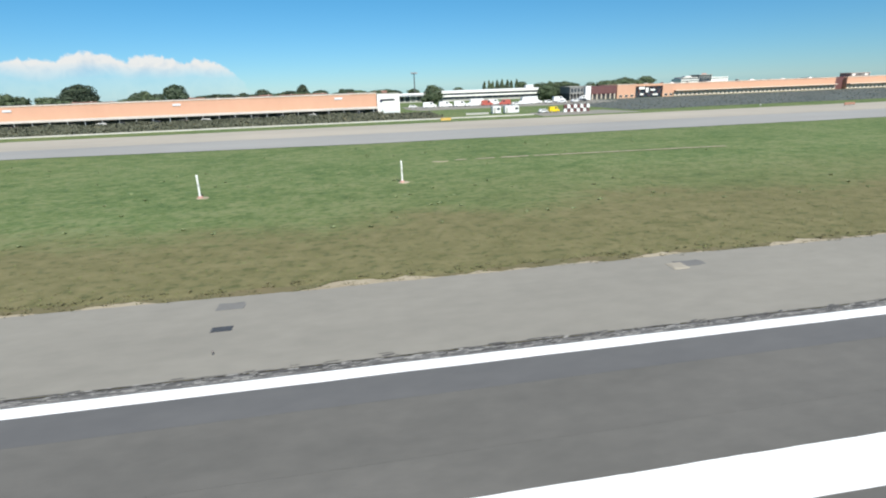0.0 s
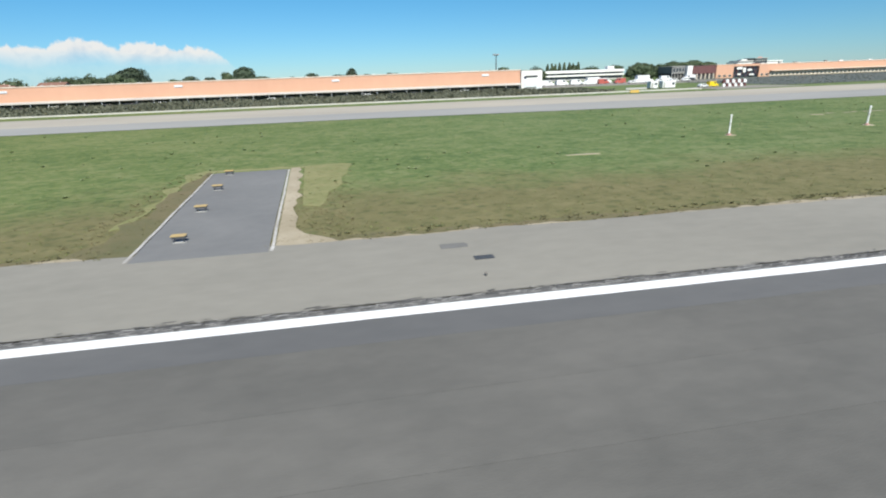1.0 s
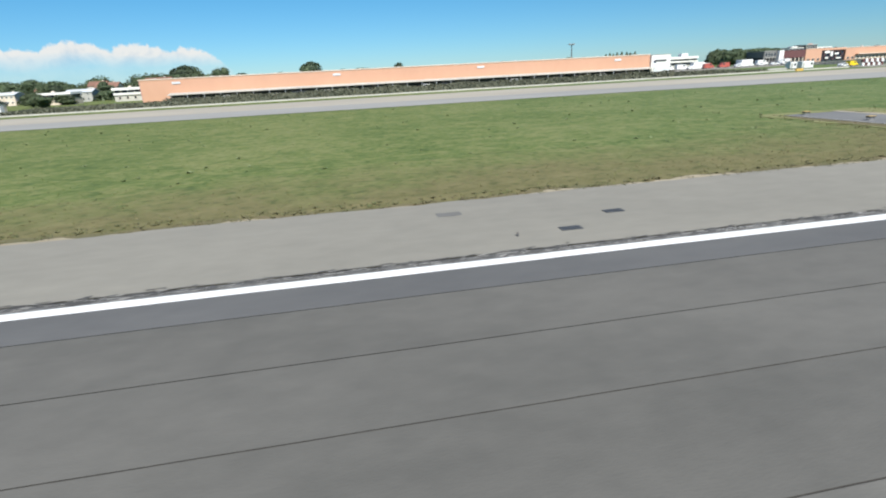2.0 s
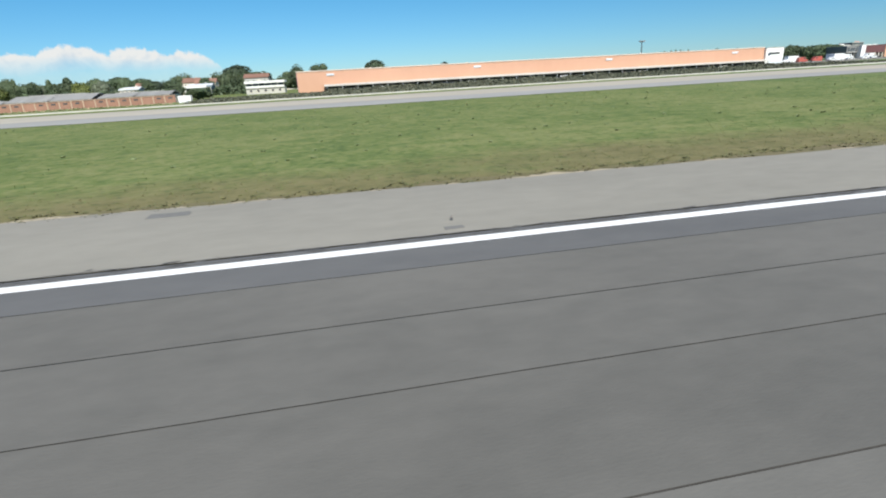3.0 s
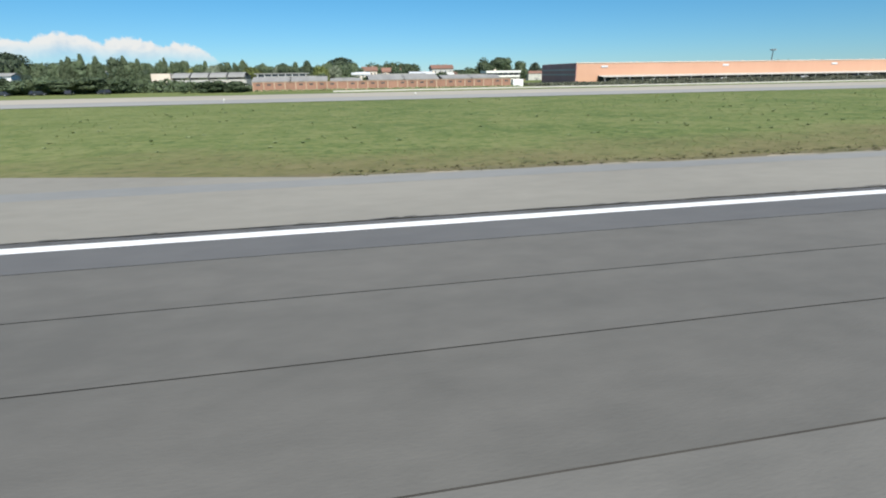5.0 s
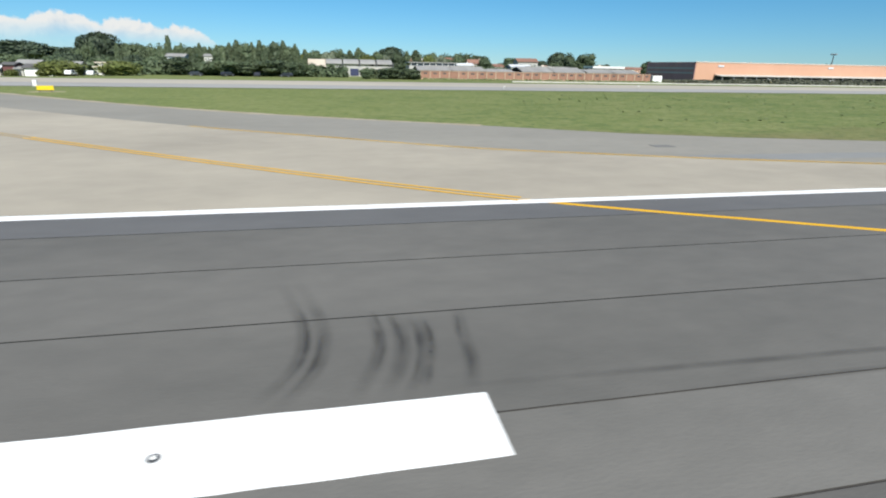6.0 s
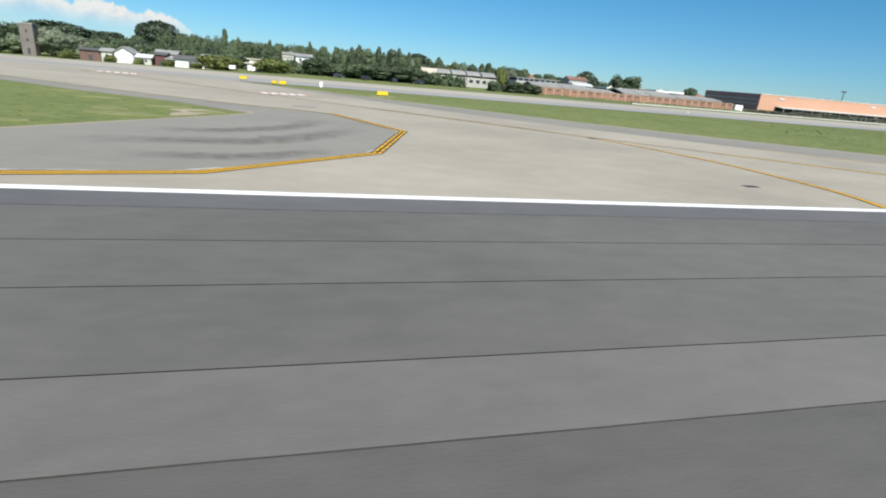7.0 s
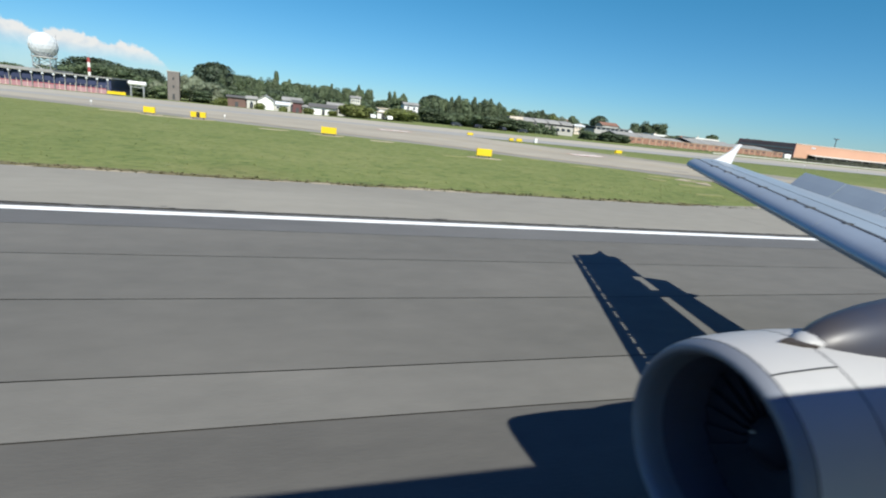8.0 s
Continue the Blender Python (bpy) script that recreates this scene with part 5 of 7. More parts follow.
# tower, hangar, radar and mast at the far end
tower = thing("drill_tower", -505, 217, -1.4, 4, "grey brick drill tower with dark window openings", "tower")
part("tower_wall", a_box(-1.95, 1.95, 0, 3.9, -0.2, 10.0, 0.05), STONE, tower)
part("parapet", a_box(-2.1, 2.1, -0.15, 4.05, 10.0, 10.3), GREY_WALL, tower)
for z in (7.2, 4.4):
    part("window_opening", a_box(-0.35, 0.35, -0.05, 0.4, z, z + 0.9), DARK, tower)
part("doorway", a_box(-0.4, 0.4, -0.05, 0.4, 0.3, 2.3), DARK, tower)

hangar = thing("hangar", -553, 205, -1.4, 0, "blue and red hangar with a pale roof on posts", "hangar")
part("back_wall", a_box(-50, 31, 1.6, 26, -0.2, 5.2), BLUE_WALL, hangar, "dark blue cladding")
part("lower_band", a_box(-50, 31, 1.45, 1.59, -0.2, 1.75), PINK, hangar, "pale red lower band")
part("red_band", a_box(-50, 31, 1.38, 1.44, 1.7, 1.9), RED_WALL, hangar)
part("roof", a_box(-51, 31.6, 0.2, 27, 5.2, 5.6), SHEET, hangar, "pale overhanging roof")
part("upper_roof", a_box(-50, 12, 8, 26, 5.6, 6.2), SHEET, hangar)
for k in range(4):
    part("roof_panel", a_box(-49 + k * 9, -42.5 + k * 9, 7.9, 25, 6.2, 6.32), PALE_SHEET, hangar)
part("end_panel", a_box(29.5, 31, 0.8, 1.6, -0.2, 5.2), BLUE_WALL, hangar)
for k in range(27):
    x = -49.9 + k * 3.08
    part("post", a_box(x - 0.09, x + 0.09, 0.5, 0.7, -0.1, 5.2), SHEET, hangar)
    part("bracket", a_box(x - 0.28, x + 0.28, 0.3, 1.0, 4.55, 5.18), PALE_SHEET, hangar)
for k in range(54):
    x = -49.6 + k * 1.49
    part("panel_rib", a_box(x - 0.06, x + 0.06, 1.30, 1.37, 0.0, 2.9), PALE, hangar)
for k in range(6):
    part("hangar_door", a_box(-48 + k * 12.8, -37.5 + k * 12.8, 1.30, 1.37, 2.6, 4.9), BLUE_WALL, hangar)
guard = thing("yellow_barrier", -513, 178, -0.2, label="long low yellow plastic barrier", category="barrier")
part("barrier_body", prism(bmesh.new(), [(-2.4, -0.4), (2.4, -0.4), (2.4, 0.4), (-2.4, 0.4)], -0.05, 0.6), SIGN_YELLOW, guard)
part("barrier_top", a_box(-2.4, 2.4, -0.22, 0.22, 0.6, 0.75, 0.05), SIGN_YELLOW, guard)

radar = thing("radar_dome", -561, 262, label="white faceted radar dome on a steel lattice base", category="radar")
bm = bmesh.new()
bmesh.ops.create_icosphere(bm, subdivisions=3, radius=5.15, matrix=Matrix.Translation((0, 0, 14)))
bmesh.ops.inset_individual(bm, faces=list(bm.faces), thickness=0.07, depth=-0.06)
part("dome", bm, PALE_SHEET, radar, "white panelled sphere")
lattice = bmesh.new()
for a, b in (((-3, -3), (3, -3)), ((3, -3), (3, 3)), ((3, 3), (-3, 3)), ((-3, 3), (-3, -3))):
    tube(lattice, (*a, -0.1), (*a, 9.6), 0.22)
    for z in (3.2, 6.4):
        tube(lattice, (*a, z), (*b, z), 0.14)
    for z in (0.0, 3.2, 6.4):
        tube(lattice, (*a, z), (*b, z + 3.2), 0.11)
        tube(lattice, (*b, z), (*a, z + 3.2), 0.11)
part("lattice_base", lattice, STEEL, radar)
part("platform", tube(bmesh.new(), (0, 0, 9.2), (0, 0, 9.7), 4.4, 4.4, 20), GREY_WALL, radar)
rail = bmesh.new()
for k in range(16):
    a, b = 2 * math.pi * k / 16, 2 * math.pi * (k + 1) / 16
    tube(rail, (4.3 * math.cos(a), 4.3 * math.sin(a), 9.7), (4.3 * math.cos(a), 4.3 * math.sin(a), 10.8), 0.06, sides=5)
    tube(rail, (4.3 * math.cos(a), 4.3 * math.sin(a), 10.8), (4.3 * math.cos(b), 4.3 * math.sin(b), 10.8), 0.06, sides=5)
part("railing", rail, STEEL, radar)
part("lightning_rod", tube(bmesh.new(), (4.6, 0, 9.6), (4.6, 0, 18.8), 0.1, 0.05), STEEL, radar)

banded = thing("banded_mast", -544.6, 260, label="slender red and white banded mast", category="mast")
for k in range(6):
    part("mast_section", tube(bmesh.new(), (0, 0, -0.1 + k * 1.9), (0, 0, 1.8 + k * 1.9), 0.55, 0.55, 8), (WHITE_WALL, RED_WALL)[k % 2], banded)
for q in (-0.4, 0.4):
    part("aerial", tube(bmesh.new(), (q, 0, 11.3), (q, 0, 13.4), 0.07, 0.04), STEEL, banded)
tank = thing("storage_tank", -516, 214, -1.4, label="white horizontal storage tank on a frame", category="tank")
part("tank_shell", tube(bmesh.new(), (-2.8, 0, 4.6), (2.8, 0, 4.6), 0.75, 0.75, 16), WHITE_WALL, tank)
for q in (-2, 2):
    part("cradle", a_box(q - 0.2, q + 0.2, -0.6, 0.6, -0.1, 4.0), STEEL, tank)
part("beam", a_box(-2.2, 2.2, -0.15, 0.15, 3.2, 3.45), STEEL, tank)

light_mast = thing("floodlight_mast", 45.4, 383, label="tall steel floodlight mast with a crown of lamps", category="light mast")
part("mast_pole", tube(bmesh.new(), (0, 0, -0.9), (0, 0, 18.6), 0.55, 0.3, 12), DARK_STEEL, light_mast)
part("crown_ring", tube(bmesh.new(), (0, 0, 18.4), (0, 0, 18.9), 1.6, 1.9, 14), DARK_STEEL, light_mast)
for k in range(8):
    a = k * math.pi / 4
    part("floodlight", a_box(1.9 * math.cos(a) - 0.4, 1.9 * math.cos(a) + 0.4, 1.9 * math.sin(a) - 0.4, 1.9 * math.sin(a) + 0.4, 18.7, 19.5), STEEL, light_mast)

# ---------------------------------------------------------------- terminal side
offices = thing("white_office_row", 83, 358, label="long white two-storey office with dark window bands", category="building")
part("wall", a_box(-22, 48, 0.4, 16, -0.8, 6.0), GREY_WALL, offices)
for z0, z1 in ((4.9, 6.4), (2.6, 3.7)):
    part("white_fascia", a_box(-22.6, 48.4, -0.6, 0.39, z0, z1), WHITE_WALL, offices)
for z0, z1 in ((3.72, 4.88), (0.9, 2.58)):
    for k in range(18):
        part("window_band", a_box(-22 + k * 3.88, -22 + k * 3.88 + 3.68, 0.2, 0.38, z0, z1), GLASS, offices)
part("roof", a_box(-22.5, 48.3, -0.5, 16.3, 6.4, 6.6), PALE_SHEET, offices)
depot = thing("low_depot", 40, 372, label="low pale grey depot with a flat white roof edge", category="building")
part("wall", a_box(-20, 18, 0.4, 14, -0.9, 4.6), GREY_WALL, depot)
part("roof_edge", a_box(-20.4, 18.4, -0.3, 14.4, 4.6, 5.5), WHITE_WALL, depot)
for k in range(9):
    part("bay_door", a_box(-19 + k * 4.1, -16.2 + k * 4.1, 0.2, 0.38, 0.2, 3.6), (DARK, GLASS, BLUE_ASPHALT)[k % 3], depot)
part("loading_canopy", a_box(-19.5, 10, -2.6, 0.38, 3.7, 3.95), PALE_SHEET, depot)
part("roof_plant", a_box(38, 43, 4, 8, 6.6, 8.6), WHITE_WALL, offices)

pavilion = thing("glass_pavilion", 121, 281, label="grey pavilion with a dark glazed upper floor", category="building")
part("upper_storey", a_box(-2.4, 5.8, 0, 14, 3.6, 7.0), BLUE_ASPHALT, pavilion, "blue-grey clad upper storey")
part("lower_storey", a_box(-2.0, 5.4, 1.2, 14, -0.2, 3.6), DARK, pavilion)
part("roof_edge", a_box(-2.7, 6.0, -0.3, 14.2, 7.0, 7.25), GREY_WALL, pavilion)
part("floor_edge", a_box(-2.6, 5.9, -0.15, 0.4, 3.45, 3.7), GREY_WALL, pavilion)
windows_on(pavilion, -2, 5.4, 0, 4.2, 6.3, 4, 1.55, GREY_WALL)
for k in range(5):
    part("column", a_box(-2.2 + k * 1.9, -1.95 + k * 1.9, 0.2, 0.5, -0.1, 3.45), GREY_WALL, pavilion)
pylon = thing("white_pylon", 129.2, 279, label="tall white rendered stair block", category="building")
part("wall", a_box(-2.3, 0.7, 0, 8, -0.2, 7.2), WHITE_WALL, pylon)
part("coping", a_box(-2.4, 0.8, -0.1, 8.1, 7.2, 7.4), GREY_WALL, pylon)
annex = thing("maroon_annex", 138.8, 281, label="dark maroon clad annex over a shaded ground floor", category="building")
part("upper_wall", a_box(-8.6, 7.2, 0, 14, 2.8, 6.9), MAROON, annex)
part("ground_floor", a_box(-8.6, 7.2, 0.8, 14, -0.2, 2.8), DARK, annex)
for k in range(6):
    part("column", a_box(-7.0 + k * 2.6, -6.5 + k * 2.6, 0.1, 0.6, -0.1, 2.8), PALE, annex)
terminal = thing("orange_terminal", 0, 281, label="long orange rendered terminal with an arcade of windows", category="building")
part("wall", a_box(146.4, 157.4, 0, 24, -0.2, 7.2), ORANGE, terminal)
part("hall_glazing", a_box(157.4, 174, 1.0, 24, -0.2, 6.8), GLASS, terminal, "dark glazed entrance hall")
for k in range(6):
    part("glazing_bar", a_box(157.6 + k * 2.75, 157.85 + k * 2.75, 0.8, 0.98, 0, 6.6), BLUE_WALL, terminal)
for k in range(4):
    for z0, z1 in ((0.4, 5.6), (5.6, 0.4)):
        part("lattice_brace", tube(bmesh.new(), (158.0 + k * 4, 0.5, z0), (162.0 + k * 4, 0.5, z1), 0.16, 0.16, 6), MAROON, terminal)
part("portal_beam", a_box(157.4, 174, -0.05, 0.99, 6.0, 7.2), ORANGE, terminal, "orange beam over the glazed hall")
for x0, x1, z0, z1 in ((159.6, 163.2, 4.3, 5.6), (163.8, 165.4, 2.6, 5.2), (166.6, 169.4, 3.4, 4.4), (160.4, 162.4, 1.2, 2.2), (168.0, 171.2, 1.0, 1.8)):
    part("white_panel", a_box(x0, x1, 0.1, 0.4, z0, z1, 0.05), WHITE_WALL, terminal, "white panel before the glazing")
part("wall", a_box(174, 286, 0, 30, -0.2, 6.8), ORANGE, terminal)
part("recess_bay", a_box(286, 294, 2.5, 30, -0.2, 7.0), MAROON, terminal, "dark maroon recessed bay")
part("wall", a_box(294, 400, 0, 30, -0.2, 6.8), ORANGE, terminal)
for xa, xb in ((146.2, 157.6), (173.9, 286.1), (293.9, 400.2)):
    part("coping", a_box(xa, xb, -0.2, 0.4, 6.8 if xa > 150 else 7.2, 7.1 if xa > 150 else 7.45), PALE, terminal)
for xa, xb, n in ((181, 286, 38), (294.2, 400, 36)):
    part("canopy", a_box(xa, xb, -2.2, -0.02, 2.9, 3.25), PALE, terminal, "pale canopy over the arcade")
    part("arcade_band", a_box(xa, xb, -0.3, -0.03, 0.2, 2.2), PALE, terminal, "pale arcade wall")
    windows_on(terminal, xa + 0.5, xb - 0.5, -0.3, 0.5, 1.7, n, 1.5, PALE, DARK)
windows_on(terminal, 147, 157, 0, 0.4, 1.8, 3, 2.0, PALE, DARK)
windows_on(terminal, 174.5, 181, 0, 0.4, 1.8, 2, 2.0, PALE, DARK)
roofline = random.Random(14)
for k in range(15):
    x, w, h = 176 + k * 7.4 + roofline.uniform(-2, 2), roofline.uniform(0.8, 3.2), roofline.uniform(0.3, 0.9)
    unit = thing("roof_unit", x, 281 + roofline.uniform(6, 20), 6.8, 0, "small ventilation unit on the terminal roof", "roof unit", group="roof units")
    part("casing", a_box(-w / 2, w / 2, -0.6, 0.6, -0.02, h, 0.03), (GREY_WALL, DARK_SHEET, WHITE_WALL)[k % 3], unit)
    part("cowl", tube(bmesh.new(), (0, 0, h), (0, 0, h + 0.25), 0.3, 0.22, 8), STEEL, unit)
control = thing("control_building", 316, 470, label="white stepped control building with a dark glass cab", category="building")
part("lower_block", a_box(-6, 12, 0, 16, -2.5, 8.2), WHITE_WALL, control)
part("upper_block", a_box(-4, 12, 1, 15, 8.2, 9.6), GREY_WALL, control)
part("glass_cab", a_box(12, 25, -0.5, 14, -2.5, 11.0), GLASS, control, "dark glass cab")
part("cab_roof", a_box(11.6, 25.4, -1, 14.5, 11.0, 11.5), GREY_WALL, control)
part("roof_sign", a_box(14, 19, -0.8, -0.5, 11.6, 12.5), RED_PAINT, control, "faded red roof sign")
part("side_block", a_box(25, 43, 0, 16, -2.5, 8.9), WHITE_WALL, control)
part("side_window_band", a_box(25.4, 42.6, -0.1, -0.01, 7.4, 8.0), GLASS, control)
part("cab_fascia", a_box(11.8, 25.2, -0.8, -0.51, 9.0, 9.4), GREY_WALL, control)
for k in range(6):
    part("cab_mullion", a_box(12.2 + k * 2.5, 12.4 + k * 2.5, -0.7, -0.51, 7.0, 11.0), GREY_WALL, control)
part("roof_hut", a_box(0, 6, 3, 9, 9.6, 10.6), WHITE_WALL, control)
part("aerial", tube(bmesh.new(), (9, 4, 9.6), (9, 4, 13.0), 0.08, 0.04, 6), DARK_STEEL, control)
for z in (6.6, 8.5):
    part("window_band", a_box(-5.5, 11.8, -0.1, -0.01, z - 0.9, z - 0.1), GLASS, control)
penthouse = thing("roof_plant_room", 321, 300, 6.8, 0, "grey plant room with white panels on the terminal roof", "plant room")
part("plant_wall", a_box(-5, 9, 0, 8, -0.1, 2.0), BLUE_ASPHALT, penthouse)
for k in range(3):
    part("louvre", a_box(-4 + k * 4.6, -2 + k * 4.6, -0.12, -0.01, 0.5, 1.7), (WHITE_WALL, DARK_SHEET)[k % 2], penthouse)
part("plant_roof", a_box(-5.4, 9.4, -0.3, 8.3, 2.0, 2.3), GREY_WALL, penthouse)

# cabins, barriers and vehicles on the service apron


def site_cabin(x, y, w, label):
    c = thing("site_cabin", x, y, 0, 0, label, "cabin", group="site cabins")
    part("cabin_body", a_box(-w / 2, w / 2, 0, 2.6, 0.15, 2.6, 0.04), VEHICLE_WHITE, c)
    part("skid", a_box(-w / 2, w / 2, 0.1, 2.5, 0.0, 0.15), DARK_STEEL, c)
    part("door", a_box(-w / 2 + 0.3, -w / 2 + 1.1, -0.05, -0.01, 0.2, 2.1), GREY_WALL, c)
    part("window", a_box(w / 2 - 1.4, w / 2 - 0.4, -0.05, -0.01, 1.2, 2.0), GLASS, c)
    return c


site_cabin(51.6, 188, 3.0, "short white site cabin on skids")
site_cabin(57.0, 187, 5.2, "long white site cabin on skids")
bench = thing("pale_low_wall", 44.5, 188, label="low pale concrete kerb wall beside cabins", category="wall")
part("wall_body", a_box(-4.2, 4.2, 0, 0.5, -0.1, 0.6), GREY_WALL, bench)


def barrier_block(x, y, z, mat, label):
    b = thing("barrier_block", x, y, z, 0, label, "barrier", group="stacked barriers")
    part("block_body", prism(bmesh.new(), [(-0.52, -0.35), (0.52, -0.35), (0.52, 0.35), (-0.52, 0.35)], 0.0, 0.9), mat, b)
    part("block_crown", a_box(-0.46, 0.46, -0.18, 0.18, 0.9, 1.25, 0.05), mat, b)
    part("foot", a_box(-0.55, 0.55, -0.42, 0.42, 0.0, 0.12), mat, b)
    return b


tagged(link_mesh("apron", prism(bmesh.new(), [(60, 164), (62, 183), (90, 183), (94, 164)], -0.2, 0.03), SHOULDER), "small grey hardstanding beside the taxiway", "apron", kind="structure")
white_block_a = barrier_block(74.0, 179.4, 0.0, VEHICLE_WHITE, "white plastic barrier block in a stack")
dark_block_a = barrier_block(75.2, 179.4, 0.0, MAROON, "dark red plastic barrier block in a stack")
for k in range(8):
    for tier in range(2):
        if tier or k > 1:
            copy_thing((white_block_a, dark_block_a)[(k + tier) % 2], spot(74.0 + 1.2 * k, 179.4 - 0.15 * (k % 2), 1.27 * tier))


def van(x, y, rz, paint, label, size=(4.6, 1.8, 2.0), cargo=None):
    l, w, h = size
    v = thing("van" if h > 1.6 else "car", x, y, 0, rz, label, "van" if h > 1.6 else "car", group="parked vehicles")
    bm = bmesh.new()
    side = [(-l / 2, 0.35), (l / 2, 0.35), (l / 2, h * 0.5), (l * 0.33, h * 0.58), (l * 0.2, h), (-l / 2 + (0.1 if h > 1.6 else l * 0.16), h), (-l / 2, h * 0.58)]
    a = [bm.verts.new((px, -w / 2, pz)) for px, pz in side]
    b = [bm.verts.new((px, w / 2, pz)) for px, pz in side]
    bm.faces.new(a), bm.faces.new(b[::-1])
    for k in range(len(side)):
        bm.faces.new((a[k], a[(k + 1) % len(side)], b[(k + 1) % len(side)], b[k]))
    part("body", bm, paint, v)
    part("side_glass", a_box(-l * 0.3 if h < 1.6 else l * 0.02, l * 0.19, -w / 2 - 0.02, w / 2 + 0.02, h * 0.62, h * 0.9), GLASS, v)
    part("bumper", a_box(l / 2 - 0.05, l / 2 + 0.1, -w / 2 + 0.05, w / 2 - 0.05, 0.35, 0.6), DARK_STEEL, v)
    for sx_ in (-l * 0.32, l * 0.32):
        for sy_ in (-1, 1):
            wheel = part("wheel", tube(bmesh.new(), (sx_, sy_ * (w / 2 - 0.2), 0.33), (sx_, sy_ * (w / 2 + 0.02), 0.33), 0.33, 0.33, 12), TYRE, v)
            part("rim", tube(bmesh.new(), (sx_, sy_ * (w / 2 + 0.02), 0.33), (sx_, sy_ * (w / 2 + 0.05), 0.33), 0.18, 0.18, 10), STEEL, wheel)
    if cargo:
        part("cargo_box", a_box(-l / 2, l * 0.22, -w / 2 - 0.1, w / 2 + 0.1, h * 0.45, h * 1.45, 0.03), cargo, v)
    return v


white_van = van(38, 262, 0, VEHICLE_WHITE, "parked white delivery van", (6.5, 2.2, 2.7))
red_van = van(66, 258, 0, VEHICLE_RED, "red service van parked on the apron", (5.5, 2.2, 2.6))
white_truck = van(85, 256, 180, VEHICLE_WHITE, "white box truck parked on the apron", (9.0, 2.5, 2.4), VEHICLE_WHITE)
white_car = van(104, 256, 0, VEHICLE_WHITE, "white car parked on bare ground", (4.3, 1.8, 1.45))
dark_car = van(-140, 214, 0, VEHICLE_DARK, "dark blue car parked beside a wall", (4.3, 1.8, 1.45))
for x, y, rz, src in ((46, 263, 4, white_van), (53.5, 262, -3, white_van), (60, 260, 180, white_truck), (75, 258, 176, red_van), (72, 268, 0, white_van), (91, 262, 0, white_truck), (98, 259, 5, white_car), (112, 258, 0, white_car), (79, 252, 0, white_car),
                      (118, 262, 0, dark_car), (40, 275, 0, white_car), (108, 270, 0, white_van), (30.5, 268, 0, white_car), (122, 270, 180, white_van)):
    copy_thing(src, spot(x, y, 0, rz))
for k in range(20):
    copy_thing((dark_car, white_car, dark_car, red_van if k % 9 == 4 else dark_car)[k % 4], spot(-176 + k * 9.3 + (k * 37 % 5) * 0.6, 213 + (k % 3), 0, (k % 2) * 180))
for k in range(4):
    copy_thing(dark_car, spot(-402 + k * 9.6, 196 + (k % 2), 0, (k * 50) % 180))
van(70.2, 180.5, 0, SIGN_YELLOW, "small yellow airport service truck", (3.6, 1.9, 2.0))
van(66.4, 180.5, 0, VEHICLE_WHITE, "small white airport tow tractor", (3.4, 1.8, 1.3))
for x in (-436.0, -430.0):
    copy_thing(white_car, spot(x, 188, -0.1, 90))

# ---------------------------------------------------------------- trees


def crown_mesh(name, lobes, count, leaf, mat, seed):
    """Leaf clumps scattered over lumpy lobes, with a rough core behind them."""
    r = np.random.default_rng(seed)
    verts, faces = [], []
    for cx, cy, cz, rx, ry, rz in lobes:
        share = int(count * (rx * rz) / sum(q[3] * q[5] for q in lobes))
        base = len(verts)
        rings, segs = 6, 9
        for i in range(rings + 1):
            for j in range(segs):
                a, b = math.pi * i / rings, 2 * math.pi * j / segs
                s = 0.80 + 0.22 * noise.noise((cx + 3 * math.sin(a) * math.cos(b), cy + 3 * math.sin(a) * math.sin(b), cz + 3 * math.cos(a)))
                verts.append((cx + rx * s * math.sin(a) * math.cos(b), cy + ry * s * math.sin(a) * math.sin(b), cz + rz * s * math.cos(a)))
        for i in range(rings):
            for j in range(segs):
                faces.append((base + i * segs + j, base + i * segs + (j + 1) % segs, base + (i + 1) * segs + (j + 1) % segs, base + (i + 1) * segs + j))
        d = r.normal(size=(share, 3))
        d /= np.linalg.norm(d, axis=1)[:, None]
        pos = np.array((cx, cy, cz)) + d * np.array((rx, ry, rz)) * r.uniform(0.78, 1.13, (share, 1))
        u = r.normal(size=(share, 3))
        u /= np.linalg.norm(u, axis=1)[:, None]
        w = np.cross(u, r.normal(size=(share, 3)))
        w /= np.linalg.norm(w, axis=1)[:, None] + 1e-6
        s = leaf * r.uniform(0.5, 1.3, (share, 1))
        quad = np.stack([pos - u * s - w * s * 0.6, pos + u * s - w * s * 0.4, pos + u * s * 0.8 + w * s * 0.7, pos - u * s * 0.7 + w * s * 0.5], 1)
        start = len(verts)
        verts += quad.reshape(-1, 3).tolist()
        faces += [(start + 4 * k, start + 4 * k + 1, start + 4 * k + 2, start + 4 * k + 3) for k in range(share)]
    return from_arrays(name, verts, faces, mat)


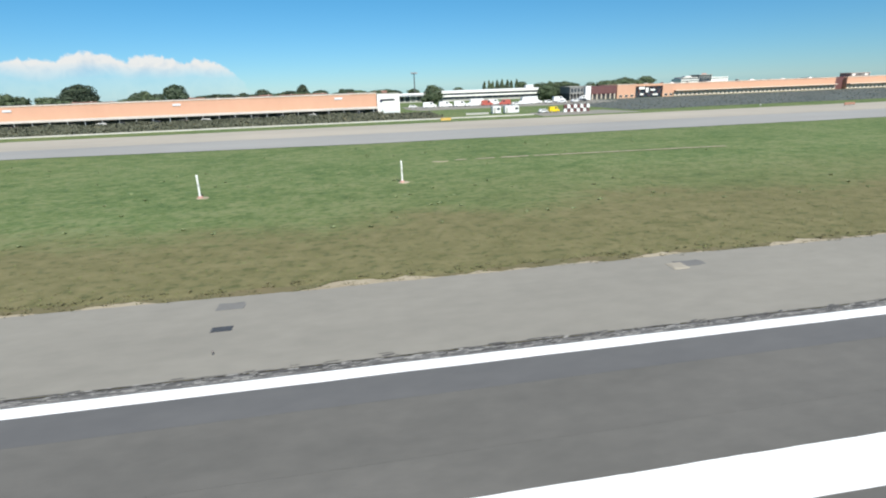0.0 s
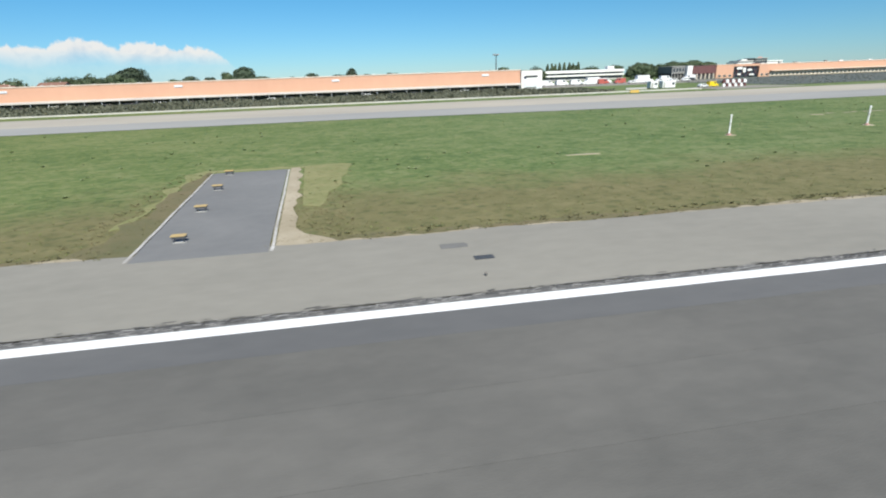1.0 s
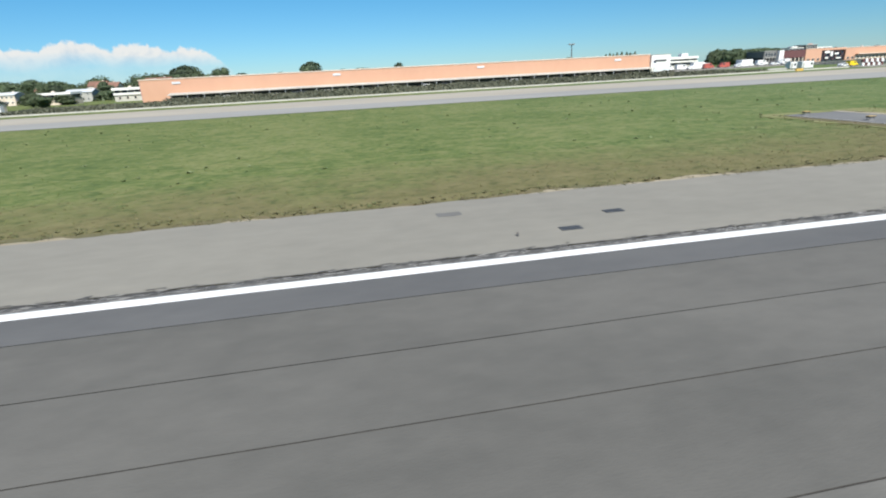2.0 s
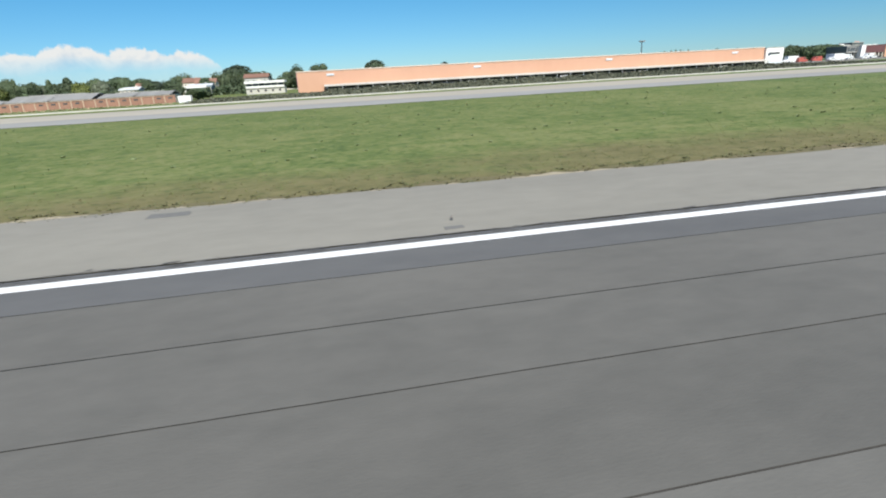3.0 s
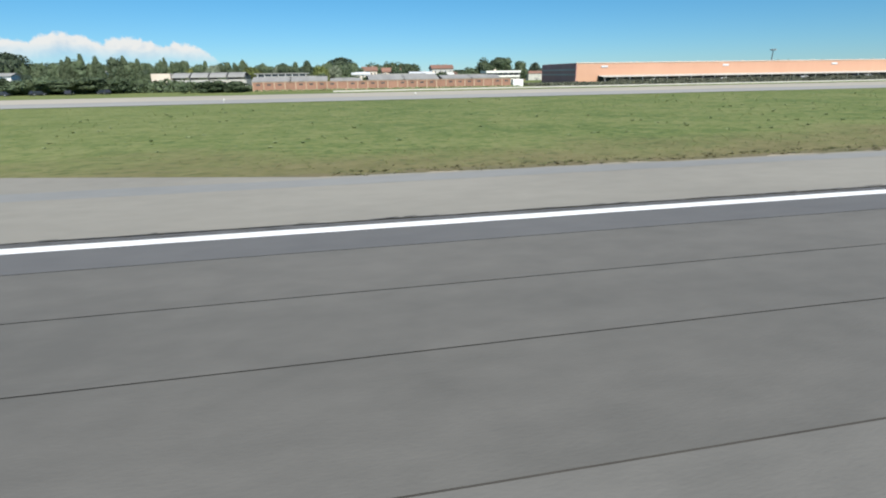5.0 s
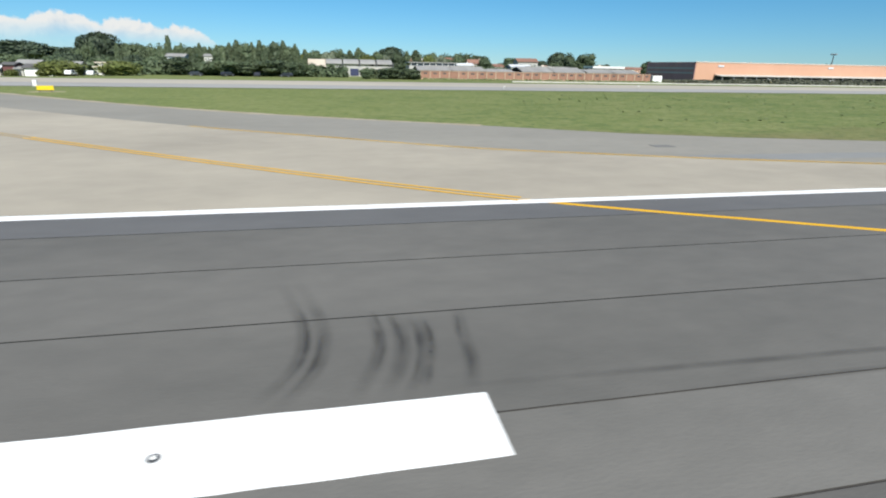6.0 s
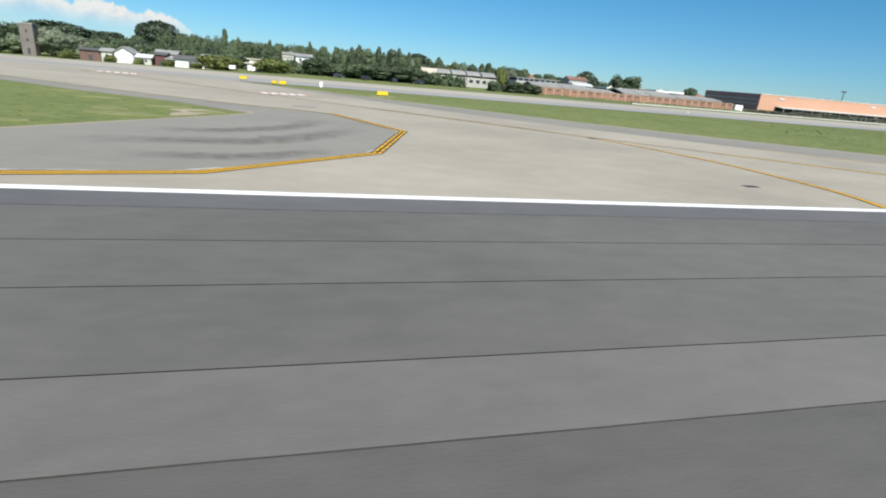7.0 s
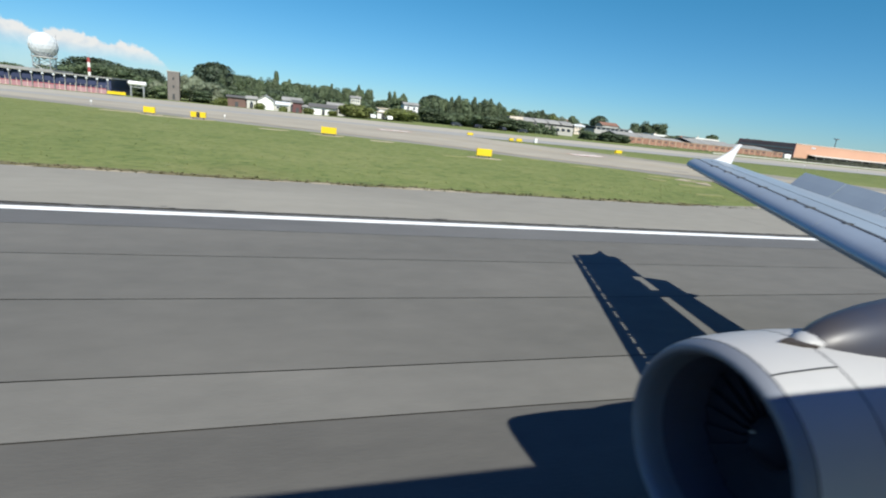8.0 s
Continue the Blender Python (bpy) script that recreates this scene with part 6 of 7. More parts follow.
def tree(name, kind, seed, label):
    """A tree ten units high and ten wide, to be set at its own size."""
    r = random.Random(seed)
    t = thing(name, 0, 0, label=label, category="tree")
    if kind == "pine":
        lobes = [(0, 0, 7.0, 3.5, 3.5, 2.8)] + [(r.uniform(2.0, 3.2) * math.cos(a), r.uniform(2.0, 3.2) * math.sin(a), 5.4 + r.uniform(-1.2, 1.9), r.uniform(1.5, 2.2), r.uniform(1.5, 2.2), r.uniform(1.3, 2.0)) for a in [k * 0.9 for k in range(7)]] + [(r.uniform(-1.6, 1.6), r.uniform(-1.6, 1.6), 8.6, 1.5, 1.5, 1.3) for _ in range(3)]
        mat, leaf, bole = LEAF_PINE, 0.34, 5.4
    elif kind == "poplar":
        lobes = [(r.uniform(-0.5, 0.5), r.uniform(-0.5, 0.5), 1.8 + 1.0 * k, 4.0 - 0.38 * k + r.uniform(-0.5, 0.5), 4.0 - 0.38 * k, 1.3) for k in range(8)]
        mat, leaf, bole = LEAF_POPLAR, 0.34, 6.0
    elif kind == "spire":
        lobes = [(r.uniform(-0.6, 0.6), r.uniform(-0.6, 0.6), 1.9 + 0.95 * k, (4.3 - 0.38 * k) * r.uniform(0.75, 1.2), (4.3 - 0.38 * k) * r.uniform(0.75, 1.2), 1.2) for k in range(8)] + [(r.uniform(-1.6, 1.6), r.uniform(-1.6, 1.6), r.uniform(6.0, 8.2), 1.1, 1.1, 1.5) for _ in range(3)]
        mat, leaf, bole = LEAF_BROAD, 0.32, 7.0
    elif kind == "bush":
        lobes = [(r.uniform(-2.6, 2.6), r.uniform(-2, 2), 2.0 + r.uniform(0, 4.6), r.uniform(2.0, 3.0), r.uniform(2.0, 3.0), r.uniform(2.0, 2.8)) for _ in range(9)] + [(0, 0, 4.5, 3.9, 3.9, 4.2)]
        mat, leaf, bole = LEAF_BUSH, 0.42, 3.5
    elif kind == "olive":
        lobes = [(r.uniform(-3.2, 3.2), r.uniform(-3, 3), r.uniform(2.0, 8.2), r.uniform(1.3, 2.3), r.uniform(1.3, 2.3), r.uniform(1.2, 2.0)) for _ in range(17)] + [(0, 0, 4.6, 3.0, 3.0, 3.6)]
        mat, leaf, bole = LEAF_OLIVE, 0.36, 4.5
    else:
        lobes = [(r.uniform(-2.5, 2.5), r.uniform(-2.5, 2.5), r.uniform(1.8, 8.3), r.uniform(1.5, 2.6), r.uniform(1.5, 2.6), r.uniform(1.3, 2.1)) for _ in range(15)] + [(0, 0, 5.0, 3.1, 3.1, 4.0)]
        mat, leaf, bole = LEAF_BROAD, 0.38, 5.0
    crown = new("crown", crown_mesh(name + "_crown", lobes, 3600, leaf * 0.72, mat, seed))
    crown.parent = t
    part("trunk", tube(bmesh.new(), (0, 0, -0.3), (0, 0, bole), 0.34, 0.2, 8), BARK, t)
    for q in lobes[1:6]:
        part("limb", tube(bmesh.new(), (0, 0, bole * 0.75), (q[0] * 0.8, q[1] * 0.8, q[2]), 0.15, 0.05, 6), BARK, t)
    return t


KINDS = {"pine": [tree("umbrella_pine", "pine", s, "dark green umbrella pine with a broad flat crown") for s in (3, 8)],
         "broad": [tree("broadleaf_tree", "broad", s, "full green broadleaf tree with rounded crown") for s in (5, 12, 19, 23)],
         "spire": [tree("conifer", "spire", s, "dark green pointed tree with ragged outline") for s in (4, 13, 27)],
         "poplar": [tree("poplar", "poplar", s, "tall narrow pale green poplar") for s in (6, 15)],
         "olive": [tree("willow", "olive", s, "pale grey-green willow with a loose crown") for s in (9, 21)],
         "bush": [tree("bush", "bush", s, "dense rounded yellow-green bush") for s in (7, 16)]}
planted = {}


def plant(kind, x, y, high, wide, k=0):
    """Set a tree of a kind at its place, height and width; the first of each mesh is moved there itself."""
    choice = (int(abs(x) * 7 + y) + k) % len(KINDS[kind])
    src = KINDS[kind][choice]
    base, turn = -0.05 - dip(x, y), (x * 37 + y * 11) % 360
    size = Vector((wide / 10, wide / 10, (high + fall(y)) / 10))
    if (kind, choice) in planted:
        copy_thing(src, spot(x, y, base, turn, [a / b for a, b in zip(size, src.scale)]))
    else:
        planted[kind, choice] = True
        src.matrix_basis = spot(x, y, base, turn, size)


def unscaled(rows, kind, y, spread=14, rise=1.0):
    for k, (x, high, wide) in enumerate(rows):
        plant(kind, x, y + (k * 53 % 17) / 17 * spread, high * rise, wide, k)


unscaled([(-316, 11.6, 28), (-292, 18.4, 44), (-231, 13.4, 24), (-211, 11.6, 20), (-150, 9, 38), (-138, 8.6, 34), (-100, 12.4, 23), (-70, 9.8, 38), (-9, 10, 13), (35, 7.4, 11), (-355, 8, 32), (-54, 16.2, 16), (-290, 24, 42)], "pine", 640, 20)
plant("pine", -147, 495, 18.3, 24)
unscaled([(180, 12, 18), (204, 10.5, 28), (300, 13, 26), (325, 13.4, 26), (232, 11, 24), (160, 10.6, 20)], "broad", 560, 8)
unscaled([(119, 12, 7), (123.5, 12.8, 6.4), (127, 12, 7), (131, 13, 6.6), (136, 13.4, 6.6), (141, 13, 6.6), (145, 12.2, 7), (150, 13.2, 6.4)], "poplar", 473, 4)
plant("broad", 67, 431, 11.6, 14)
plant("broad", 112, 300, 9.0, 15)
unscaled([(121, 9.4, 9), (126, 11.2, 8), (130, 10.6, 9), (136, 9.8, 11), (144, 9.6, 12), (168, 9.0, 12)], "broad", 330, 10)
unscaled([(184, 10.4, 16), (194, 10.8, 17), (204, 10.2, 16), (212, 9.6, 15), (175, 9.8, 14)], "broad", 372, 10)
plant("broad", 44.5, 298, 10.6, 13.5)
unscaled([(20, 9, 14), (6, 9.4, 12), (54, 9.2, 15), (76, 9.6, 15), (92, 8.8, 14)], "broad", 455, 20)
unscaled([(-259, 15.4, 12), (-320, 13, 24), (-341, 12.2, 20), (-352, 12.4, 20), (-336, 15, 19), (-292, 15.2, 24), (-353, 14, 19), (-269, 15, 24), (-237, 13.8, 20), (-256, 13.8, 20), (-249, 15, 18), (-215, 12.6, 15), (-149, 14.8, 12)], "broad", 424)
unscaled([(-156, 10.4, 11), (-121, 10.2, 16), (-109, 10.4, 14)], "broad", 326, 6)
unscaled([(-205, 15.2, 13.5), (-192, 15.2, 12.5), (-199, 10, 17), (-214, 9.4, 13)], "broad", 342, 8)
unscaled([(-393, 12.4, 6.4), (-389, 11.3, 6.4), (-385, 12.6, 6.2), (-380, 12.3, 6.2), (-376, 12.8, 6.2), (-372, 11.7, 6), (-368, 9.9, 6.2), (-398, 10, 7), (-402, 10.7, 6.2), (-383, 10.6, 6), (-396, 11.4, 6)], "poplar", 224, 9)
unscaled([(-391, 12.6, 8), (-387, 11.2, 7), (-378, 12.9, 8.4), (-374, 11.6, 7), (-399.5, 11.4, 8)], "broad", 226, 9)
unscaled([(-394, 5.6, 14), (-386, 5.2, 13.6), (-379, 5.8, 13.6), (-371, 5.5, 11.4), (-401, 5.4, 14), (-410, 6.4, 14), (-365, 5.2, 8)], "broad", 204, 6)
unscaled([(-515.5, 23.6, 36)], "pine", 426, 1)
unscaled([(-527, 14.5, 17), (-505, 14.5, 18), (-516, 14, 22)], "broad", 421, 3)
unscaled([(-499, 18.2, 15), (-491, 18.6, 13), (-484, 18.4, 14), (-478.5, 19, 12), (-466, 17.8, 12), (-459, 17, 12), (-452, 17.4, 11), (-445, 16.2, 12), (-437, 17, 10), (-428, 16, 12), (-420, 16.5, 11), (-411, 15.5, 12)], "broad", 424, 14)
unscaled([(-536, 11.5, 14), (-543, 10.5, 12)], "broad", 430, 6)
unscaled([(-631, 20.6, 70), (-590, 16, 40)], "pine", 562, 8)
unscaled([(-493, 18, 25), (-506, 18.6, 22), (-464, 18.6, 13), (-457, 17.6, 15), (-443, 15.4, 13), (-416, 16.2, 15), (-435, 17, 11), (-498, 13.4, 18), (-480, 15, 18), (-450, 13, 18), (-427, 14, 16), (-404, 14, 16)], "broad", 436, 14)
plant("spire", -473.4, 432.6, 23.6, 9)
unscaled([(-441, 5.2, 15), (-424, 4.8, 15)], "bush", 194, 3)
unscaled([(-474.2, 2.9, 4.6), (-466.4, 2.4, 4), (-457.6, 2.8, 4.6), (-449, 2.3, 4.4), (-487, 3.4, 5.4)], "bush", 198, 3)
unscaled([(-346.5, 3.6, 6), (-338.5, 4.2, 9), (-331.5, 3.8, 9)], "broad", 189, 4)
unscaled([(-500.5, 10.0, 10), (-494, 8.2, 9), (-488.5, 6.8, 9), (-512, 7.4, 6)], "olive", 222, 5)
unscaled([(-484, 6.4, 9), (-516, 3.8, 9), (-509.5, 5.2, 7), (-496, 5.2, 9)], "broad", 219, 3)
unscaled([(-578, 10.2, 16), (-565, 13, 20), (-552, 12.6, 17), (-545, 9, 10), (-603, 8.4, 16), (-588, 9, 16), (-538, 9, 12), (-525, 8.4, 14)], "broad", 330, 10)


belt = random.Random(33)
for k in range(19):
    kind = ("broad", "poplar", "spire", "bush", "broad", "olive")[k % 6]
    high = belt.uniform(11.4, 13.4) - (1.6 if kind in ("bush", "olive") else 0)
    plant(kind, -388 + 5.4 * k + belt.uniform(-2, 2), belt.uniform(292, 312), high, belt.uniform(7.5, 10.5) * (1.3 if kind == "bush" else 1), k)
grove = random.Random(9)
for k in range(46):
    x = -530 + 6.2 * k + grove.uniform(-4, 4)
    plant(("spire", "broad", "broad", "spire", "pine")[k % 5], x, grove.uniform(345, 455), grove.uniform(7.5, 11.0) + (1.5 if -395 < x < -330 else 0), grove.uniform(11, 18), k)
for k in range(22):
    x = -505 + 5.8 * k + grove.uniform(-3, 3)
    plant(("spire", "poplar", "broad")[k % 3], x, grove.uniform(340, 430), grove.uniform(13.5, 18.0), grove.uniform(5, 8.5), k)
for k in range(30):
    x = -380 + 15 * k + grove.uniform(-6, 6)
    plant("pine" if k % 2 else "broad", x, grove.uniform(600, 720), grove.uniform(6.5, 9.5), grove.uniform(18, 34), k)
for k in range(14):
    plant("broad", -345 + 8.4 * k + grove.uniform(-3, 3), grove.uniform(232, 290), grove.uniform(4.6, 7.0), grove.uniform(7, 12), k)


def scrub(name, region, count, size, label, seed, mat):
    """A rough bank of low scrub: many leaf clumps, joined."""
    r = np.random.default_rng(seed)
    (x0, x1), (y0, y1), top = region
    verts, faces = [], []
    for _ in range(count):
        x, y = r.uniform(x0, x1), r.uniform(y0, y1)
        z = r.random() ** 1.3 * top * (0.75 + 0.5 * noise.noise((x / 9, y / 5, seed)))
        u, w = r.normal(size=3), r.normal(size=3)
        u, w = u / np.linalg.norm(u) * size * r.uniform(0.5, 1.3), w / np.linalg.norm(w) * size * r.uniform(0.4, 1.0)
        p, k = np.array((x, y, z)), len(verts)
        verts += [p - u - w, p + u - w, p + u + w, p - u + w]
        faces.append((k, k + 1, k + 2, k + 3))
    return tagged(new(name, from_arrays(name, verts, faces, mat)), label, "scrub", kind="stuff")


scrub("scrub_bank", ((-228, 30), (175, 211), 1.0), 52000, 0.32, "dull olive and brown scrub bank before the orange hall", 31, SCRUB)
scrub("tall_scrub", ((-186, 12), (205, 214), 1.7), 16000, 0.30, "taller olive scrub in front of the hall's canopy", 33, SCRUB)
scrub("dry_scrub", ((-228, 30), (178, 209), 0.8), 3000, 0.30, "straw-coloured dry scrub on the bank", 37, DRY)
tagged(link_mesh("ground_strip", strip(bmesh.new(), 97, 520, lambda x: 176 + 1.5 * wave(x, 51, 20), lambda x: 278, 0.0, 3.0), DARK_SCRUB), "dark weedy ground between taxiway and terminal", "ground", kind="structure")
scrub("verge_scrub", ((97, 440), (176, 268), 0.10), 9000, 0.22, "dark low scrub between taxiway and terminal", 47, DARK_SCRUB)
scrub("undergrowth", ((-424, -352), (204, 232), 4.2), 9000, 0.6, "dense dark undergrowth beneath the trees", 53, LEAF_BROAD)
scrub("undergrowth", ((-520, -430), (226, 240), 5.0), 9000, 0.65, "dark undergrowth behind the small houses", 59, LEAF_BROAD)
scrub("undergrowth", ((-345, -215), (300, 330), 4.5), 9000, 0.8, "dark undergrowth between the houses", 61, LEAF_BROAD)
scrub("hedge", ((-346, -327), (193, 199), 3.4), 3600, 0.4, "dense dark green hedge beside the brick wall", 41, LEAF_BROAD)
scrub("wall_weeds", ((-326, -232), (193.5, 195.4), 0.5), 1500, 0.22, "low weeds along the foot of the brick wall", 43, WEEDS)

# ---------------------------------------------------------------- the airliner's wing and engine, standing where the run ends
WING_GREY = material("wing_paint", (0.268, 0.318, 0.368), (0.228, 0.270, 0.316), rough=0.38, grain=2, patch=0.5, bump=0, spec=0.5)
SLAT_METAL = material("bare_leading_edge_metal", (0.37, 0.43, 0.50), (0.33, 0.385, 0.45), rough=0.46, metal=0.5, grain=2, patch=0.5, bump=0)
LIP_METAL = material("polished_inlet_lip", (0.215, 0.235, 0.275), (0.18, 0.197, 0.235), rough=0.55, metal=0.35, grain=2, patch=0.6, bump=0)
COWL_WHITE = material("white_cowl_paint", (0.41, 0.41, 0.41), (0.37, 0.37, 0.375), rough=0.5, grain=2, patch=0.5, bump=0, spec=0.5)
# silver fairing: its navy and brown reflections are mixed into the base colour
FAIRING = material("dark_silver_fairing", (0.036, 0.046, 0.074), (0.060, 0.055, 0.058), rough=0.40, metal=0.1, grain=2, patch=0.5, bump=0)
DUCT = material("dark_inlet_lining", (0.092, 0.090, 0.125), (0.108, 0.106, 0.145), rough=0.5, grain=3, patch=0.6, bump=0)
FENCE_WHITE = material("white_wingtip_paint", (0.74, 0.74, 0.74), (0.66, 0.66, 0.67), rough=0.45, grain=2, patch=0.5, bump=0, spec=0.5)
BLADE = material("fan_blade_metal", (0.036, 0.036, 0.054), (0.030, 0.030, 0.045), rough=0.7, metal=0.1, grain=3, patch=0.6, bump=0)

wing = thing("airliner", -465.19, -0.79, label="white airliner with grey wing standing on its landing gear", category="aircraft")


def tail_x(lat):
    return 12.92 - 0.27 * (12.4 - lat) if lat > 4.2 else 10.706 - 0.04 * (4.2 - lat)


def nose_x(lat):
    front = 11.06 - 0.4484 * (12.484 - lat)
    return front + 0.06 * (tail_x(lat) - front)


def chord(lat):
    return tail_x(lat) - nose_x(lat)


def depth(lat):
    return chord(lat) * 0.55 + 0.9


def wing_z(lat):
    return 3.8975 - 0.0919 * (12.484 - lat) + 0.06 * depth(lat)


def panel(lat0, lat1, profile, steps=6):
    """A closed wing section, drawn in parts of the chord, carried along the span."""
    bm = bmesh.new()
    rings = []
    for k in range(steps + 1):
        lat = lat0 + (lat1 - lat0) * k / steps
        c, z = chord(lat), wing_z(lat)
        rings.append([bm.verts.new((nose_x(lat) + u * c, lat, z + v * depth(lat))) for u, v in profile])
    n = len(profile)
    for a, b in zip(rings, rings[1:]):
        for k in range(n):
            bm.faces.new((a[k], a[(k + 1) % n], b[(k + 1) % n], b[k]))
    ends = [bm.faces.new(rings[0]), bm.faces.new(rings[-1][::-1])]
    for f in ends:
        f.normal_update()
    bmesh.ops.triangulate(bm, faces=ends)
    return bm


MAIN = [(0.085, 0.0), (0.095, 0.035), (0.14, 0.058), (0.3, 0.078), (0.5, 0.073), (0.66, 0.060), (0.82, 0.036), (0.82, 0.014), (0.5, -0.035), (0.3, -0.045), (0.15, -0.04), (0.10, -0.02)]
SLAT = [*((p.x, p.y) for p in smooth_line([(-0.05, -0.06), (-0.065, -0.025), (-0.04, 0.018), (0.01, 0.046), (0.088, 0.068)], 6)), (0.084, 0.060), (0.02, 0.030), (-0.015, -0.01), (-0.03, -0.055)]
FLAP = [(0.96, -0.03), (0.985, 0.002), (1.10, -0.05), (1.29, -0.16), (1.28, -0.17), (1.10, -0.09), (0.97, -0.055)]
SPOILER = [(0.75, 0.048), (0.83, 0.120), (0.915, 0.190), (0.923, 0.183), (0.84, 0.110), (0.762, 0.038)]
part("wing_box", panel(0.6, 4.2, MAIN), WING_GREY, wing)
part("wing_box", panel(4.2, 12.4, MAIN, 10), WING_GREY, wing)
for a, b in ((0.9, 2.7), (3.75, 6.2), (6.208, 8.2), (8.208, 10.2), (10.208, 12.35)):
    part("slat", panel(a, b, SLAT), SLAT_METAL, wing, "bare metal leading edge slat")
for a, b in ((0.8, 4.1), (4.25, 10.1)):
    part("flap", panel(a, b, FLAP), WING_GREY, wing)
part("aileron", panel(10.14, 12.35, [(0.825, 0.034), (1.0, 0.0), (1.0, -0.006), (0.825, 0.008)]), WING_GREY, wing)
for a, b in ((2.2, 3.6), (4.3, 5.58), (5.61, 6.88), (6.91, 8.18), (8.21, 9.5)):
    part("spoiler", panel(a, b, SPOILER, 2), WING_GREY, wing, "raised spoiler panel")
tips = bmesh.new()
outline = [(11.62, 3.99), (12.36, 4.11), (12.80, 4.40), (12.98, 4.60), (13.10, 4.60), (12.98, 4.36), (12.88, 4.07), (12.88, 3.9), (13.12, 3.50), (13.0, 3.50), (12.45, 3.86), (11.7, 3.93)]
side_a, side_b = [[tips.verts.new((x - 0.24, lat, z + 0.05)) for x, z in outline] for lat in (12.40, 12.46)]
tip_faces = [tips.faces.new(side_a), tips.faces.new(side_b[::-1])]
tips.normal_update()
bmesh.ops.triangulate(tips, faces=tip_faces)
for k in range(len(outline)):
    tips.faces.new((side_a[k], side_a[(k + 1) % len(outline)], side_b[(k + 1) % len(outline)], side_b[k]))
part("wingtip_fence", tips, FENCE_WHITE, wing, "white wingtip fence")
for k in range(13):
    lat = 4.3 + k * 0.64
    x, z = nose_x(lat) + 0.07 * chord(lat), wing_z(lat) + 0.02 * depth(lat)
    part("slat_track", a_box(x - 0.14, x + 0.14, lat - 0.07, lat + 0.07, z - 0.05, z + 0.02), DUCT, wing)
part("slat_gap", panel(3.8, 12.3, [(0.122, 0.052), (0.122, 0.0625), (0.150, 0.0645), (0.150, 0.052)], 10), DARK_STEEL, wing, "dark gap behind the slats")
part("panel_line", panel(3.8, 12.2, [(0.300, 0.070), (0.300, 0.0795), (0.308, 0.0795), (0.308, 0.070)], 10), DARK_STEEL, wing, "thin dark panel line")
for lat in (3.9, 4.5, 5.0, 5.9, 6.9, 7.5, 8.6, 9.6, 10.3, 11.1):
    x, z = nose_x(lat) + 0.118 * chord(lat), wing_z(lat) + 0.070 * depth(lat)
    part("track_opening", a_box(x - 0.12, x + 0.08, lat - 0.035, lat + 0.035, z - 0.03, z + 0.006, 0.005), DARK_STEEL, wing)
for lat, size in ((2.0, 1.3), (5.4, 1.15), (8.76, 0.95)):
    bm = bmesh.new()
    bmesh.ops.create_uvsphere(bm, u_segments=12, v_segments=8, radius=1)
    for v in bm.verts:
        v.co = Vector((nose_x(lat) + chord(lat) * 0.93 + v.co.x * size * 1.3, lat + v.co.y * 0.25, wing_z(lat) - 0.12 + v.co.z * 0.2 - max(0, v.co.x) * 0.14))
    part("flap_track_fairing", bm, WING_GREY, wing, smooth=True)


def turned(profile, segments=56, x_sweep=0.0):
    """A surface turned round the engine's axis from (x, radius) points."""
    bm = bmesh.new()
    rings = [[bm.verts.new((x, 3.4 + r * math.cos(2 * math.pi * k / segments), 1.72 + r * math.sin(2 * math.pi * k / segments))) for k in range(segments)] for x, r in profile]
    for a, b in zip(rings, rings[1:]):
        for k in range(segments):
            bm.faces.new((a[k], a[(k + 1) % segments], b[(k + 1) % segments], b[k]))
    return bm


engine = part("engine", turned([(4.05, 1.090), (4.15, 1.112), (4.32, 1.128), (4.6, 1.15), (5.0, 1.165), (5.6, 1.16), (6.1, 1.12), (6.7, 1.03), (7.2, 0.93), (7.2, 0.88), (6.6, 0.95), (5.2, 0.95)]), COWL_WHITE, wing, "white engine cowl", smooth=True)
part("inlet_lip", turned([(4.05, 1.090), (4.03, 1.085), (3.95, 1.045), (3.92, 1.005), (3.94, 0.965), (4.02, 0.935), (4.15, 0.92), (4.26, 0.912)]), LIP_METAL, engine, "dull metal inlet lip", smooth=True)
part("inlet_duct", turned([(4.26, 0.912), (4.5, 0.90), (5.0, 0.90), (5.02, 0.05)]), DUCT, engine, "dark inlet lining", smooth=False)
for k in range(24):
    blade, a = bmesh.new(), 2 * math.pi * k / 24
    rows = []
    for r, w, twist in ((0.26, 0.045, 0.05), (0.5, 0.085, 0.045), (0.7, 0.12, 0.04), (0.89, 0.15, 0.035)):
        rows.append([blade.verts.new((4.88 + e * twist + back, 3.4 + r * math.cos(a - e * w / r), 1.72 + r * math.sin(a - e * w / r))) for e, back in ((-1, 0), (1, 0), (1, 0.02), (-1, 0.02))])
    for p, q in zip(rows, rows[1:]):
        for i in range(4):
            blade.faces.new((p[i], p[(i + 1) % 4], q[(i + 1) % 4], q[i]))
    blade.faces.new(rows[-1])
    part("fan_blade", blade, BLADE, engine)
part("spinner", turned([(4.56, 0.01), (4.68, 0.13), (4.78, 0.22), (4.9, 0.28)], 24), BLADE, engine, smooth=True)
part("spinner_mark", a_box(4.66, 4.70, 3.46, 3.52, 1.80, 1.82), GREY_WALL, engine)
for x, r in ((4.052, 1.091), (4.80, 1.156)):
    part("cowl_seam", turned([(x, r), (x, r + 0.004), (x + 0.018, r + 0.004), (x + 0.018, r)]), DARK_STEEL, engine)
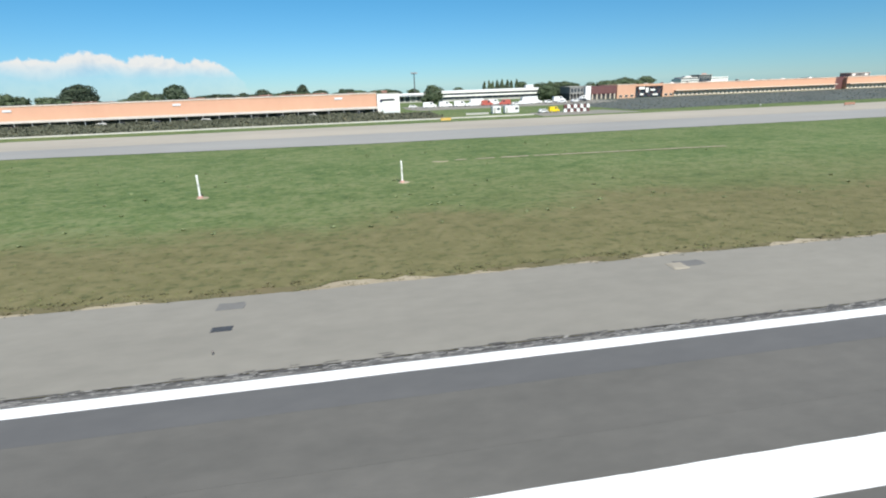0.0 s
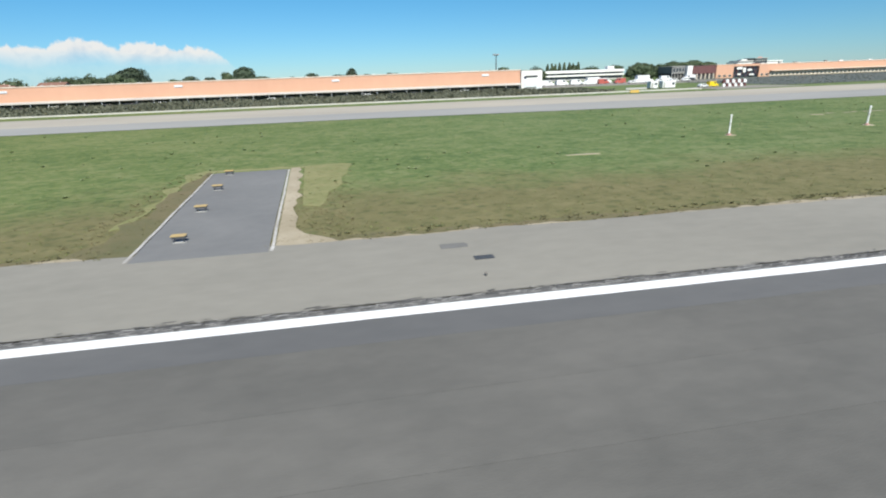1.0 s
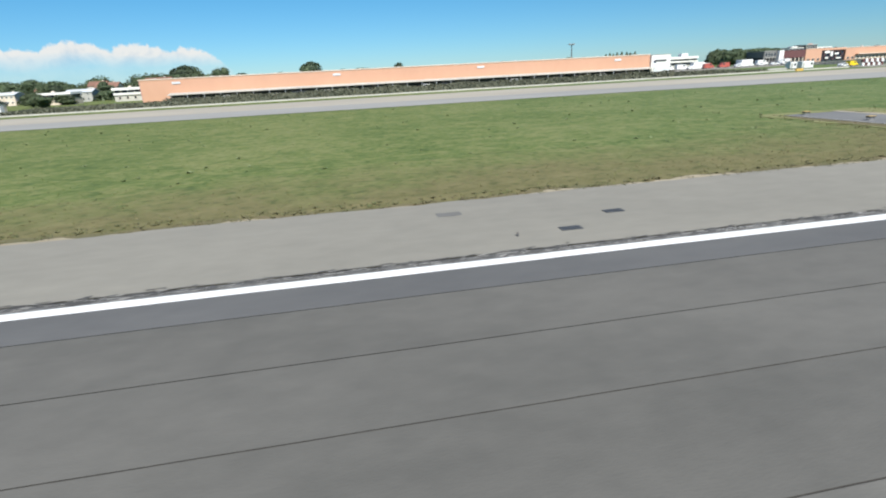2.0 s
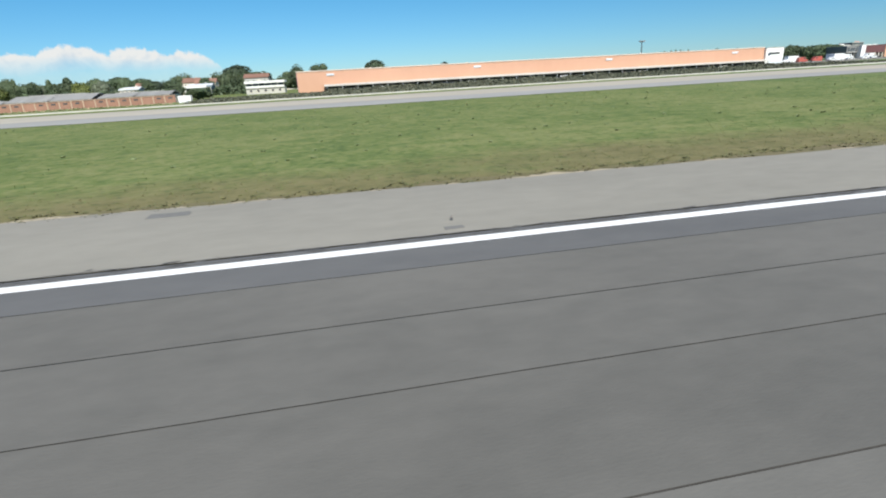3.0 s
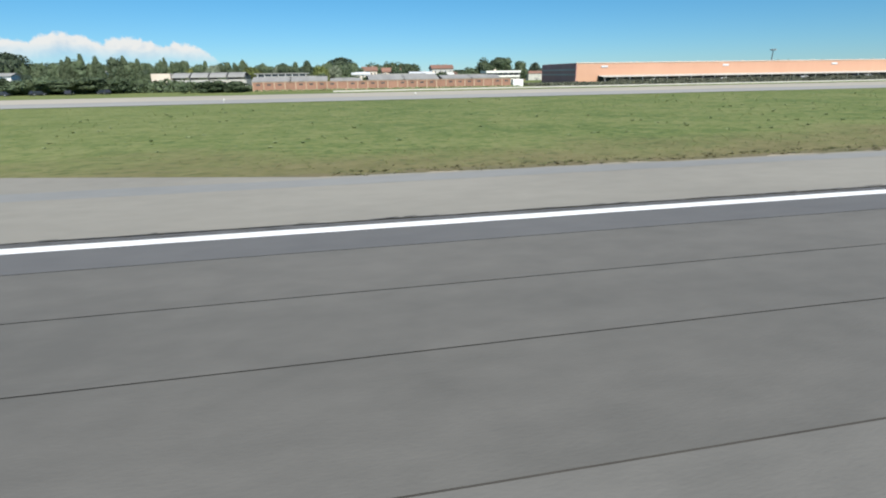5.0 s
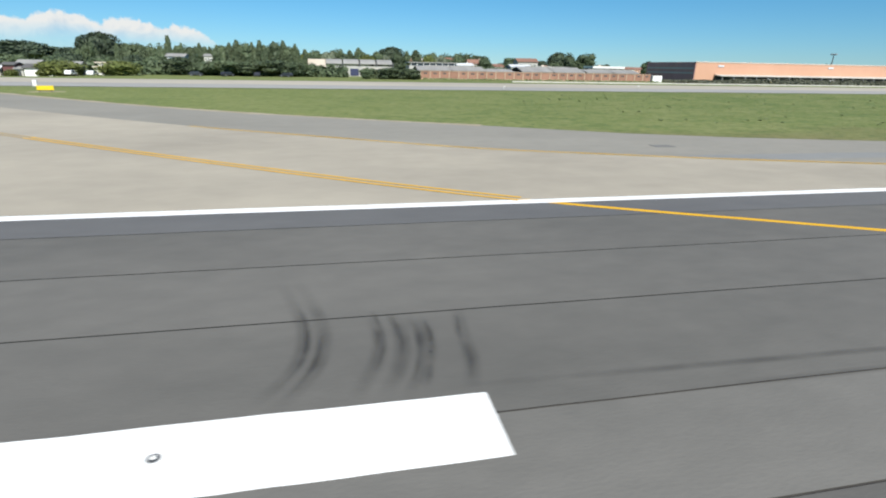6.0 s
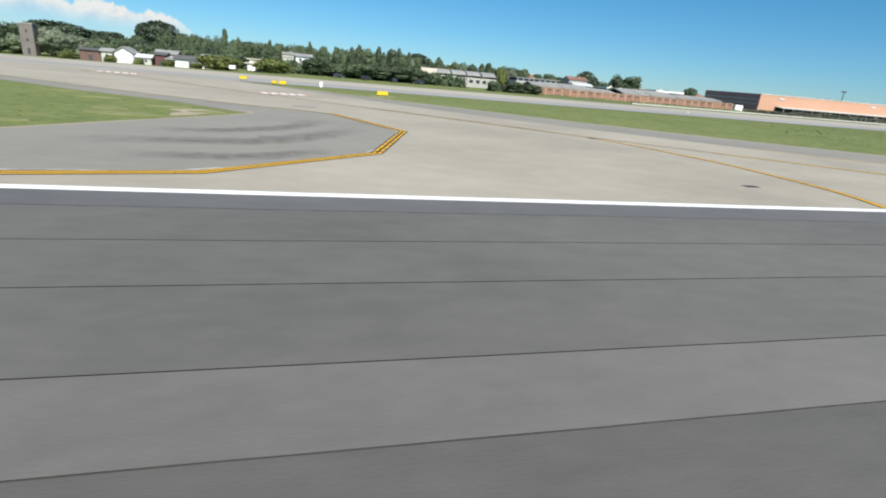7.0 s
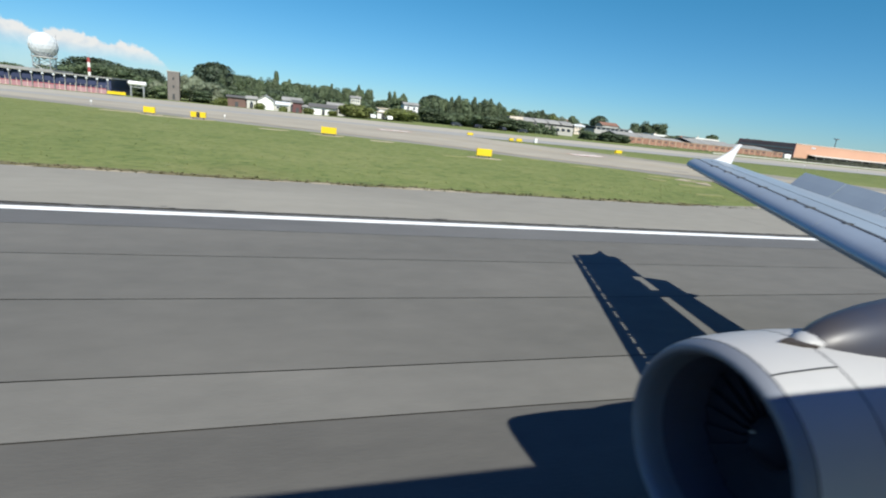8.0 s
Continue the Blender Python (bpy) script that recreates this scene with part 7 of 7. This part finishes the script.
for turn in (110, 38):
    seam = bmesh.new()
    rows = []
    for x, r in ((4.07, 1.096), (4.2, 1.118), (4.4, 1.135), (4.6, 1.153), (4.8, 1.160)):
        rows.append([seam.verts.new((x, 3.4 + (r + 0.003) * math.cos(radians(turn + e)), 1.72 + (r + 0.003) * math.sin(radians(turn + e)))) for e in (-0.5, 0.5)])
    for (a, b), (c, d) in zip(rows, rows[1:]):
        seam.faces.new((a, b, d, c))
    part("cowl_seam", seam, DARK_STEEL, engine)
part("core_exhaust", turned([(7.1, 0.62), (7.6, 0.55), (8.3, 0.36), (8.3, 0.30)], 32), BLADE, engine, smooth=True)
scoop_shell = bmesh.new()
bmesh.ops.create_uvsphere(scoop_shell, u_segments=16, v_segments=10, radius=1)
for v in scoop_shell.verts:
    v.co = Vector((4.96 + v.co.x * (0.22 if v.co.x < 0 else 0.34), 3.40 + v.co.y * 0.15, 2.86 + v.co.z * 0.10))
part("cowl_scoop", scoop_shell, COWL_WHITE, engine, smooth=True)
vent = bmesh.new()
prism(vent, [(4.55, 3.40), (4.70, 3.29), (4.86, 3.24), (4.88, 3.40), (4.70, 3.45)], 2.80, 2.894)
part("vent_opening", vent, BLACK_PAINT, engine, "dark cowl vent")
pylon_block = bmesh.new()
prism(pylon_block, [(5.3, 3.3), (5.5, 3.22), (8.6, 3.2), (8.6, 3.6), (5.5, 3.58), (5.3, 3.5)], 2.6, 3.3)
for v in pylon_block.verts:
    if v.co.z > 3:
        v.co.z = 2.92 + 0.13 * (v.co.x - 5.3)
part("pylon", pylon_block, SLAT_METAL, wing, "grey engine pylon")
cap = bmesh.new()
bmesh.ops.create_uvsphere(cap, u_segments=28, v_segments=16, radius=1)
for v in cap.verts:
    v.co = Vector((7.0 + v.co.x * 2.25, 3.4 + v.co.y * 0.45, 2.75 + v.co.z * 0.60))
part("pylon_fairing", cap, FAIRING, wing, "silver pylon fairing over the cowl, dark reflections in its colour", smooth=True)
gear = part("landing_gear", tube(bmesh.new(), (9.0, 2.4, 0.42), (8.9, 2.4, 3.05), 0.11, 0.13, 12), STEEL, wing)
part("axle", tube(bmesh.new(), (9.0, 2.0, 0.42), (9.0, 2.8, 0.42), 0.08), STEEL, gear)
for lat in (2.0, 2.8):
    part("wheel", tube(bmesh.new(), (9.0, lat - 0.16, 0.43), (9.0, lat + 0.16, 0.43), 0.43, 0.43, 20), TYRE, gear)
part("side_brace", tube(bmesh.new(), (9.0, 2.35, 1.2), (8.9, 1.2, 2.95), 0.06), STEEL, gear)


# the hull beside the wing, which shades the runway and the lower half of the cowl
HULL_Y, HULL_Z, HULL_R = -2.45, 5.09, 2.05
hull = bmesh.new()
rings = []
for x, r, lift in ((-9.2, 0.05, -0.55), (-9.0, 0.42, -0.5), (-8.4, 0.95, -0.36), (-7.4, 1.45, -0.2), (-6.0, 1.85, -0.06), (-4.6, 2.02, 0.0), (-3.0, 2.05, 0.0), (2.0, 2.05, 0.0), (8.0, 2.05, 0.0), (13.0, 2.05, 0.0), (15.5, 1.85, 0.16), (18.0, 1.4, 0.5), (20.0, 0.9, 0.8), (21.6, 0.35, 1.05)):
    rings.append([hull.verts.new((x, HULL_Y + r * math.cos(2 * math.pi * k / 40), HULL_Z + lift + r * math.sin(2 * math.pi * k / 40))) for k in range(40)])
for a, b in zip(rings, rings[1:]):
    for k in range(40):
        hull.faces.new((a[k], a[(k + 1) % 40], b[(k + 1) % 40], b[k]))
hull.faces.new(rings[0])
hull.faces.new(rings[-1][::-1])
part("fuselage", hull, COWL_WHITE, wing, "white painted hull", smooth=True)
fairing = bmesh.new()
bmesh.ops.create_uvsphere(fairing, u_segments=24, v_segments=12, radius=1)
for v in fairing.verts:
    v.co = Vector((8.0 + v.co.x * 5.6, HULL_Y + v.co.y * 2.5, 3.35 + v.co.z * 0.85))
part("wing_root_fairing", fairing, COWL_WHITE, wing, smooth=True)
part("wing_root", panel(-0.6, 0.6, MAIN, 2), WING_GREY, wing)
for k in range(26):
    x = -4.0 + k * 0.64
    part("cabin_window", a_box(x - 0.13, x + 0.13, HULL_Y + 2.02, HULL_Y + 2.065, 4.97, 5.31, 0.02), GLASS, wing)
fin = bmesh.new()
fin_sides = [[fin.verts.new((x, HULL_Y + e, z)) for x, z in ((14.5, 6.6), (18.4, 10.6), (20.2, 10.6), (20.0, 6.2))] for e in (-0.12, 0.12)]
fin.faces.new(fin_sides[0])
fin.faces.new(fin_sides[1][::-1])
for k in range(4):
    fin.faces.new((fin_sides[0][k], fin_sides[0][(k + 1) % 4], fin_sides[1][(k + 1) % 4], fin_sides[1][k]))
part("tail_fin", fin, COWL_WHITE, wing)
nose_gear = part("nose_gear", tube(bmesh.new(), (-5.2, HULL_Y, 0.36), (-5.2, HULL_Y, 2.9), 0.09, 0.11, 10), STEEL, wing)
for q in (-0.25, 0.25):
    part("wheel", tube(bmesh.new(), (-5.2, HULL_Y + q - 0.1, 0.37), (-5.2, HULL_Y + q + 0.1, 0.37), 0.37, 0.37, 18), TYRE, nose_gear)
far_gear = part("landing_gear", tube(bmesh.new(), (9.0, -5.6, 0.42), (8.9, -4.4, 3.05), 0.11, 0.13, 12), STEEL, wing)
for lat in (-6.0, -5.2):
    part("wheel", tube(bmesh.new(), (9.0, lat - 0.16, 0.43), (9.0, lat + 0.16, 0.43), 0.43, 0.43, 20), TYRE, far_gear)
